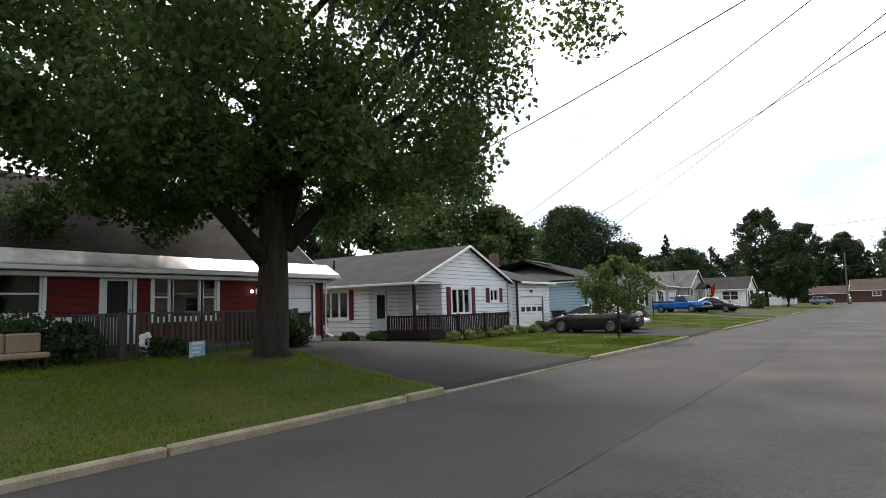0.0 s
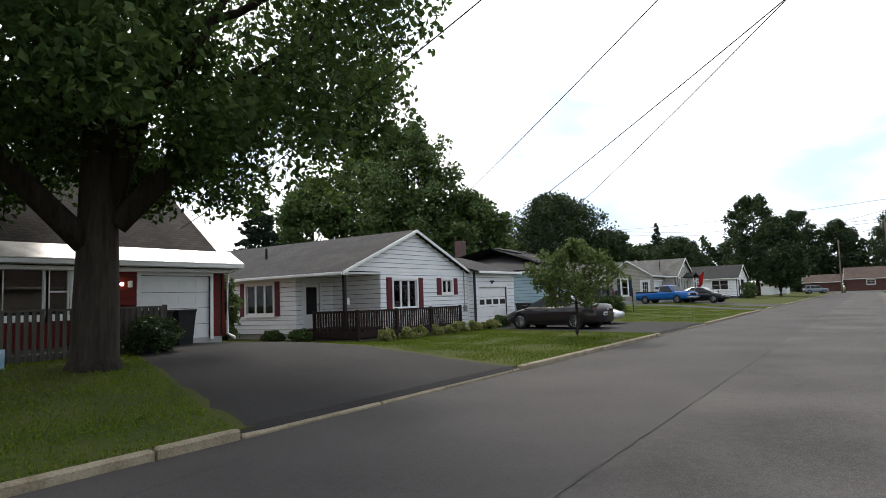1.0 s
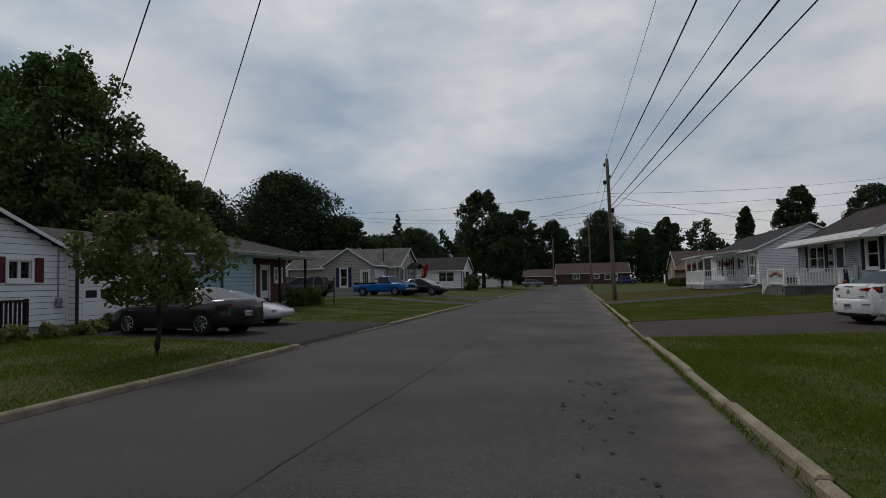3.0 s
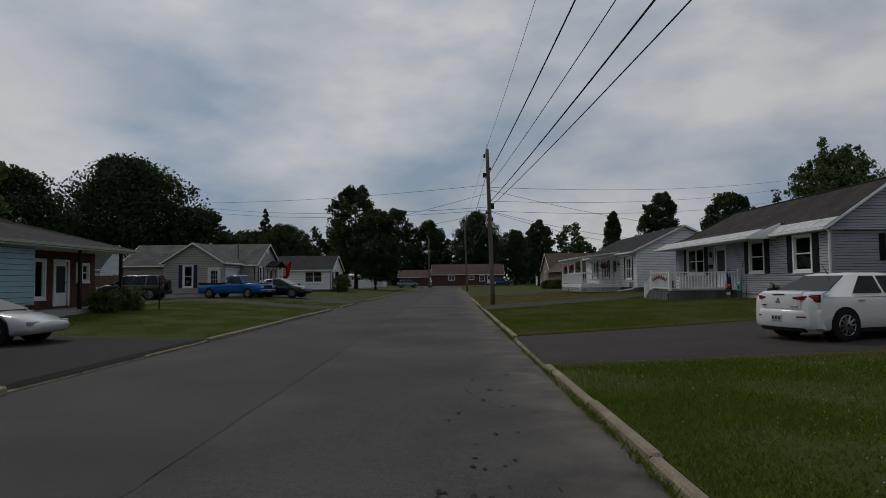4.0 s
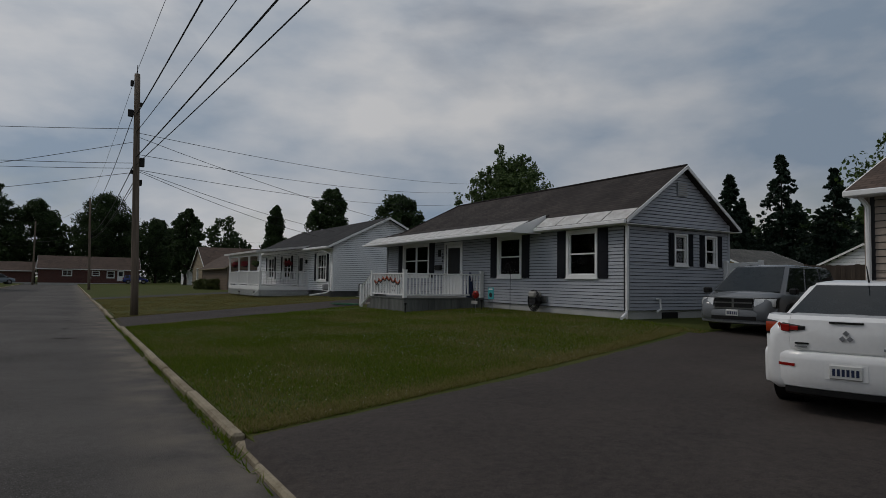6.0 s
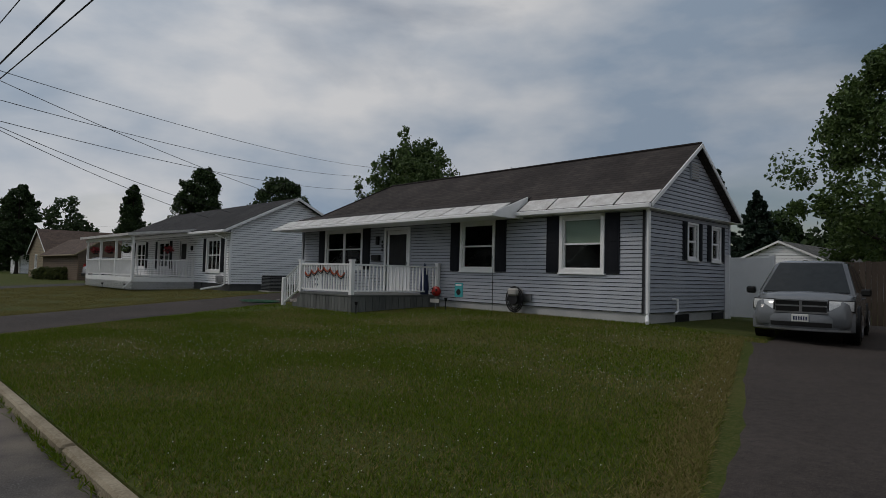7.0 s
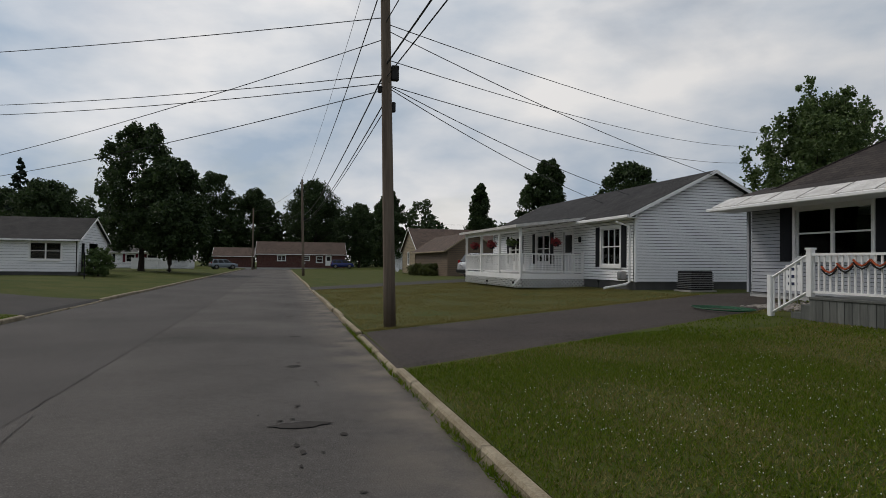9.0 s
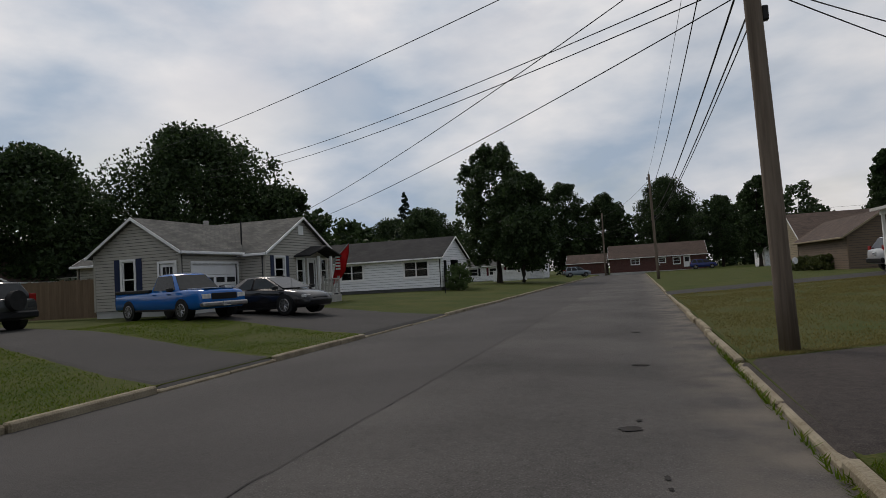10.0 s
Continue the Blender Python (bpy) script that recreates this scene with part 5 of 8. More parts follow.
# houses behind
simple_house("small yellow house behind the yards", 42.0, 50.5, 68.0, 75.0, 0.5, 0.7, 3.0, 4.4, "x", "siding_yellow", "roof_grey", {"s": [(2.0, 3.2, 1.6, 2.6)]}, [("s", 0, "window", {})])
simple_house("low grey-roofed house behind the fence", 41.0, 52.0, 56.5, 63.0, 0.5, 0.7, 2.6, 4.1, "x", "siding_white", "roof_grey", {}, [])
simple_house("white cottage with a steep grey roof behind the fence", -46.0, -38.0, 98.0, 105.0, 0.5, 0.7, 3.4, 6.0, "x", "siding_white", "roof_grey", {"s": [(2, 3, 3.0, 3.3)]}, [])
simple_house("red-brown house with a low roof beyond the fence", -56.0, -46.0, 94.0, 102.0, 0.5, 0.7, 3.0, 4.8, "y", "siding_brown", "roof_brown", {}, [])

# ---------------------------------------------------------------- trees


def leaves(name, clumps, per, size, mat, parent, rng, flat=0.75):
    """Leaf cards in clumps: each clump (x, y, z, r) gets `per` leaves of a folded two-quad shape."""
    C = np.array(clumps)
    n = len(C) * per
    idx = np.repeat(np.arange(len(C)), per)
    d = rng.normal(size=(n, 3))
    d /= np.linalg.norm(d, axis=1)[:, None]
    rad = rng.random(n) ** 0.45
    pos = C[idx, :3] + d * (C[idx, 3] * rad)[:, None] * np.array([1, 1, flat])
    a = rng.normal(size=(n, 3))
    a /= np.linalg.norm(a, axis=1)[:, None]
    b = rng.normal(size=(n, 3))
    b -= a * (a * b).sum(1)[:, None]
    b /= np.linalg.norm(b, axis=1)[:, None]
    s = size * (0.6 + 0.8 * rng.random(n))[:, None]
    c = np.cross(a, b) * s * 0.18
    v = np.stack([pos - a * s * 0.6, pos + b * s * 0.42 + c, pos + a * s * 0.6, pos - b * s * 0.42 + c], 1).reshape(-1, 3)
    q = np.arange(n)[:, None] * 4
    f = np.concatenate([q + [0, 1, 2], q + [0, 2, 3]])
    me = bpy.data.meshes.new(name)
    me.from_pydata(v.tolist(), [], f.tolist())
    me.materials.append(M[mat])
    ob = new(name, me)
    ob.parent = parent
    return ob


def tree(x, y, h, spread, trunk_r, mat, label, seed, per=70, size=0.4, crown_base=0.3, clumps=60, clump_r=None, squash=1.0, lean=0.0, category="tree", limbs=9, shape="round", boughs=None, forks=()):
    rng = np.random.default_rng(seed)
    z0 = ground_z(x, y)
    T = thing("tree", (x, y, z0 - 0.05), 0, label, category)
    bm = bmesh.new()
    cb = crown_base * h
    tube(bm, [(0, 0, -0.1), (0.0, 0, 0.25), (0.05, 0.02, cb * 0.6), (0.12 * lean, 0.05, cb), (lean, 0.1, h * 0.6), (lean * 1.2, 0, h * 0.88)], [trunk_r * 1.5, trunk_r * 1.1, trunk_r * 0.95, trunk_r * 0.85, trunk_r * 0.4, trunk_r * 0.08], 12)
    cl = []
    for i in range(limbs):
        ang = i * 2.4 + rng.random() * 0.6
        t = 0.15 + 0.75 * i / limbs
        zb = cb * 0.9 + (h * 0.75 - cb) * t * 0.8
        reach = spread * (0.95 - 0.45 * t) * (0.75 + 0.3 * rng.random())
        tip = (math.cos(ang) * reach, math.sin(ang) * reach, zb + reach * (0.35 + 0.4 * rng.random()))
        mid = (tip[0] * 0.5, tip[1] * 0.5, zb + (tip[2] - zb) * 0.35)
        tube(bm, [(lean * t, 0, zb), mid, tip], [trunk_r * 0.42 * (1 - 0.5 * t), trunk_r * 0.22, trunk_r * 0.05], 6)
    for a, b, c in forks:
        tube(bm, [a, b, c], [trunk_r * 0.62, trunk_r * 0.44, trunk_r * 0.16], 9)
    part("trunk", bm, "bark", T, smooth=True)
    cr = clump_r or spread * 0.28
    for i in range(clumps):
        u = rng.random()
        zz = cb + (h - cb) * (0.04 + 0.94 * u)
        k = (zz - cb) / (h - cb)
        if shape == "round":
            w = math.sin(math.pi * min(0.97, 0.12 + 0.86 * k)) ** 0.6
        elif shape == "cone":
            w = (1 - k) ** 0.75 + 0.06
        elif shape == "flame":
            w = (1 - k) ** 0.55 * min(1.0, 0.45 + 2.2 * k)
        elif shape == "oval":
            w = math.sin(math.pi * min(0.96, 0.2 + 0.78 * k)) ** 0.5
        else:
            w = 0.55 + 0.45 * math.sin(math.pi * k)
        ang = rng.random() * math.tau
        lobe = 1 + 0.10 * math.sin(3 * ang + seed) + 0.08 * math.sin(5 * ang - 4.0 * k + 2 * seed) + 0.06 * math.sin(9 * k + ang + seed)
        rr = spread * w * lobe * (0.35 + 0.65 * math.sqrt(rng.random())) * (0.85 + 0.3 * rng.random())
        r = cr * (0.6 + 0.7 * rng.random()) * (0.5 + 0.5 * w)
        cl.append((lean * k + math.cos(ang) * max(0, rr - r * 0.6), math.sin(ang) * max(0, rr - r * 0.6), min(zz, h - r * 0.4), r))
    if boughs:
        (bx, by, bz), (ra, rb, rc), count, br = boughs
        for i in range(count):
            cl.append((bx + ra * rng.uniform(-1, 1), by + rb * rng.uniform(-1, 1), bz + rc * rng.uniform(-1, 1), br * rng.uniform(0.6, 1.2)))
    leaves("crown", cl, per, size, mat, T, rng, flat=squash)
    return T


def conifer(x, y, h, spread, seed, label="dark green conifer behind the houses", mat="needle", n=38, size=0.28):
    rng = np.random.default_rng(seed)
    z0 = ground_z(x, y)
    T = thing("conifer", (x, y, z0 - 0.05), 0, label, "tree")
    part("trunk", tubes(([(0, 0, 0), (0, 0, h * 0.95)], [h * 0.016, 0.02]), sides=8), "bark", T)
    cl = []
    for i in range(n):
        k = i / n
        zz = h * (0.10 + 0.89 * k)
        w = (spread * (1 - k) ** 0.85 + 0.12) * (0.82 + 0.3 * rng.random())
        arms = max(4, int(13 * (1 - k)))
        for j in range(arms):
            a = rng.random() * math.tau
            for q in (0.35, 0.62, 0.85, 1.0):
                rr = w * q * (0.9 + 0.2 * rng.random())
                cl.append((math.cos(a) * rr, math.sin(a) * rr, zz - rr * 0.28 + 0.12 * rng.normal(), 0.15 * spread * (0.35 + 0.65 * (1 - k)) * (1.25 - 0.55 * q)))
    leaves("crown", cl, 14, size, mat, T, rng, flat=0.6)
    return T


# the big street maple
tree(-13.0, 23.2, 15.5, 8.6, 0.42, "leaf_maple", "large spreading maple with a furrowed dark trunk", 3, per=460, size=0.145, crown_base=0.25, clumps=235, clump_r=1.25, limbs=16, boughs=((-1.5, -3.2, 5.2), (6.0, 4.0, 1.3), 46, 1.0), forks=(((0.2, 0.3, 3.0), (1.2, 2.2, 5.4), (2.6, 4.6, 8.5)), ((0.0, -0.2, 2.6), (-0.6, -2.6, 5.2), (-0.9, -5.6, 7.2)), ((0.1, 0.2, 3.4), (0.8, 0.9, 6.5), (1.2, 1.4, 11.0))))
# small ornamental tree on the lawn
tree(-8.4, 37.3, 3.45, 1.7, 0.06, "leaf_small", "small round ornamental tree with a thin trunk", 8, per=70, size=0.115, crown_base=0.34, clumps=72, clump_r=0.36, limbs=12)

BACK = [
    # x, y, h, spread, mat, shape, seed
    (-34.5, 62, 17.4, 6.2, "leaf_mid", "oval", 11), (-40.0, 62.5, 17.0, 4.6, "leaf_mid", "oval", 36), (-29.0, 64, 10.6, 4.6, "leaf_mid", "round", 37), (-45, 60, 13.8, 4.6, "leaf_mid", "round", 12),
    (-41.5, 110, 17.2, 8.4, "leaf_dark", "round", 14), (-60, 92, 14.5, 7, "leaf_dark", "round", 16), (-48.5, 98, 14.0, 7.0, "leaf_dark", "round", 15), (-33, 112, 11, 5, "leaf_dark", "round", 32),
    (-15.0, 131, 16.6, 5.2, "leaf_dark", "oval", 17), (-11.3, 126.5, 12.3, 4.4, "leaf_dark", "oval", 18),
    (-36, 165, 13.5, 6.5, "leaf_dark", "round", 19), (-46, 175, 13, 7, "leaf_dark", "round", 20),
    (19.5, 166, 14.2, 3.4, "leaf_dark", "oval", 21), (8, 200, 20, 7, "leaf_dark", "round", 22), (17, 190, 14, 5, "leaf_dark", "round", 23), (-15, 208, 22, 6, "leaf_dark", "oval", 34), (-6, 208, 19, 6, "leaf_dark", "round", 35),
    (31.5, 149, 14.2, 3.6, "leaf_dark", "cone", 24), (33.2, 127, 14.5, 3.6, "leaf_dark", "oval", 25), (40, 119, 13, 5, "leaf_dark", "round", 26),
    (38, 53.5, 13.0, 4.2, "leaf_mid", "round", 28), (46, 44, 14, 6.0, "leaf_mid", "round", 29),
]
for x, y, h, s, mt, sh, sd in BACK:
    tree(x, y, h, s, max(0.12, h * 0.02), mt, "leafy green tree with a full crown", sd, per=190 if x > 30 and y < 60 else 105, size=0.19 if x > 30 and y < 60 else 0.31, crown_base=0.13, clumps=int(150 * max(1.0, (s / 5.0) ** 2)), clump_r=s * 0.22, shape=sh, limbs=7)


def plume_tree(x, y, h, spread, seed, label):
    """A loose young tree: many upright branches, each with its own narrow plume of leaves."""
    rng = np.random.default_rng(seed)
    T = thing("tree", (x, y, ground_z(x, y) - 0.05), 0, label, "tree")
    bm = bmesh.new()
    tube(bm, [(0, 0, -0.1), (0.05, 0, h * 0.25), (0.1, 0.05, h * 0.5)], [0.24, 0.19, 0.10], 10)
    cl = []
    for i in range(26):
        a = i * 2.4 + rng.random() * 0.7
        out = spread * (0.10 + 0.90 * ((i + 1) / 26)) * (0.75 + 0.35 * rng.random())
        top = h * (0.92 - 0.40 * (out / spread) ** 1.6) * (0.92 + 0.10 * rng.random())
        z0 = h * (0.14 + 0.2 * rng.random())
        foot, mid, tip = Vector((0.08, 0.03, z0)), Vector((math.cos(a) * out * 0.72, math.sin(a) * out * 0.72, z0 + (top - z0) * 0.42)), Vector((math.cos(a) * out, math.sin(a) * out, top))
        tube(bm, [foot, mid, tip], [0.065, 0.04, 0.01], 5)
        for j in range(34):
            t = 0.12 + 0.88 * j / 33
            p = foot.lerp(mid, t * 2) if t < 0.5 else mid.lerp(tip, t * 2 - 1)
            q = 0.62 * (1.15 - 0.65 * t) * (0.6 + 0.8 * rng.random())
            cl.append((p.x + rng.normal() * 0.5 * (1.2 - t), p.y + rng.normal() * 0.5 * (1.2 - t), p.z + rng.normal() * 0.35, q))
    for i in range(420):
        a, u, k = rng.random() * math.tau, math.sqrt(rng.random()), rng.random()
        rr = spread * 0.92 * u * math.sqrt(1.02 - k * k)
        cl.append((math.cos(a) * rr, math.sin(a) * rr, h * (0.25 + 0.58 * k), 0.62 * (0.6 + 0.7 * rng.random())))
    part("trunk", bm, "bark", T, smooth=True)
    leaves("crown", cl, 36, 0.2, "leaf_light", T, rng, flat=1.15)


plume_tree(36.2, 88, 14.8, 5.6, 27, "loose young tree with upright leafy branches")

for i, (x, y, h, s) in enumerate([(-42, 51, 11, 3.6), (-42, 172, 18.5, 3.6), (58, 80, 12.5, 3.4), (62, 77, 14.5, 3.6), (68, 75, 13.5, 3.6), (66, 84, 11, 3.4), (60, 68, 9.5, 3.4)]):
    conifer(x, y, h, s, 50 + i)


# far woods as one mass
def woods(name, rows, seed, label, mat="leaf_dark"):
    rng = np.random.default_rng(seed)
    cl = []
    for (xa, ya), (xb, yb), h in rows:
        n = int(math.hypot(xb - xa, yb - ya) / 1.5)
        for i in range(n):
            t = (i + rng.random()) / n
            hh = h * (0.7 + 0.45 * rng.random())
            cx, cy = xa + (xb - xa) * t + rng.normal() * 2, ya + (yb - ya) * t + rng.normal() * 3
            for k in range(9):
                z = hh * (0.1 + 0.85 * k / 8)
                cl.append((cx + rng.normal() * 1.2, cy + rng.normal() * 1.2, z, 2.3 * (1.1 - 0.5 * k / 8)))
    W = leaves(name, cl, 60, 0.75, mat, None, rng, 0.9)
    return tagged(W, label, "woods", kind="stuff")


woods("far_woods", [((-60, 205), (40, 210), 15), ((40, 205), (90, 150), 10), ((-130, 140), (-60, 200), 14), ((70, 130), (95, 60), 11), ((95, 60), (80, 10), 12), ((-95, 120), (-85, 20), 8), ((-55, 135), (-40, 150), 10), ((-72, 96), (-30, 120), 8)], 77, "dark line of distant woods behind the houses")

# ---------------------------------------------------------------- curbs, cracks, patches
DRIVES_R = [(41.7, 47.5), (62.6, 67.5), (88.0, 92.0)]
DRIVES_L = [(21.6, 28.9), (39.8, 47.6), (65.4, 68.7), (73.0, 80.6)]


def curb_line(name, x0, x1, drives, ya, yb, label, step=2.4):
    C = thing(name, label=label, category="curb", kind="structure")
    rng = random.Random(4 if x0 > 0 else 9)
    y = ya
    while y < yb:
        ln = step * rng.uniform(0.7, 1.2)
        e = min(y + ln, yb)
        for a, b in drives:
            if y < a < e:
                e = a
            if y < b < e:
                e = b
        mid = (y + e) / 2
        low = any(a - 0.05 < mid < b + 0.05 for a, b in drives)
        top = (0.035 if low else 0.098) + rng.uniform(-0.012, 0.012)
        sh = rng.uniform(-0.025, 0.025)
        bm = boxes((x0 + sh, x1 + sh, y + 0.012, e - 0.012, -0.2, top), bevel=0.025)
        part("curb_stone", bm, "curb", C)
        y = e
    return C


curb_line("curb_right", ROAD_R, ROAD_R + 0.13, DRIVES_R, 20.0, 168.0, "worn tan concrete curb along the lawn")
curb_line("curb_left", ROAD_L - 0.14, ROAD_L, DRIVES_L, 6.0, 168.0, "worn tan concrete curb along the lawn")


def crack(name, pts, w, seed, label="dark seam crack in the asphalt"):
    rng = random.Random(seed)
    bm = bmesh.new()
    prev = None
    (xa, ya), (xb, yb) = pts
    n = max(6, int(math.hypot(xb - xa, yb - ya) / 0.35))
    for i in range(n + 1):
        t = i / n
        x, y = xa + (xb - xa) * t + rng.gauss(0, 0.008), ya + (yb - ya) * t
        ww = w * rng.uniform(0.3, 1.3)
        z = 0.004 - 0.004 * abs(x + 2.08) + 0.004
        row = (bm.verts.new((x - ww, y, z)), bm.verts.new((x + ww, y, z)))
        if prev:
            bm.faces.new((prev[0], prev[1], row[1], row[0]))
        prev = row
    return tagged(part(name, bm, "crack"), label, "crack", kind="structure")


crack("road_seam", ((-2.05, 14.0), (-2.15, 72.0)), 0.007, 1)
crack("road_seam", ((-2.1, 72.0), (-2.0, 120.0)), 0.01, 2)
crack("road_crack", ((-4.8, 16.0), (-6.0, 25.0)), 0.005, 3)
crack("road_crack", ((-1.2, 53.0), (-2.0, 61.0)), 0.005, 4)
crack("road_crack", ((-4.9, 30.0), (-5.2, 38.0)), 0.004, 5)


def patch_blob(x, y, rx, ry, seed):
    rng = random.Random(seed)
    bm = bmesh.new()
    z = 0.006 - 0.004 * abs(x + 2.08) + 0.004
    c = bm.verts.new((x, y, z))
    ring = [bm.verts.new((x + math.cos(k * math.tau / 14) * rx * rng.uniform(0.7, 1.15), y + math.sin(k * math.tau / 14) * ry * rng.uniform(0.7, 1.15), z)) for k in range(14)]
    for k in range(14):
        bm.faces.new((c, ring[k], ring[(k + 1) % 14]))
    return tagged(part("tar_patch", bm, "patch"), "small dark tar patch on the worn asphalt", "patch", kind="structure")


for i, (x, y, a, b) in enumerate([(0.67, 60.1, 0.30, 0.13), (0.68, 63.7, 0.12, 0.1), (0.78, 67.6, 0.13, 0.1), (0.7, 72.5, 0.12, 0.12), (0.75, 78.0, 0.15, 0.12), (0.6, 84.0, 0.13, 0.2)]):
    patch_blob(x, y, a, b, 20 + i)
prng = random.Random(6)
for i in range(110):
    y = prng.choice((28.5, 33.0, 36.5, 41.0, 60.0)) + prng.gauss(0, 2.2)
    patch_blob(0.75 + prng.gauss(0, 0.22), y, prng.uniform(0.010, 0.038), prng.uniform(0.015, 0.07), 100 + i)

# ---------------------------------------------------------------- utility poles and wires


def sag_line(p, q, sag, n=18):
    p, q = Vector(p), Vector(q)
    return [p.lerp(q, i / n) - Vector((0, 0, sag * 4 * (i / n) * (1 - i / n))) for i in range(n + 1)]


def wire(p, q, sag=0.5, r=0.012):
    bm = bmesh.new()
    tube(bm, sag_line(p, q, sag), r, 5)
    return tagged(part("wire", bm, "wire"), "black overhead utility wire strung from the pole", "wire", group="overhead wires")


def utility_pole(x, y, h, r, lean=(0.0, 0.0), gear=True, label="weathered grey wooden utility pole at the kerb"):
    z = ground_z(x, y)
    P = thing("utility_pole", (x, y, z - 0.1), 0, label, "utility pole")
    bm = bmesh.new()
    pts = [(lean[0] * k / 8, lean[1] * k / 8, h * k / 8) for k in range(9)]
    tube(bm, pts, [r * (1.0 - 0.035 * k) for k in range(9)], 14)
    part("shaft", bm, "pole_wood", P, smooth=True)
    if gear:
        def on(zz, dx, dy, sx, sy, sz, name, mat):
            lx, ly = lean[0] * zz / h, lean[1] * zz / h
            part(name, boxes((lx + dx - sx, lx + dx + sx, ly + dy - sy, ly + dy + sy, zz - sz, zz + sz), bevel=0.02), mat, P)
        on(h - 0.4, -0.18, 0, 0.06, 0.05, 0.12, "insulator", "black")
        on(h - 1.6, -0.22, -0.04, 0.10, 0.06, 0.14, "cable_clamp", "black")
        on(h - 1.2, 0.14, 0, 0.05, 0.05, 0.08, "insulator", "black")
        on(6.1, 0.20, -0.03, 0.09, 0.07, 0.18, "splice_case", "black")
        on(5.7, -0.16, 0, 0.05, 0.05, 0.08, "insulator", "black")
        on(5.3, 0.16, 0.02, 0.05, 0.05, 0.12, "cable_clamp", "black")
        part("top_pin", tubes(([(lean[0], lean[1], h), (lean[0], lean[1], h + 0.35)], 0.02), sides=6), "black", P)
        part("knot_hole", tubes(([(r * 0.97, -0.04, 1.45), (r * 1.08, -0.06, 1.45)], 0.05), sides=8), "white_paint", P, "small pale round tag")
    return P


PX, PY = 2.95, 68.1
utility_pole(PX, PY, 9.6, 0.145, (-0.22, 0.1))
utility_pole(2.75, 121.0, 10.3, 0.15, (-0.25, 0))
utility_pole(-4.6, 172.0, 11.5, 0.17, (0.05, 0), gear=False, label="grey wooden utility pole at the junction")
utility_pole(36, 138, 8.5, 0.13, (0, 0), gear=False, label="grey wooden utility pole behind the house")
top = lambda z: (PX - 0.22 * z / 9.6, PY, z)
# along the street, towards the camera
for z, xe, ze, sg, rr in ((9.75, 3.1, 9.6, 0.35, 0.008), (8.0, 3.7, 8.4, 0.55, 0.02), (7.3, 4.6, 7.6, 0.5, 0.012), (6.3, 4.7, 6.6, 0.35, 0.02), (6.0, 5.2, 6.2, 0.35, 0.014)):
    wire(top(z), (xe, 14.0, ze), sg, rr)
# and away from it
for z, xe, ze, sg, rr in ((9.75, 2.5, 10.4, 0.5, 0.008), (8.4, 2.5, 8.6, 0.9, 0.016), (6.2, 2.55, 6.5, 0.8, 0.02), (5.5, 2.6, 5.9, 0.7, 0.016), (5.3, 2.6, 5.6, 0.6, 0.012)):
    wire(top(z), (xe, 121.0, ze), sg, rr)
for z in (9.8, 7.5, 6.9):
    wire((2.6, 121.0, z), (-4.6, 172, z + 0.8), 0.6, 0.015)
    wire((-4.6, 172, z), (-80, 176, z), 0.8, 0.015)
    wire((-4.6, 172, z), (70, 170, z), 0.8, 0.015)
# service drops to the houses
for p, q, sg in ((top(7.4), (-30, 87, 9.2), 0.5), (top(6.9), (-16.4, 87.2, 5.3), 0.3), (top(6.05), (-26, 92, 9.4), 0.6), (top(5.85), (-26, 92.5, 9.0), 0.6), (top(5.7), (-16.5, 87.8, 4.8), 0.3),
                 (top(7.25), (34, 90.5, 11.0), 0.5), (top(7.1), (16.9, 74.7, 5.2), 0.2), (top(6.4), (32, 90.5, 10.0), 0.5), (top(5.8), (31, 90, 8.7), 0.5), (top(5.8), (14.3, 76.5, 4.5), 0.2), (top(5.75), (13.5, 77.2, 4.2), 0.2),
                 ((3.6, 23.2, 8.4), (-16.9, 39.9, 4.5), 0.15), ((3.6, 24.4, 7.3), (-16.7, 44.0, 4.0), 0.15), ((3.6, 24.0, 7.9), (-18.5, 53.0, 4.2), 0.3), ((3.6, 22.5, 7.9), (-18.4, 28.6, 4.2), 0.4)):
    wire(p, q, sg, 0.011)

# ---------------------------------------------------------------- vehicles


def paint(name, c, metal=0.0, rough=0.16):
    return material(name, c, tuple(v * 0.93 for v in c), rough=rough, metal=metal, scale=1.0, grain=20, bump=0.0, coat=0.25, spec=0.3)


M["glass_dark"] = material("glass_dark", (0.012, 0.016, 0.018), (0.02, 0.024, 0.026), rough=0.04, bump=0, spec=0.22)
M["rubber"] = material("rubber", (0.015, 0.015, 0.015), (0.025, 0.025, 0.025), rough=0.85, bump=0.1)
M["alloy"] = material("alloy", (0.34, 0.34, 0.35), (0.25, 0.25, 0.26), rough=0.3, metal=0.9, bump=0)
M["tail_red"] = material("tail_red", (0.30, 0.015, 0.012), (0.20, 0.01, 0.01), rough=0.12, bump=0)
M["tail_amber"] = material("tail_amber", (0.36, 0.05, 0.015), (0.26, 0.03, 0.012), rough=0.12, bump=0)
M["lamp_clear"] = material("lamp_clear", (0.72, 0.73, 0.73), (0.42, 0.43, 0.43), rough=0.1, metal=0.2, bump=0)
M["plate"] = material("plate", (0.6, 0.6, 0.58), (0.55, 0.55, 0.53), rough=0.5, bump=0)
M["trim_black"] = material("trim_black", (0.01, 0.01, 0.01), (0.015, 0.015, 0.015), rough=0.4, bump=0)


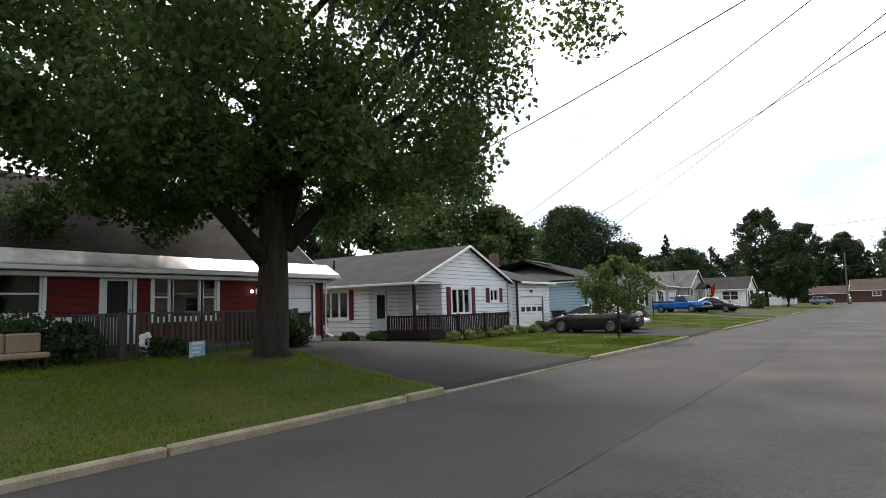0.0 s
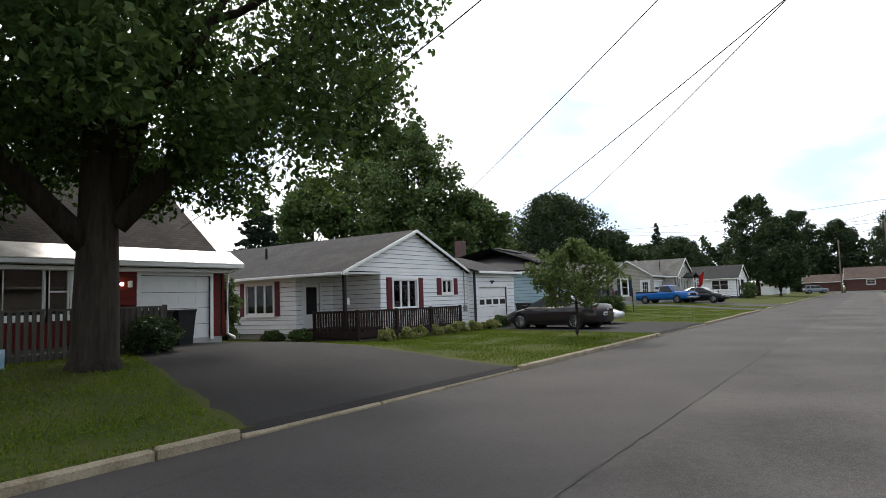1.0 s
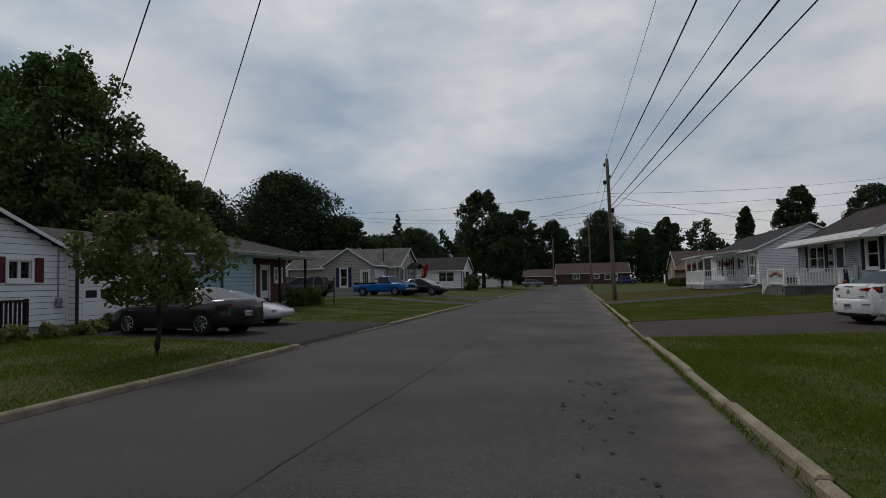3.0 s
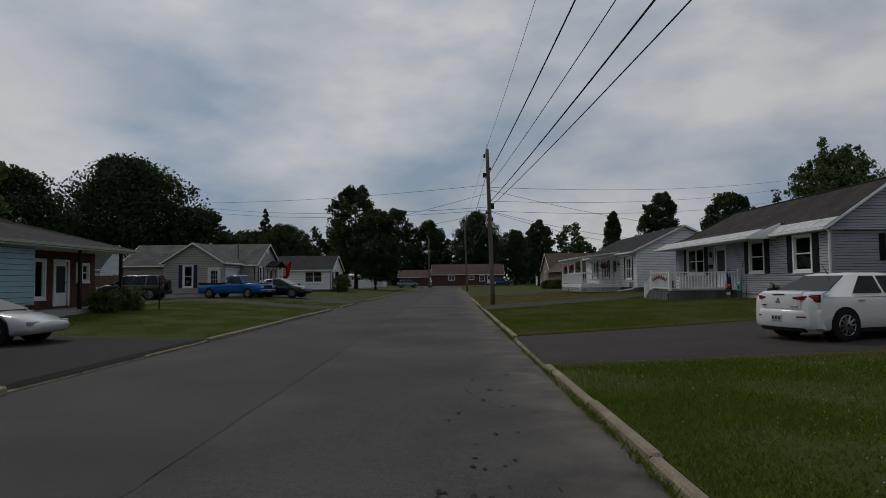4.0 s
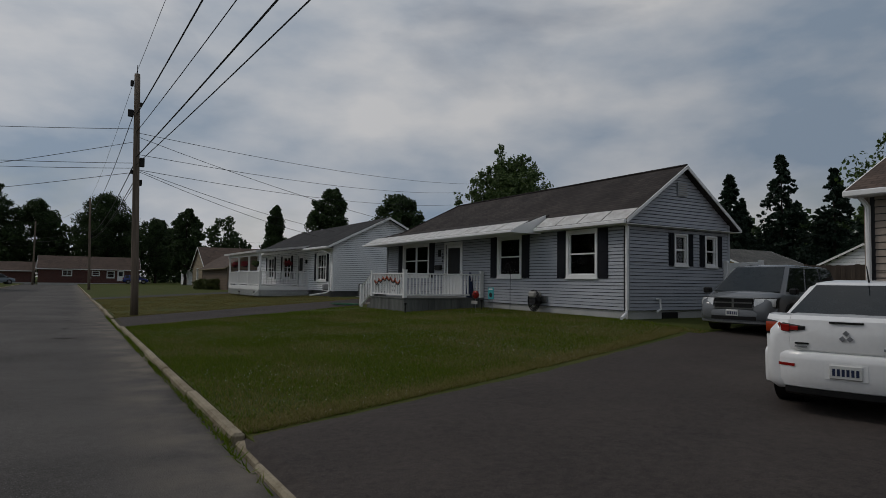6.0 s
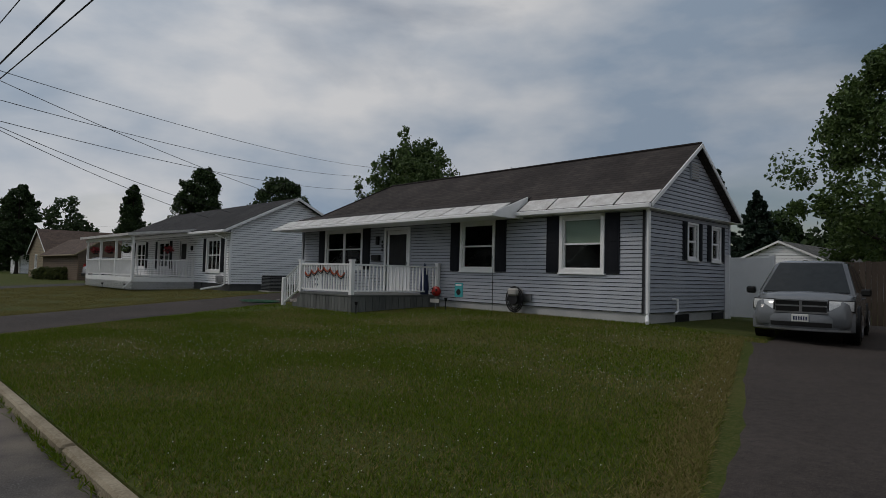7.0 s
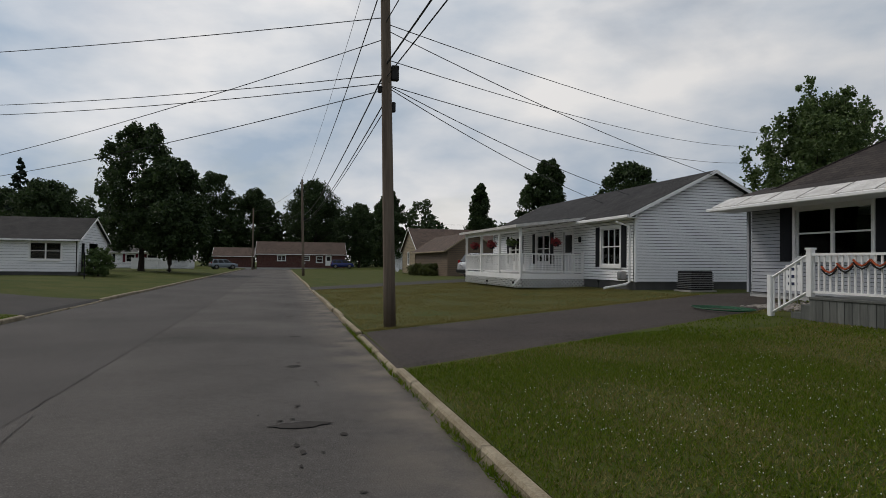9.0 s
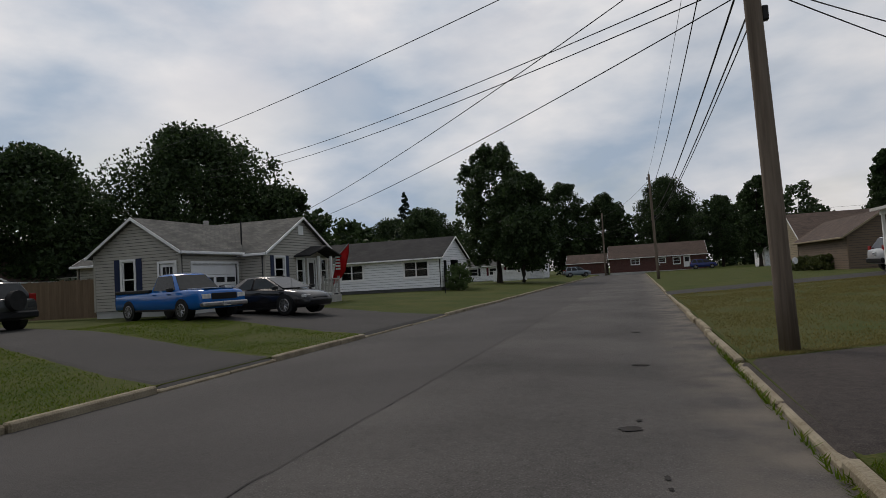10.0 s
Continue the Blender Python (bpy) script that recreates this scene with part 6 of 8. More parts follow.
def wheel(parent, x, y, r, w, side):
    """A wheel with tyre, rim and spokes; side: +1 left, -1 right."""
    W = part("tyre", tubes(([(x, y - w / 2, r), (x, y - w * 0.42, r), (x, y + w * 0.42, r), (x, y + w / 2, r)], [r * 0.9, r, r, r * 0.9]), sides=28), "rubber", parent, smooth=False)
    o = y + side * (w / 2)
    part("rim", tubes(([(x, o - side * 0.05, r), (x, o + side * 0.004, r)], [r * 0.68, r * 0.68]), sides=24), "trim_black", W)
    bm = bmesh.new()
    for k in range(10):
        a = k * math.tau / 10
        tube(bm, [(x + math.cos(a) * r * 0.12, o + side * 0.012, r + math.sin(a) * r * 0.12), (x + math.cos(a) * r * 0.66, o + side * 0.012, r + math.sin(a) * r * 0.66)], [r * 0.09, r * 0.06], 5)
    n = 24
    for k in range(n):
        a, b = k * math.tau / n, (k + 1) * math.tau / n
        tube(bm, [(x + math.cos(a) * r * 0.67, o + side * 0.01, r + math.sin(a) * r * 0.67), (x + math.cos(b) * r * 0.67, o + side * 0.01, r + math.sin(b) * r * 0.67)], r * 0.04, 4, cap=False)
    part("spokes", bm, "alloy", W)
    return W


def vehicle(name, label, at, rz, L, W, H, col, body, cabin, wheels, r=0.33, category="car", bed=None, glass_gap=0.055, tail="tail_red", splits=(0.5,), glass_from=0.0):
    """body: stations (x, z low, z belt, z top, half-width factor) from rear to front; cabin: (rear foot, rear top, front top, front foot, belt z)."""
    V = thing(name, (*at, ground_z(at[0], at[1]) + 0.02), rz, label, category)
    P = paint(name + "_paint", col) if not isinstance(col, bpy.types.Material) else col
    hw = W / 2
    bm = bmesh.new()
    rows = []
    for x, zl, zb, zt, k in body:
        h = hw * k
        sec = [(0, zl), (h * 0.86, zl), (h * 0.985, zl + 0.07), (h, zl + (zb - zl) * 0.45), (h * 0.985, zl + (zb - zl) * 0.75), (h * 0.95, zb), (h * 0.84, zb + (zt - zb) * 0.75), (h * 0.5, zt), (0, zt + 0.015)]
        pts = [(x, yy, zz) for yy, zz in sec] + [(x, -yy, zz) for yy, zz in sec[-2:0:-1]]
        rows.append([bm.verts.new(p) for p in pts])
    m = len(rows[0])
    for a, b in zip(rows, rows[1:]):
        for i in range(m):
            bm.faces.new((a[i], a[(i + 1) % m], b[(i + 1) % m], b[i]))
    bm.faces.new(rows[0])
    bm.faces.new(rows[-1][::-1])
    bmesh.ops.recalc_face_normals(bm, faces=bm.faces)
    bd = part("body", bm, P, V, smooth=True)
    # cabin with rounded roof
    r0, r1, f1, f0, zb = cabin
    wb, wt = hw * 0.93, hw * 0.70
    bm = bmesh.new()
    zr = H - 0.05
    lower = [(r0, -wb, zb - 0.04), (f0, -wb, zb - 0.04), (f0, wb, zb - 0.04), (r0, wb, zb - 0.04)]
    upper = [(r1, -wt, zr), (f1, -wt, zr), (f1, wt, zr), (r1, wt, zr)]
    v = [bm.verts.new(p) for p in lower + upper]
    fs = [bm.faces.new([v[i] for i in q]) for q in ((0, 1, 5, 4), (1, 2, 6, 5), (2, 3, 7, 6), (3, 0, 4, 7))]
    cx = (r1 + f1) / 2
    mid = [bm.verts.new((r1 + (f1 - r1) * t, yy, H)) for t, yy in ((0.15, -wt * 0.7), (0.85, -wt * 0.7), (0.85, wt * 0.7), (0.15, wt * 0.7))]
    for i in range(4):
        bm.faces.new((v[4 + i], v[4 + (i + 1) % 4], mid[(i + 1) % 4], mid[i]))
    bm.faces.new(mid)
    bmesh.ops.recalc_face_normals(bm, faces=bm.faces)
    bmesh.ops.bevel(bm, geom=[e for e in bm.edges if e.calc_face_angle(0) > 0.15], offset=0.04, segments=2, affect="EDGES")
    part("cabin", bm, P, V, smooth=True)

    def panel(nm, quad, mat="glass_dark", inset=0.08, off=0.012):
        q = [Vector(p) for p in quad]
        c = sum(q, Vector()) / 4
        n = (q[1] - q[0]).cross(q[3] - q[0]).normalized()
        if n.dot(c - Vector((cx, 0, zb))) < 0:
            n = -n
        b = bmesh.new()
        a = [p.lerp(c, inset) + n * off for p in q]
        hexa(b, [p - n * 0.02 for p in a] + a)
        bmesh.ops.recalc_face_normals(b, faces=b.faces)
        return part(nm, b, mat, V)

    zg = zb + 0.0
    panel("windscreen", [(f0, -wb, zg), (f0, wb, zg), (f1, wt, zr), (f1, -wt, zr)], inset=0.1)
    panel("rear_window", [(r0, -wb, zg), (r0, wb, zg), (r1, wt, zr), (r1, -wt, zr)], inset=0.12)
    cuts = [glass_from, *splits, 1.0]
    for s in (-1, 1):
        for a, b in zip(cuts, cuts[1:]):
            lo = lambda t: Vector((r0 + 0.12 + (f0 - r0 - 0.24) * t, s * wb, zg + 0.02))
            hi = lambda t: Vector((r1 + (f1 - r1) * t, s * wt, zr - 0.02))
            panel("side_window", [lo(a + 0.01), lo(b - 0.01), hi(b - 0.01), hi(a + 0.01)], inset=0.07, off=0.014)
    # arches and wheels
    for xw in wheels:
        for s in (-1, 1):
            part("wheel_arch", tubes(([(xw, s * (hw - 0.3), r + 0.02), (xw, s * (hw + 0.006), r + 0.02)], r * 1.17), sides=28), "trim_black", V)
            wheel(V, xw, s * (hw - 0.085), r, 0.2, s)
    for s in (-1, 1):
        part("mirror", boxes((f0 - 0.32, f0 - 0.12, min(s * (hw + 0.02), s * (hw + 0.2)), max(s * (hw + 0.02), s * (hw + 0.2)), zb - 0.02, zb + 0.13), bevel=0.03), "trim_black", V)
        for xx in ((r0 + f0) / 2 + 0.25, (r0 + f0) / 2 - 0.65):
            part("door_handle", boxes((xx, xx + 0.2, s * hw * 0.985 - 0.02, s * hw * 0.985 + 0.02, zb - 0.12, zb - 0.085), bevel=0.01), P, V)
        part("sill_trim", boxes((wheels[0] + r * 1.2, wheels[1] - r * 1.2, s * hw * 0.97 - 0.02, s * hw * 0.97 + 0.02, body[2][1], body[2][1] + 0.07)), "trim_black", V)
    return V


def decal(V, nm, x, y0, y1, z0, z1, mat, out, thick=0.02):
    a, b = (x - thick, x + out) if out > 0 else (x + out, x + thick)
    return part(nm, boxes((a, b, y0, y1, z0, z1), bevel=min(0.012, (z1 - z0) * 0.2)), mat, V)


def plate(V, x, z, s, mount=0.012):
    pl = decal(V, "number_plate", x, -0.155, 0.155, z - 0.078, z + 0.078, "plate", s * mount)
    xx = x + s * mount
    for k in range(6):
        y = -0.11 + k * 0.044
        b = boxes((min(xx, xx + s * 0.003), max(xx, xx + s * 0.003), y - 0.014, y + 0.014, z - 0.04, z + 0.035))
        part("plate_bar", b, "shutter_blue", pl)
    return pl


# white saloon, tail to the street
def strip(V, nm, ys, xf, prof, mat, thick=0.05, label=""):
    """A curved plate across the car: its plan line xf(y), its section prof(y) of (offset, z)."""
    bm = bmesh.new()
    front, back = [], []
    for y in ys:
        front.append([bm.verts.new((xf(y) + dx, y, z)) for dx, z in prof(y)])
        back.append([bm.verts.new((xf(y) + dx + thick, y, z)) for dx, z in prof(y)])
    k = len(front[0])
    for i in range(len(ys) - 1):
        for j in range(k - 1):
            bm.faces.new((front[i][j], front[i + 1][j], front[i + 1][j + 1], front[i][j + 1]))
            bm.faces.new((back[i][j], back[i][j + 1], back[i + 1][j + 1], back[i + 1][j]))
        for j in (0, k - 1):
            bm.faces.new((front[i][j], back[i][j], back[i + 1][j], front[i + 1][j]))
    for i in (0, len(ys) - 1):
        for j in range(k - 1):
            bm.faces.new((front[i][j], front[i][j + 1], back[i][j + 1], back[i][j]))
    bmesh.ops.recalc_face_normals(bm, faces=bm.faces)
    ob = part(nm, bm, mat, V, label, smooth=True)
    ob.data.set_sharp_from_angle(angle=0.6)
    return ob


def span(a, b, n):
    return [a + (b - a) * i / n for i in range(n + 1)]


def saloon():
    body = [(-2.22, 0.30, 0.80, 0.90, 0.84), (-2.18, 0.24, 0.90, 1.04, 0.93), (-1.9, 0.2, 0.93, 1.08, 0.98), (-1.0, 0.18, 0.92, 1.02, 1.0), (0.6, 0.18, 0.90, 0.98, 1.0), (1.3, 0.2, 0.84, 0.95, 0.99), (1.9, 0.22, 0.74, 0.84, 0.95), (2.2, 0.25, 0.62, 0.72, 0.84), (2.28, 0.32, 0.52, 0.58, 0.72)]
    V = vehicle("saloon_car", "clean white saloon car parked tail to the street", (10.1, 45.4), 16, 4.57, 1.76, 1.49, (0.84, 0.84, 0.835), body, (-1.78, -0.95, 0.35, 1.15, 0.99), (-1.33, 1.3), splits=(0.55,), glass_from=0.2)
    P = V.children[0].data.materials[0]
    tail = lambda y: -2.29 + 0.34 * abs(y / 0.9) ** 3.5
    strip(V, "boot_lid", span(-0.56, 0.56, 14), tail, lambda y: [(0.05, 0.66), (0.0, 0.70), (-0.012, 0.80), (0.0, 0.93), (0.02, 1.03), (0.07, 1.075), (0.3, 1.092)], P)
    for s in (-1, 1):
        strip(V, "rear_quarter", [s * y for y in span(0.572, 0.87, 8)], tail, lambda y: [(0.04, 0.64), (0.0, 0.70), (-0.006, 0.80), (0.01, 0.93), (0.03, 1.02), (0.09, 1.065), (0.3, 1.08)], P)
        hgt = lambda y: (abs(y) - 0.40) / 0.46
        tl = strip(V, "tail_light", [s * y for y in span(0.40, 0.865, 10)], lambda y: tail(y) - 0.012 - 0.035 * abs(y / 0.87) ** 4, lambda y: [(0.02, 0.915 - 0.075 * hgt(y)), (0.0, 0.92 - 0.06 * hgt(y)), (0.0, 0.945 + 0.045 * hgt(y)), (0.02, 0.955 + 0.055 * hgt(y))], "trim_black")
        strip(tl, "lens", [s * y for y in span(0.668, 0.862, 7)], lambda y: tail(y) - 0.022 - 0.035 * abs(y / 0.87) ** 4, lambda y: [(0.01, 0.868), (0.0, 0.88), (0.0, 0.97), (0.01, 0.985)], "tail_amber", 0.02)
        strip(tl, "lens", [s * y for y in span(0.565, 0.66, 5)], lambda y: tail(y) - 0.032, lambda y: [(0.01, 0.885), (0.0, 0.893), (0.0, 0.962), (0.01, 0.97)], "tail_red", 0.02)
        strip(tl, "lens", [s * y for y in span(0.47, 0.56, 5)], lambda y: tail(y) - 0.026, lambda y: [(0.01, 0.903), (0.0, 0.91), (0.0, 0.948), (0.01, 0.955)], "tail_red", 0.02)
        strip(V, "reflector", [s * y for y in span(0.50, 0.72, 4)], lambda y: tail(y) - 0.062, lambda y: [(0.0, 0.505), (0.0, 0.535)], "tail_red", 0.03)
    strip(V, "bumper", span(-0.88, 0.88, 22), lambda y: tail(y) - 0.05, lambda y: [(0.10, 0.25), (0.03, 0.28), (0.0, 0.36), (-0.002, 0.46), (-0.006, 0.58), (0.0, 0.63), (0.03, 0.665), (0.09, 0.68)], P, 0.1)
    strip(V, "rear_valance", span(-0.62, 0.62, 10), lambda y: tail(y) - 0.02, lambda y: [(0.06, 0.18), (0.0, 0.21), (0.0, 0.27)], "trim_black", 0.08)
    decal(V, "boot_slot", -2.285, -0.16, 0.16, 1.0, 1.02, "trim_black", -0.012)
    strip(V, "plate_recess", span(-0.2, 0.2, 4), lambda y: -2.348, lambda y: [(0.0, 0.40), (0.0, 0.575)], "white_paint", 0.02)
    plate(V, -2.345, 0.485, -1, 0.02)
    bm = bmesh.new()
    for ang in (90, 210, 330):
        c, s = math.cos(radians(ang)) * 0.04, math.sin(radians(ang)) * 0.04
        tube(bm, [(-2.295, c, 0.86 + s), (-2.312, c, 0.86 + s)], 0.032, 4)
    part("badge", bm, "steel", V, "small chrome badge")
    decal(V, "lettering_bar", -2.27, 0.36, 0.50, 0.755, 0.775, "trim_black", -0.024)
    decal(V, "lettering_bar", -2.27, 0.38, 0.50, 0.725, 0.738, "steel", -0.024)
    decal(V, "lettering_bar", -2.27, -0.50, -0.33, 0.735, 0.76, "steel", -0.024)
    part("aerial", tubes(([(-0.85, 0, 1.46), (-1.0, 0, 1.66)], [0.012, 0.005]), sides=6), "trim_black", V)


saloon()


# grey minivan, nose to the street
def minivan():
    body = [(-2.5, 0.34, 0.95, 1.02, 0.93), (-2.4, 0.26, 1.0, 1.07, 0.97), (-1.0, 0.22, 1.0, 1.06, 1.0), (0.8, 0.22, 0.98, 1.05, 1.0), (1.5, 0.24, 0.96, 1.06, 0.99), (2.1, 0.26, 0.88, 1.0, 0.95), (2.42, 0.28, 0.78, 0.86, 0.89), (2.55, 0.34, 0.62, 0.70, 0.80)]
    V = vehicle("minivan", "grey minivan with a cross-bar grille on the driveway", (17.42, 51.25), 190, 5.15, 1.95, 1.75, (0.15, 0.16, 0.17), body, (-2.42, -2.2, 0.85, 1.85, 0.99), (-1.6, 1.48), r=0.34, category="minivan", splits=(0.33, 0.66))
    g = decal(V, "grille", 2.5, -0.46, 0.46, 0.62, 0.86, "trim_black", 0.06)
    part("grille_bar", boxes((2.54, 2.575, -0.46, 0.46, 0.735, 0.765), (2.54, 2.585, -0.48, 0.48, 0.60, 0.63), (2.54, 2.58, -0.48, 0.48, 0.85, 0.875)), "alloy", g)
    part("grille_bar", boxes((2.54, 2.575, -0.025, 0.025, 0.62, 0.86)), "alloy", g)
    for s in (-1, 1):
        y0, y1 = sorted((s * 0.46, s * 0.84))
        hl = strip(V, "headlight", [s * y for y in span(0.47, 0.93, 8)], lambda y: 2.60 - 0.34 * abs(y / 0.96) ** 3, lambda y: [(-0.02, 0.64), (0.0, 0.66), (-0.02, 0.80), (-0.10, 0.88)], "trim_black", -0.14)
        strip(hl, "lens", [s * y for y in span(0.50, 0.91, 8)], lambda y: 2.612 - 0.34 * abs(y / 0.96) ** 3, lambda y: [(-0.01, 0.665), (0.0, 0.68), (-0.02, 0.79), (-0.08, 0.86)], "lamp_clear", -0.03)
    P = V.children[0].data.materials[0]
    nose = lambda y: 2.62 - 0.34 * abs(y / 0.96) ** 3
    strip(V, "bumper", span(-0.93, 0.93, 18), nose, lambda y: [(-0.1, 0.22), (-0.03, 0.25), (0.0, 0.34), (0.0, 0.5), (-0.03, 0.58), (-0.09, 0.62)], P, -0.15)
    for s in (-1, 1):
        part("fog_lamp", tubes(([(2.44, s * 0.68, 0.44), (2.53, s * 0.68, 0.44)], 0.05), sides=10), "lamp_clear", V)
    strip(V, "air_intake", span(-0.55, 0.55, 10), nose, lambda y: [(0.008, 0.33), (0.008, 0.42)], "trim_black", -0.04)
    strip(V, "chrome_strip", span(-0.85, 0.85, 14), nose, lambda y: [(0.006, 0.25), (0.006, 0.285)], "alloy", -0.04)
    plate(V, 2.61, 0.50, 1, 0.03)


minivan()


def sedan(name, label, at, rz, col, L=4.85, W=1.84, H=1.45, low=False, splits=(0.5,)):
    k = L / 4.85
    d = -0.12 if low else 0.0
    body = [(-2.38 * k, 0.34, 0.82 + d, 0.90 + d, 0.84), (-2.3 * k, 0.26, 0.90 + d, 1.04 + d, 0.93), (-1.7 * k, 0.2, 0.92 + d, 1.06 + d, 0.99), (0.0, 0.18, 0.90 + d, 0.98 + d, 1.0), (1.2 * k, 0.2, 0.84 + d, 0.95 + d, 1.0), (1.9 * k, 0.22, 0.74 + d, 0.82 + d, 0.95), (2.3 * k, 0.26, 0.60 + d, 0.68 + d, 0.82), (2.42 * k, 0.34, 0.48, 0.54, 0.68)]
    V = vehicle(name, label, at, rz, L, W, H, col, body, (-1.9 * k, -0.9 * k, 0.25 * k, 1.3 * k, 0.95 + d), (-1.42 * k, 1.42 * k), r=0.34, splits=splits, glass_from=0.17)
    for s in (-1, 1):
        y0, y1 = sorted((s * 0.45, s * 0.80))
        decal(V, "tail_light", -2.3 * k, y0, y1, 0.80 + d, 0.93 + d, "tail_red", -0.05)
        decal(V, "headlight", 2.18 * k, y0, y1, 0.60 + d, 0.70 + d, "lamp_clear", 0.12)
    decal(V, "grille", 2.32 * k, -0.4, 0.4, 0.42, 0.6 + d, "trim_black", 0.09)
    plate(V, -2.38 * k, 0.62, -1, 0.05)
    return V


sedan("dark_sedan", "dark grey sedan parked before the white garage", (-11.7, 43.1), 172, (0.030, 0.025, 0.027))
sedan("sports_coupe", "low silver sports coupe beside the dark sedan", (-12.4, 46.6), 2, (0.62, 0.62, 0.62), L=4.9, W=1.88, H=1.28, low=True, splits=(0.35,))
sedan("black_sedan", "black sedan with bright wheels before the beige house", (-13.0, 79.2), -12, (0.012, 0.012, 0.014), L=4.85, W=1.84, H=1.47)


def suv(name, label, at, rz, col, spare=False):
    body = [(-2.2, 0.42, 0.98, 1.06, 0.93), (-2.1, 0.34, 1.02, 1.1, 0.97), (-0.8, 0.3, 1.02, 1.1, 1.0), (0.9, 0.3, 1.0, 1.08, 1.0), (1.6, 0.32, 0.95, 1.06, 0.97), (2.1, 0.36, 0.8, 0.92, 0.88), (2.25, 0.42, 0.62, 0.7, 0.76)]
    V = vehicle(name, label, at, rz, 4.5, 1.82, 1.70, col, body, (-2.12, -1.75, 0.45, 1.25, 1.03), (-1.33, 1.33), r=0.35, category="car", splits=(0.3, 0.64))
    for s in (-1, 1):
        y0, y1 = sorted((s * 0.62, s * 0.86))
        decal(V, "tail_light", -2.1, y0, y1, 0.95, 1.25, "tail_red", -0.06)
        decal(V, "headlight", 2.05, y0, y1, 0.75, 0.92, "lamp_clear", 0.1)
        part("roof_rail", tubes(([(-1.6, s * 0.6, 1.70), (0.4, s * 0.6, 1.72)], 0.02), sides=6), "trim_black", V)
    part("bumper", boxes((-2.3, -2.05, -0.85, 0.85, 0.4, 0.66), bevel=0.05), "trim_black", V)
    plate(V, -2.24, 0.86, -1, 0.03)
    if spare:
        part("spare_wheel", tubes(([(-2.42, 0.12, 1.02), (-2.22, 0.12, 1.02)], 0.34), sides=24), "rubber", V, "black-covered spare wheel")
    return V


suv("dark_suv", "dark green-grey off-roader with a rear spare wheel", (-21.5, 73.2), 186, (0.035, 0.038, 0.036), spare=True)
suv("silver_suv", "silver estate car beside the lattice porch", (14.2, 93.2), 5, (0.48, 0.49, 0.5))
suv("white_suv", "white off-roader beside the long white house", (-20.5, 117.5), 0, (0.7, 0.7, 0.7))
suv("blue_suv", "small dark blue car beyond the far lawn", (12.0, 176.0), 0, (0.02, 0.035, 0.16))
suv("grey_suv", "grey pick-up-like car by the corner house", (-9.0, 165.0), 20, (0.2, 0.24, 0.28))


def pickup():
    body = [(-2.7, 0.40, 0.96, 1.02, 0.96), (-2.62, 0.34, 0.99, 1.04, 0.99), (-0.2, 0.31, 0.99, 1.04, 1.0), (0.8, 0.31, 0.98, 1.04, 1.0), (1.6, 0.31, 0.98, 1.06, 1.0), (2.4, 0.33, 0.94, 1.03, 0.98), (2.62, 0.35, 0.86, 0.96, 0.95), (2.68, 0.40, 0.8, 0.88, 0.92)]
    V = vehicle("pickup_truck", "bright blue pickup truck with a faded bonnet", (-15.7, 77.0), -16, 5.4, 1.95, 1.66, (0.008, 0.11, 0.38), body, (-0.35, -0.2, 0.75, 1.35, 1.02), (-1.7, 1.6), r=0.33, category="pickup truck", splits=(), )
    part("bed_well", boxes((-2.6, -0.4, -0.78, 0.78, 1.03, 1.062)), "trim_black", V)
    for s in (-1, 1):
        y0, y1 = sorted((s * 0.80, s * 0.95))
        part("bed_side", boxes((-2.66, -0.38, y0, y1, 1.0, 1.12), bevel=0.02), V.children[0].data.materials[0], V)
        y0, y1 = sorted((s * 0.55, s * 0.88))
        decal(V, "headlight", 2.6, y0, y1, 0.70, 0.86, "lamp_clear", 0.1)
        decal(V, "tail_light", -2.66, y0, y1, 0.7, 0.95, "tail_red", -0.05)
    decal(V, "grille", 2.6, -0.52, 0.52, 0.66, 0.88, "trim_black", 0.11)
    part("bumper", boxes((2.55, 2.82, -0.93, 0.93, 0.42, 0.58), bevel=0.04), "alloy", V)
    part("bonnet_panel", boxes((1.5, 2.5, -0.65, 0.65, 1.05, 1.078), bevel=0.012), material("faded_paint", (0.45, 0.47, 0.5), (0.3, 0.33, 0.4), rough=0.6, bump=0.05), V, "sun-faded pale bonnet paint")
    part("tailgate", boxes((-2.74, -2.66, -0.85, 0.85, 0.6, 1.1), bevel=0.02), V.children[0].data.materials[0], V)
    plate(V, 2.83, 0.5, 1, 0.02)


pickup()

# ---------------------------------------------------------------- fences


def board_fence(name, p, q, z, h, mat, label, w=0.14, posts=2.4):
    Fn = thing(name, label=label, category="fence")
    f = Face(p, q)
    ln = (Vector(q) - Vector(p)).length
    n = int(ln / w)
    rng = random.Random(int(ln * 10))
    for i in range(n):
        a = i * ln / n
        hh = h + rng.uniform(-0.02, 0.02)
        part("board", f.blocks((a + 0.004, a + ln / n - 0.004, 0.0, 0.02, z, z + hh)), mat, Fn)
    for zz in (z + 0.3, z + h - 0.35):
        part("rail", f.blocks((0, ln, -0.05, -0.002, zz, zz + 0.09)), mat, Fn)
    k = int(ln / posts) + 1
    for i in range(k + 1):
        a = ln * i / k
        part("post", f.blocks((a - 0.05, a + 0.05, -0.15, -0.052, z, z + h + 0.05)), mat, Fn)
    return Fn


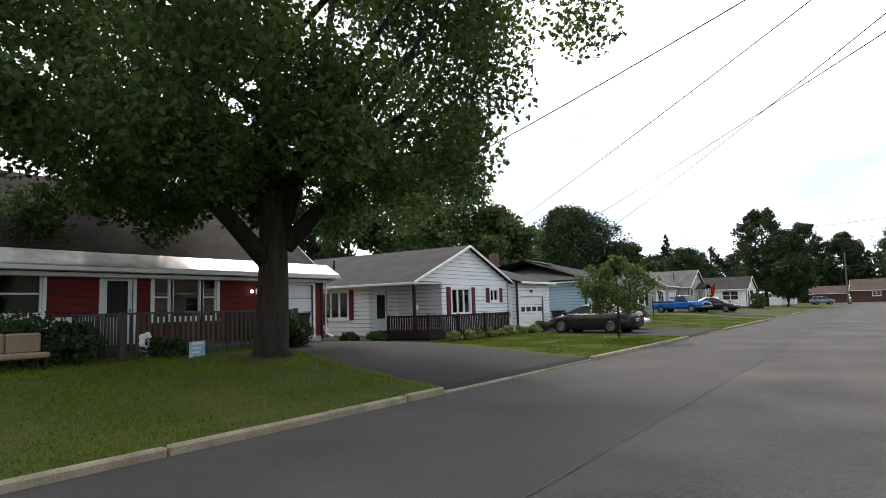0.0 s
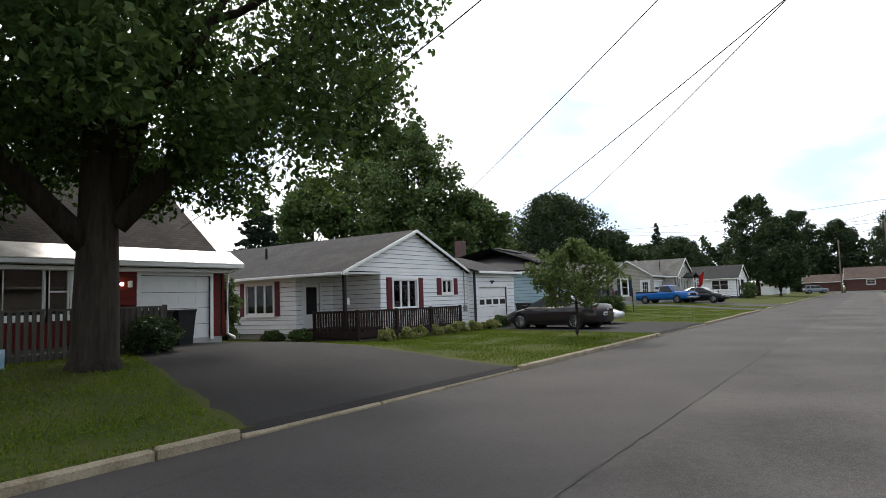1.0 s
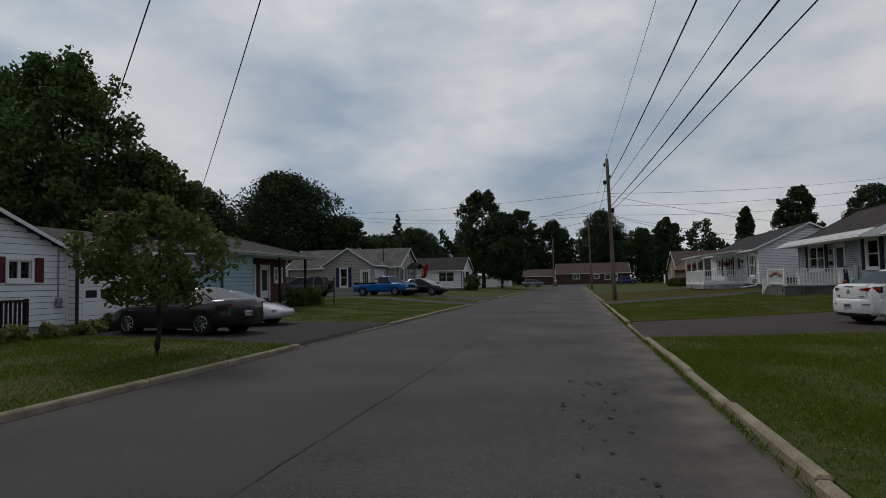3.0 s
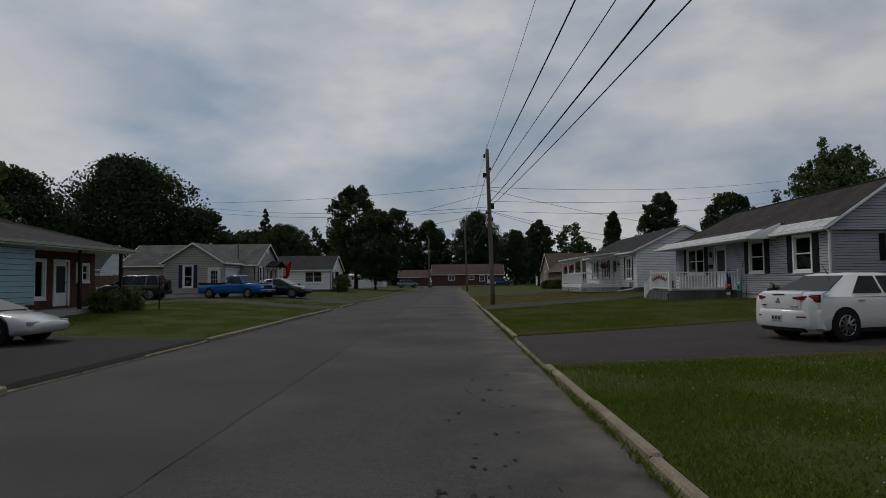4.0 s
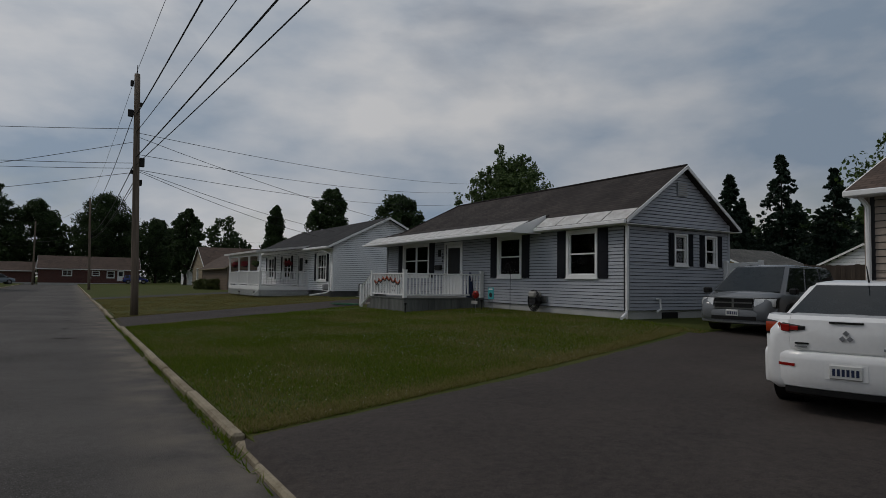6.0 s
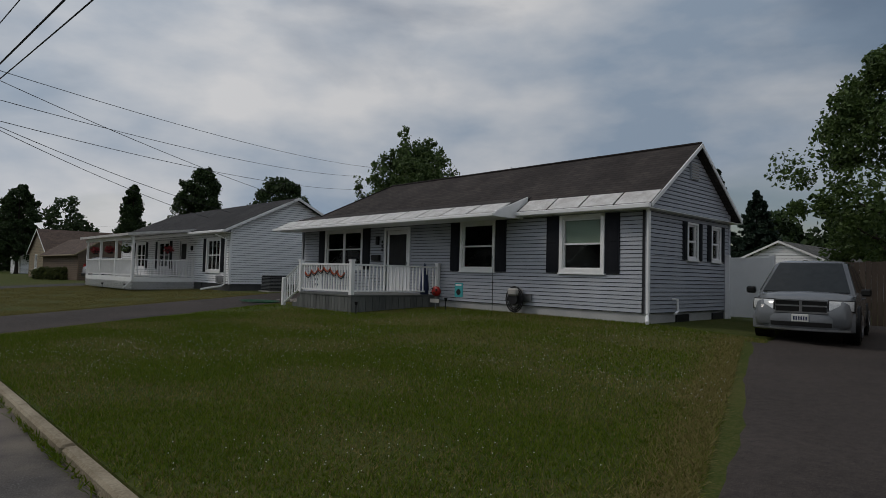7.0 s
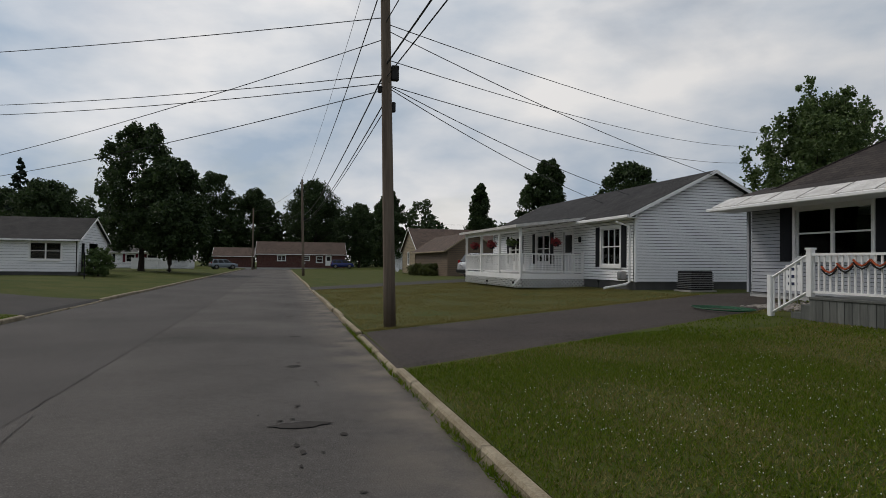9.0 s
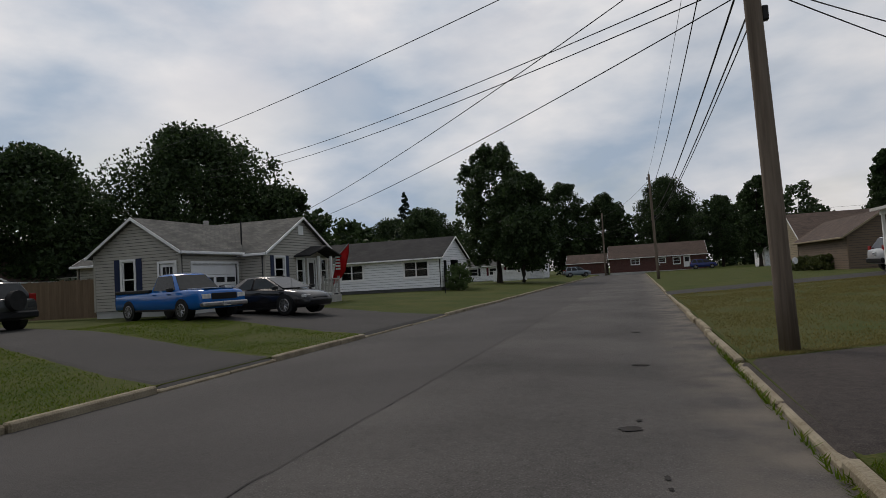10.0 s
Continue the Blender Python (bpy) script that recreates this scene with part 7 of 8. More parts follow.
G = thing("vinyl_gate", label="plain white vinyl fence panel beside the house", category="fence")
part("panel", boxes((19.46, 19.50, 52.95, 54.1, 0.62, 2.35), bevel=0.008), "white_paint", G)
for yy in (52.9, 54.12):
    part("post", boxes((19.42, 19.54, yy - 0.07, yy + 0.07, 0.5, 2.42), bevel=0.01), "white_paint", G)
board_fence("board_fence", (21.6, 52.7), (21.6, 47.9), 0.5, 1.8, "fence_wood", "dark weathered board fence behind the minivan")
board_fence("yard_fence", (-30.5, 79.6), (-22.4, 79.6), 0.55, 1.75, "fence_tan", "tan stained board fence beside the beige house")
board_fence("far_fence", (-15.0, 150.0), (-20.0, 150.0), 0.2, 1.7, "white_paint", "white board fence by the corner house")

# ---------------------------------------------------------------- bushes and flower beds


def bush(x, y, r, h, mat, label, seed, size=0.09, per=60, n=40, name="bush"):
    rng = np.random.default_rng(seed)
    B = thing(name, (x, y, ground_z(x, y)), 0, label, "bush")
    part("stems", tubes(*[([(0, 0, -0.05), (math.cos(a) * r * 0.5, math.sin(a) * r * 0.5, h * 0.7)], [0.025, 0.008]) for a in (0.3, 1.7, 2.9, 4.1, 5.3)], sides=5), "bark", B)
    cl = []
    for i in range(n):
        a, u, k = rng.random() * math.tau, math.sqrt(rng.random()), rng.random()
        w = math.sqrt(max(0.05, 1 - (k * 1.0 - 0.35) ** 2 * 1.6))
        cl.append((math.cos(a) * r * u * w * 0.85, math.sin(a) * r * u * w * 0.85, h * (0.1 + 0.8 * k), r * 0.3))
    leaves("foliage", cl, per, size, mat, B, rng)
    return B


bush(-23.9, 33.9, 0.85, 1.15, "leaf_dark", "clipped dark green round shrub by the wall", 201)
bush(-20.2, 31.3, 1.0, 2.7, "leaf_light", "tall loose light green shrub beside the garage", 202, size=0.13, n=60)
bush(-14.6, 59.0, 1.0, 1.1, "leaf_mid", "flowering green shrub before the brick house", 203)
bush(-14.4, 56.9, 0.8, 0.9, "leaf_mid", "flowering green shrub before the brick house", 204)
bush(-12.6, 104.5, 1.1, 2.2, "leaf_light", "loose green shrub at the house corner", 205, size=0.16)
bush(13.6, 108.0, 1.2, 1.0, "leaf_olive", "day lilies and low plants by the tan garage", 206, size=0.16)
bush(13.2, 111.0, 1.2, 1.0, "leaf_olive", "day lilies and low plants by the tan garage", 207, size=0.16)
bush(-16.6, 18.3, 1.6, 1.1, "leaf_dark", "dark clipped hedge before the red house", 208, n=70)
bush(-15.2, 19.2, 0.7, 1.0, "leaf_dark", "dark clipped hedge before the red house", 209)
bush(-14.9, 25.6, 0.7, 0.9, "leaf_dark", "low dark plants at the deck", 210)
bush(-15.0, 21.3, 0.6, 0.45, "leaf_dark", "low dark plants at the deck", 211)
for k in range(9):
    t = k / 8
    bush(-15.0 + 0.15 * math.sin(k * 2.1), 35.0 + 8.4 * t, 0.36, 0.42, "hosta", "pale green and cream hosta plant in a row", 220 + k, size=0.17, per=26, n=14, name="hosta")
bush(-15.2, 44.0, 0.55, 0.55, "leaf_mid", "low green plants at the garage corner", 240)
bush(-20.5, 34.2, 0.5, 0.4, "leaf_mid", "low green plants along the wall", 241)
bush(-18.6, 33.9, 0.5, 0.45, "leaf_mid", "low green plants along the wall", 242)

# ---------------------------------------------------------------- small things


def stake_sign(name, at, w, h, z0, mat, label, rz=0.0):
    S = thing(name, (*at, ground_z(*at)), rz, label, "yard sign")
    part("panel", boxes((-0.012, 0.012, -w / 2, w / 2, z0, z0 + h), bevel=0.004), mat, S)
    for s in (-1, 1):
        part("stake", tubes(([(0, s * w * 0.3, -0.1), (0, s * w * 0.3, z0)], 0.008), sides=5), "steel", S)
    return S


M["sign_blue"] = material("sign_blue", (0.45, 0.62, 0.72), (0.25, 0.45, 0.60), rough=0.5, scale=4, bump=0)
M["teal"] = material("teal", (0.06, 0.36, 0.38), (0.05, 0.28, 0.30), rough=0.7, bump=0.05)
M["ladybird"] = material("ladybird", (0.30, 0.02, 0.015), (0.22, 0.015, 0.012), rough=0.3, bump=0)
M["orange_ribbon"] = material("orange_ribbon", (0.45, 0.10, 0.04), (0.3, 0.06, 0.03), rough=0.8, bump=0)
M["stone"] = material("stone", (0.30, 0.27, 0.24), (0.20, 0.18, 0.165), rough=0.9, scale=6, bump=0.4, vary=0.25, island=True)
M["hose"] = material("hose", (0.02, 0.10, 0.05), (0.02, 0.08, 0.04), rough=0.5, bump=0)
M["flowers_red"] = leaf_material("flowers_red", (0.20, 0.015, 0.02), (0.35, 0.05, 0.06))
M["bin"] = material("bin", (0.018, 0.018, 0.02), (0.028, 0.028, 0.03), rough=0.6, bump=0.05)
M["lamp_on"] = bpy.data.materials.new("lamp_on")
M["lamp_on"].use_nodes = True
M["lamp_on"].node_tree.nodes["Principled BSDF"].inputs["Emission Color"].default_value = (1.0, 0.85, 0.6, 1)
M["lamp_on"].node_tree.nodes["Principled BSDF"].inputs["Emission Strength"].default_value = 3.0

S = stake_sign("yard_sign", (-14.25, 21.8), 0.72, 0.42, -0.02, "sign_blue", "small pale blue and white yard sign by the maple", 25)
for k in range(3):
    part("lettering_bar", boxes((0.013, 0.016, -0.28, 0.26 - 0.1 * k, 0.32 - k * 0.11, 0.365 - k * 0.11)), "white_paint", S)
S = stake_sign("teal_banner", (13.9, 59.75), 0.34, 0.42, 0.42, "teal", "small teal garden banner with a dark figure shape", 180)
part("motif", tubes(([(0.013, 0, 0.57), (0.018, 0, 0.57)], 0.09), sides=14), "black", S)
part("motif", boxes((0.013, 0.017, -0.12, 0.12, 0.76, 0.8)), "white_paint", S)
L = thing("ladybird_ornament", (13.9, 60.75, ground_z(13.9, 60.75)), 0, "red spotted ladybird ornament on a stake", "ornament")
bm = bmesh.new()
bmesh.ops.create_uvsphere(bm, u_segments=14, v_segments=8, radius=0.2, matrix=Matrix.Translation((0, 0, 0.55)) @ Matrix.Diagonal((0.45, 1, 0.8, 1)))
part("shell", bm, "ladybird", L, smooth=True)
for y, z in ((-0.1, 0.6), (0.08, 0.63), (0.0, 0.5), (0.13, 0.5)):
    part("spot", tubes(([(-0.10, y, z), (-0.075, y, z)], 0.03), sides=8), "black", L)
part("stake", tubes(([(0, 0, -0.1), (0, 0, 0.4)], 0.012), sides=5), "steel", L)
part("name_board", boxes((-0.06, -0.04, -0.2, 0.2, 0.2, 0.32)), "grey_paint", L)

K = thing("shepherds_crook", (13.4, 57.95, ground_z(13.4, 57.95)), 0, "thin black shepherd's crook garden stake", "garden stake")
part("rod", tubes(([(0, 0, -0.1), (0, 0, 1.55), (0, 0.06, 1.68), (0, 0.18, 1.72), (0, 0.28, 1.64), (0, 0.3, 1.5)], 0.009), sides=5), "black", K)
R = thing("hose_reel", (14.75, 58.2, 0.0), 0, "black garden hose reel fixed to the wall", "hose reel")
bm = bmesh.new()
for k in range(5):
    pts = [(-0.12 - 0.03 * (k % 2), math.cos(a * math.tau / 16) * (0.2 + 0.03 * k), 0.98 + math.sin(a * math.tau / 16) * (0.25 + 0.03 * k)) for a in range(17)]
    tube(bm, pts, 0.018, 5, cap=False)
part("hose", bm, "black", R)
part("reel", tubes(([(-0.2, 0, 1.0), (0.1, 0, 1.0)], 0.17), sides=16), "bin", R)
part("cover", boxes((-0.26, 0.08, -0.18, 0.18, 1.08, 1.3), bevel=0.05), "grey_paint", R)
part("bracket", boxes((0.05, 0.13, -0.45, -0.1, 0.95, 1.15)), "steel", R)

# bunting on the porch rail
BX, BY = 11.3, 61.95
B = thing("bunting", label="small orange and dark garland hung on the porch rail", category="decoration")
for nm, mt, drop, lift, r in (("swag", "orange_ribbon", 0.12, 1.62, 0.022), ("swag_edge", "black", 0.13, 1.57, 0.018)):
    for k in range(6):
        y = BY + k * 0.37
        mid = lift + 0.18 * (1 - abs(k - 2.5) / 2.5)
        bm = bmesh.new()
        tube(bm, [(BX, y + 0.37 * t, mid - drop * math.sin(math.pi * t)) for t in (0, 0.25, 0.5, 0.75, 1)], r, 5)
        part(nm, bm, mt, B)

# blue conical figure standing on the porch, at the rail
GN = thing("garden_figure", (14.3, 61.75, 0.98), 0, "small dark blue conical figure on the porch floor", "ornament")
part("body", tubes(([(0, 0, 0), (0, 0, 0.25), (0, 0, 0.75), (0, 0, 1.02)], [0.14, 0.15, 0.10, 0.015]), sides=12), "shutter_blue", GN, smooth=True)

# solar path lights
lamp0 = thing("path_light", (11.0, 60.9, ground_z(11.0, 60.9)), 0, "small black solar path light in the lawn", "garden light", group="path lights")
part("stake", tubes(([(0, 0, -0.1), (0, 0, 0.28)], 0.015), sides=6), "black", lamp0)
part("head", tubes(([(0, 0, 0.28), (0, 0, 0.36), (0, 0, 0.38)], [0.035, 0.05, 0.075]), sides=10), "black", lamp0)
for x, y in ((13.8, 60.2), (10.4, 79.5), (10.2, 82.5), (12.2, 78.7), (13.2, 77.0)):
    copy_thing(lamp0, pose(x, y, ground_z(x, y)))

# porch chair and lawn sign by the steps
W = stake_sign("welcome_sign", (13.9, 67.6), 0.5, 0.7, 0.35, "white_paint", "white framed sign on a black stand by the steps", 180)
for k in range(3):
    part("lettering_bar", boxes((0.013, 0.017, -0.16, 0.16, 0.9 - k * 0.2, 0.98 - k * 0.2)), "shutter_blue", W)
rs = thing("stone_bed", label="small bed of grey river stones by the driveway", category="stones", kind="stuff")
bm = bmesh.new()
rng = random.Random(12)
for k in range(260):
    x, y = rng.uniform(12.2, 14.5), rng.uniform(66.0, 67.6)
    r = rng.uniform(0.03, 0.08)
    bmesh.ops.create_icosphere(bm, subdivisions=1, radius=r, matrix=Matrix.Translation((x, y, ground_z(x, y) + 0.02)) @ Matrix.Diagonal((1, rng.uniform(0.7, 1.2), 0.6, 1)))
part("stones", bm, "stone", rs)
hs = thing("garden_hose", (11.2, 67.0, ground_z(11.2, 67) + 0.03), 0, "green garden hose coiled on the ground", "hose")
bm = bmesh.new()
tube(bm, [(math.cos(a * 0.4) * (0.35 + 0.004 * a), math.sin(a * 0.4) * (0.6 + 0.005 * a), 0.01 + 0.0006 * a) for a in range(70)], 0.014, 5)
part("coil", bm, "hose", hs)

# air conditioner beside the white house
A = thing("air_conditioner", (15.3, 73.6, ground_z(15.3, 73.6)), 0, "grey outdoor air conditioner with louvred sides", "air conditioner")
part("case", boxes((-0.45, 0.45, -0.42, 0.42, 0.05, 0.75), bevel=0.03), "bin", A)
for k in range(9):
    part("louvre", boxes((-0.47, 0.47, -0.44, 0.44, 0.12 + k * 0.065, 0.145 + k * 0.065)), "steel", A)
part("pad", boxes((-0.55, 0.55, -0.5, 0.5, -0.05, 0.05)), "concrete", A)


# hanging baskets on the porch
def basket(x, y, z, seed, mat):
    rng = np.random.default_rng(seed)
    Bk = thing("hanging_basket", (x, y, z), 0, "hanging basket of red flowers under the porch roof", "hanging basket", group="hanging baskets")
    part("pot", tubes(([(0, 0, -0.1), (0, 0, 0.1)], [0.12, 0.19]), sides=12), "bin", Bk)
    part("cord", tubes(([(0, 0, 0.1), (0, 0, 0.62)], 0.006), sides=4), "black", Bk)
    leaves("bloom", [(0, 0, 0.14, 0.26), (0.12, 0.08, 0.1, 0.2), (-0.1, -0.1, 0.08, 0.2)], 70, 0.09, mat, Bk, rng)


basket(10.75, 86.2, 2.45, 301, "flowers_red")
basket(10.75, 83.4, 2.45, 302, "flowers_red")
basket(10.75, 80.6, 2.45, 303, "leaf_mid")
basket(12.4, 79.4, 2.5, 304, "flowers_red")

# wheelie bins by the red garage
b0 = thing("wheelie_bin", (-16.9, 26.9, 0.45), 0, "black wheeled refuse bin before the garage", "bin", group="bins by the garage")
bm = bmesh.new()
hexa(bm, [(-0.24, -0.22, 0.04), (0.24, -0.22, 0.04), (0.24, 0.22, 0.04), (-0.24, 0.22, 0.04), (-0.32, -0.29, 1.02), (0.32, -0.29, 1.02), (0.32, 0.29, 1.02), (-0.32, 0.29, 1.02)])
part("body", bm, "bin", b0)
part("lid", boxes((-0.36, 0.36, -0.31, 0.31, 1.02, 1.1), bevel=0.02), "bin", b0)
part("handle", tubes(([(-0.36, -0.2, 1.0), (-0.44, -0.2, 1.03), (-0.44, 0.2, 1.03), (-0.36, 0.2, 1.0)], 0.015), sides=6), "bin", b0)
for s in (-1, 1):
    part("wheel", tubes(([(-0.24, s * 0.2, 0.12), (-0.24, s * 0.28, 0.12)], 0.12), sides=14), "rubber", b0)
copy_thing(b0, pose(-16.9, 27.65, 0.45))
b1 = copy_thing(b0, pose(-15.7, 47.6, 0.14))
b1["label"] = "dark wheeled refuse bin beside the white garage"

# garden figure and flower pot by the deck, globe lamp on the garage
g = thing("garden_ornament", (-15.3, 21.0, ground_z(-15.3, 21.0)), 0, "small white flower-shaped garden ornament by the deck", "ornament")
bm = bmesh.new()
for k in range(5):
    a = k * math.tau / 5
    bmesh.ops.create_uvsphere(bm, u_segments=8, v_segments=6, radius=0.1, matrix=Matrix.Translation((0, math.cos(a) * 0.12, 0.45 + math.sin(a) * 0.12)) @ Matrix.Diagonal((0.4, 1, 1, 1)))
part("petals", bm, "white_paint", g)
part("pot", tubes(([(0, 0, -0.05), (0, 0, 0.2)], [0.11, 0.15]), sides=12), "grey_paint", g)
part("stem", tubes(([(0, 0, 0.15), (0, 0, 0.4)], 0.015), sides=6), "white_paint", g)
gl = thing("garage_lamp", (-17.9, 26.4, 2.35), 0, "small lit globe lamp by the garage", "lamp")
bm = bmesh.new()
bmesh.ops.create_uvsphere(bm, u_segments=10, v_segments=8, radius=0.06)
part("globe", bm, "lamp_on", gl, smooth=True)
part("bracket", boxes((-0.1, -0.03, -0.04, 0.04, -0.04, 0.04)), "black", gl)

# thin posts on the far lawns
for x, y, h in ((-12.0, 99.0, 1.7), (-13.6, 60.2, 1.5)):
    pst = thing("marker_post", (x, y, ground_z(x, y)), 0, "thin dark metal post standing in the lawn", "post")
    part("rod", tubes(([(0, 0, -0.2), (0, 0, h)], 0.035), sides=6), "black", pst)
    part("cap", tubes(([(0, 0, h), (0, 0, h + 0.05)], [0.05, 0.03]), sides=6), "black", pst)

# bright awning on the corner house
aw = thing("awning", label="bright white metal awning on the corner house", category="awning")
bm = bmesh.new()
hexa(bm, [(-20.5, 156.2, 2.75), (-13.2, 156.2, 2.75), (-13.2, 158.0, 3.1), (-20.5, 158.0, 3.1), (-20.5, 156.2, 2.85), (-13.2, 156.2, 2.85), (-13.2, 158.0, 3.2), (-20.5, 158.0, 3.2)])
part("panel", bm, "white_paint", aw)
for x in (-20.3, -13.4):
    part("post", boxes((x - 0.05, x + 0.05, 156.3, 156.4, 0.1, 2.75)), "white_paint", aw)

# tan garden bench before the hedge
BN = thing("garden_bench", (-14.7, 17.3, ground_z(-14.7, 17.3)), 0, "tan padded garden bench before the dark hedge", "bench")
M["tan_cloth"] = material("tan_cloth", (0.30, 0.22, 0.15), (0.24, 0.175, 0.12), rough=0.9, scale=4, grain=60, bump=0.2)
for k in range(3):
    part("back_cushion", boxes((-0.30, -0.14, -1.05 + k * 0.7, -0.37 + k * 0.7, 0.34, 0.78), bevel=0.04), "tan_cloth", BN)
part("seat", boxes((-0.32, 0.28, -1.05, 1.05, 0.24, 0.36), bevel=0.03), "tan_cloth", BN)
for a in (-0.26, 0.22):
    for b in (-0.98, 0.98):
        part("leg", boxes((a - 0.03, a + 0.03, b - 0.03, b + 0.03, -0.05, 0.25)), "black", BN)

# ---------------------------------------------------------------- grass


def grass(name, xa, xb, ya, yb, n, h, mat, seed, label, skip=(), w=0.009, spread=0.05):
    rng = np.random.default_rng(seed)
    x, y = rng.uniform(xa, xb, n), rng.uniform(ya, yb, n)
    keep = np.ones(n, bool)
    for a, b, c, d in skip:
        keep &= ~((x > a) & (x < b) & (y > c) & (y < d))
    for f in DRIVE_LINES:
        keep &= ~f(x, y)
    field = np.sin(0.9 * x + 1.3 * y) + np.sin(1.7 * x - 0.8 * y + 1) + np.sin(0.5 * x + 2.1 * y + 2) + np.sin(3.1 * x + 0.7 * y)
    field = field / 4 if "dry" not in mat else -field / 4
    keep &= rng.random(n) < np.clip(0.72 + 1.1 * field, 0.25, 1.0)
    x, y = x[keep], y[keep]
    n = len(x)
    z = np.maximum(0.0, np.array([ground_z(a, b) for a, b in zip(x, y)]))
    hh = h * rng.uniform(0.4, 1.3, n)
    ang = rng.uniform(0, math.tau, n)
    la = rng.uniform(0, math.tau, n)
    ln = spread * rng.uniform(0.1, 1.0, n)
    ww = w * rng.uniform(0.7, 1.4, n)
    p0 = np.stack([x - np.cos(ang) * ww, y - np.sin(ang) * ww, z], 1)
    p1 = np.stack([x + np.cos(ang) * ww, y + np.sin(ang) * ww, z], 1)
    p2 = np.stack([x + np.cos(la) * ln, y + np.sin(la) * ln, z + hh], 1)
    v = np.stack([p0, p1, p2], 1).reshape(-1, 3)
    f = np.arange(n * 3).reshape(-1, 3)
    me = bpy.data.meshes.new(name)
    me.from_pydata(v.tolist(), [], f.tolist())
    me.materials.append(M[mat])
    return tagged(new(name, me), label, "grass", kind="stuff")


def between(xa, xb, ya0, yb0, ya1, yb1):
    """Where a driveway lies: from y ya0..yb0 at xa to ya1..yb1 at xb."""
    def f(x, y):
        t = (x - xa) / (xb - xa)
        return (t > -0.02) & (t < 1.0) & (y > ya0 + (ya1 - ya0) * t - 0.02) & (y < yb0 + (yb1 - yb0) * t + 0.02)
    return f


DRIVE_LINES = [
    between(2.3, 14.1, 41.7, 47.5, 43.2, 51.6), between(14.1, 21.5, 47.8, 51.2, 48.0, 53.2),
    between(2.3, 14.0, 62.6, 67.5, 67.5, 71.6), between(-6.3, -18.0, 21.6, 28.9, 26.4, 33.0), between(-6.3, -16.0, 39.8, 47.6, 42.6, 49.6),
    between(2.3, 16.0, 88.0, 92.0, 91.0, 96.5), between(-6.3, -24.0, 65.4, 68.7, 73.0, 76.2), between(-6.3, -17.6, 73.0, 80.6, 78.3, 85.0),
]
HOUSE_R = [(11.3, 25, 61.3, 66.6), (14.85, 25, 54.2, 71)]
grass("lawn_grass", 2.25, 8.0, 46.5, 64.5, 300000, 0.042, "grass_blade", 1, "short green lawn grass with clover", w=0.005)
grass("lawn_grass", 8.0, 14.9, 46.5, 68.5, 110000, 0.045, "grass_blade", 8, "short green lawn grass with clover", HOUSE_R, w=0.009)
grass("lawn_grass", 2.25, 8.0, 30.0, 43.0, 170000, 0.042, "grass_blade", 2, "short green lawn grass with clover", w=0.006)
grass("lawn_grass", 8.0, 14.5, 30.0, 43.0, 60000, 0.045, "grass_blade", 9, "short green lawn grass with clover", w=0.009)
grass("lawn_grass", -17.0, -6.4, 10.0, 42.5, 190000, 0.045, "grass_blade", 3, "short green lawn grass", w=0.010)
grass("dry_grass", 2.3, 13.5, 66.0, 90.0, 150000, 0.04, "grass_dry", 4, "dry mown lawn grass turning yellow", w=0.011)
grass("dry_grass", 2.3, 14.9, 46.0, 64.0, 190000, 0.04, "grass_dry", 5, "scattered dry yellow grass in the lawn", HOUSE_R, w=0.006)
grass("lawn_grass", -17.0, -6.4, 46.0, 78.0, 150000, 0.035, "grass_blade", 6, "short green lawn grass", w=0.009)
grass("edge_weeds", 2.02, 2.13, 22.0, 70.0, 6500, 0.075, "grass_blade", 7, "weeds growing in the gutter along the curb", spread=0.12)


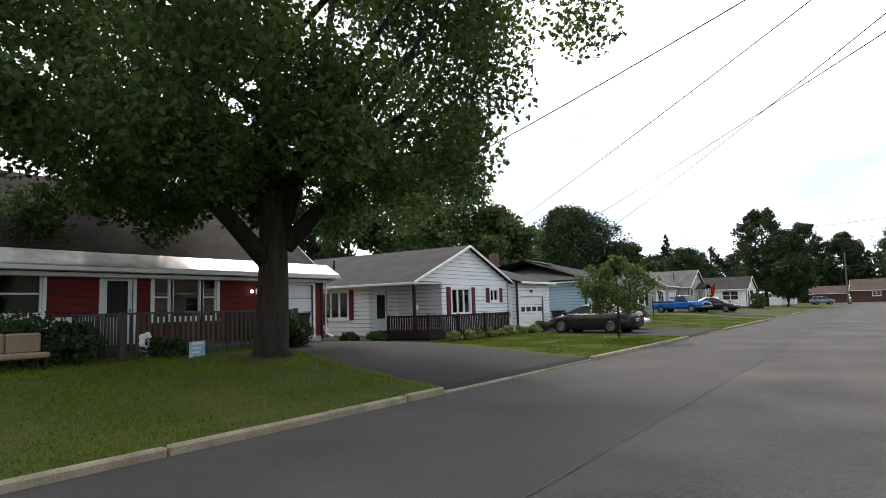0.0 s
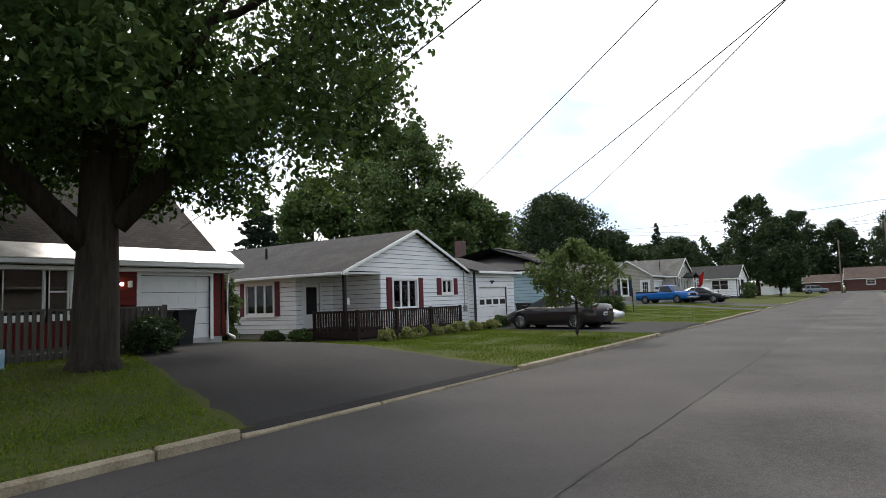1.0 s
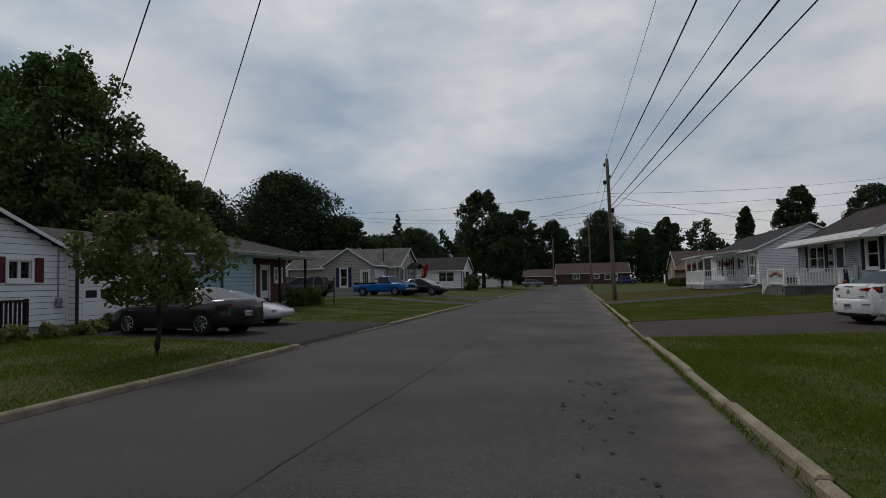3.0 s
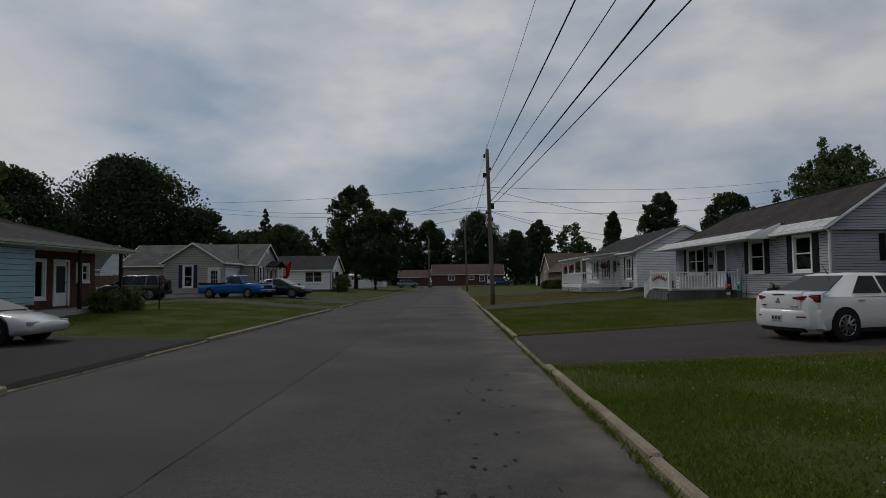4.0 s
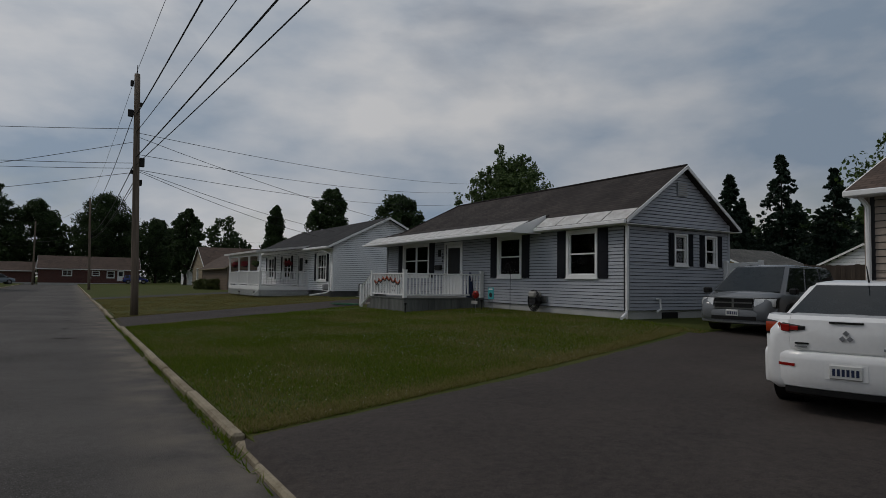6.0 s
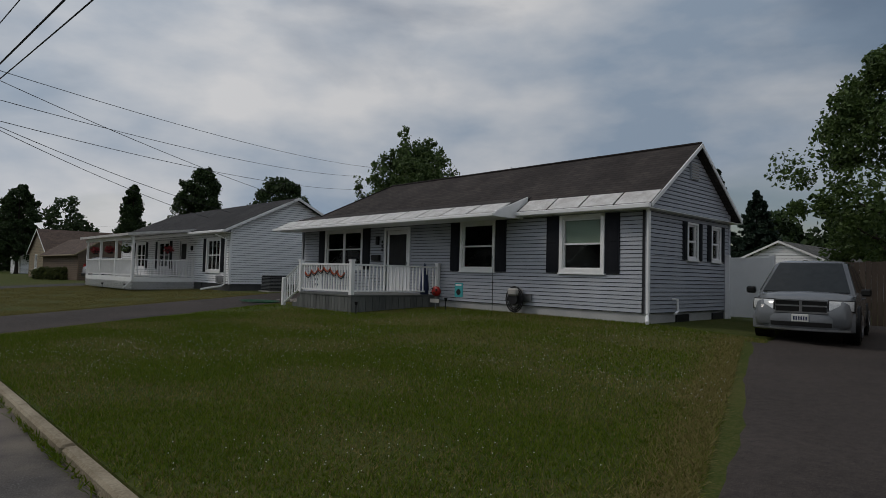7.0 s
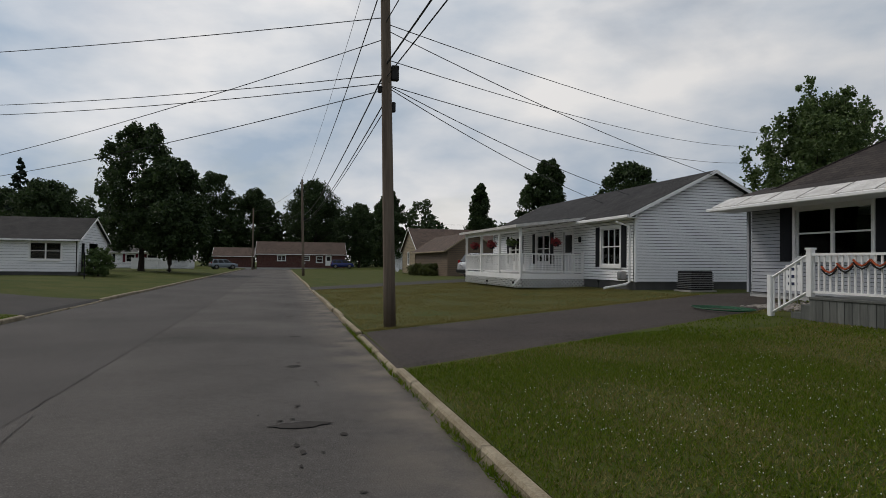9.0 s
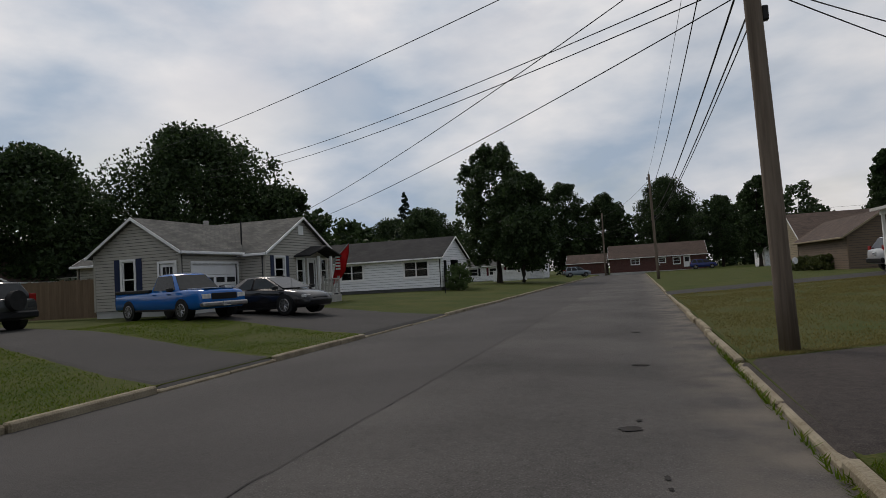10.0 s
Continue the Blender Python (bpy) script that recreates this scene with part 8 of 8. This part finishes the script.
def dry_strip(pa, pb, width, n, seed):
    """Scorched grass along the edge of a driveway, from pa to pb."""
    rng = np.random.default_rng(seed)
    d = Vector(pb) - Vector(pa)
    nrm = Vector((-d.y, d.x)).normalized()
    vs, fs = [], []
    for i in range(n):
        t, o = rng.random(), abs(rng.normal()) * width * 0.5
        x, y = pa[0] + d.x * t + nrm.x * o, pa[1] + d.y * t + nrm.y * o
        z, a, h = ground_z(x, y), rng.random() * math.tau, 0.045 * rng.uniform(0.4, 1.3)
        c, s2 = math.cos(a) * 0.008, math.sin(a) * 0.008
        b = len(vs)
        vs += [(x - c, y - s2, z), (x + c, y + s2, z), (x + rng.normal() * 0.05, y + rng.normal() * 0.05, z + h)]
        fs.append((b, b + 1, b + 2))
    return tagged(soup("dry_edge_grass", vs, fs, "grass_dry"), "scorched straw-coloured grass along the driveway edge", "grass", kind="stuff")


dry_strip((2.3, 47.55), (14.1, 51.65), 0.5, 30000, 31)
dry_strip((14.1, 43.1), (2.3, 41.6), 0.3, 9000, 32)
dry_strip((2.3, 67.55), (14.0, 71.6), 0.4, 9000, 33)


def clover(n, xa, xb, ya, yb, seed):
    rng = np.random.default_rng(seed)
    vs, fs = [], []
    cx, cy = rng.uniform(xa, xb, 40), rng.uniform(ya, yb, 40)
    for i in range(n):
        k = rng.integers(40)
        x, y = cx[k] + rng.normal() * 0.9, cy[k] + rng.normal() * 0.9
        if x < 2.5 or x > 14.5 or any(f(np.array([x]), np.array([y]))[0] for f in DRIVE_LINES) or (x > 11 and 60 < y < 66):
            continue
        z = ground_z(x, y) + 0.06
        r = 0.007
        b = len(vs)
        vs += [(x - r, y, z), (x, y - r, z), (x + r, y, z), (x, y + r, z), (x, y, z + r), (x, y, z - r)]
        fs += [(b, b + 1, b + 4), (b + 1, b + 2, b + 4), (b + 2, b + 3, b + 4), (b + 3, b, b + 4), (b + 1, b, b + 5), (b + 2, b + 1, b + 5), (b + 3, b + 2, b + 5), (b, b + 3, b + 5)]
    return tagged(soup("clover_flowers", vs, fs, "clover"), "tiny white clover flowers scattered in the lawn", "clover", kind="stuff")


clover(2700, 3, 14, 47, 62, 5)
clover(900, 3, 12, 31, 42, 6)
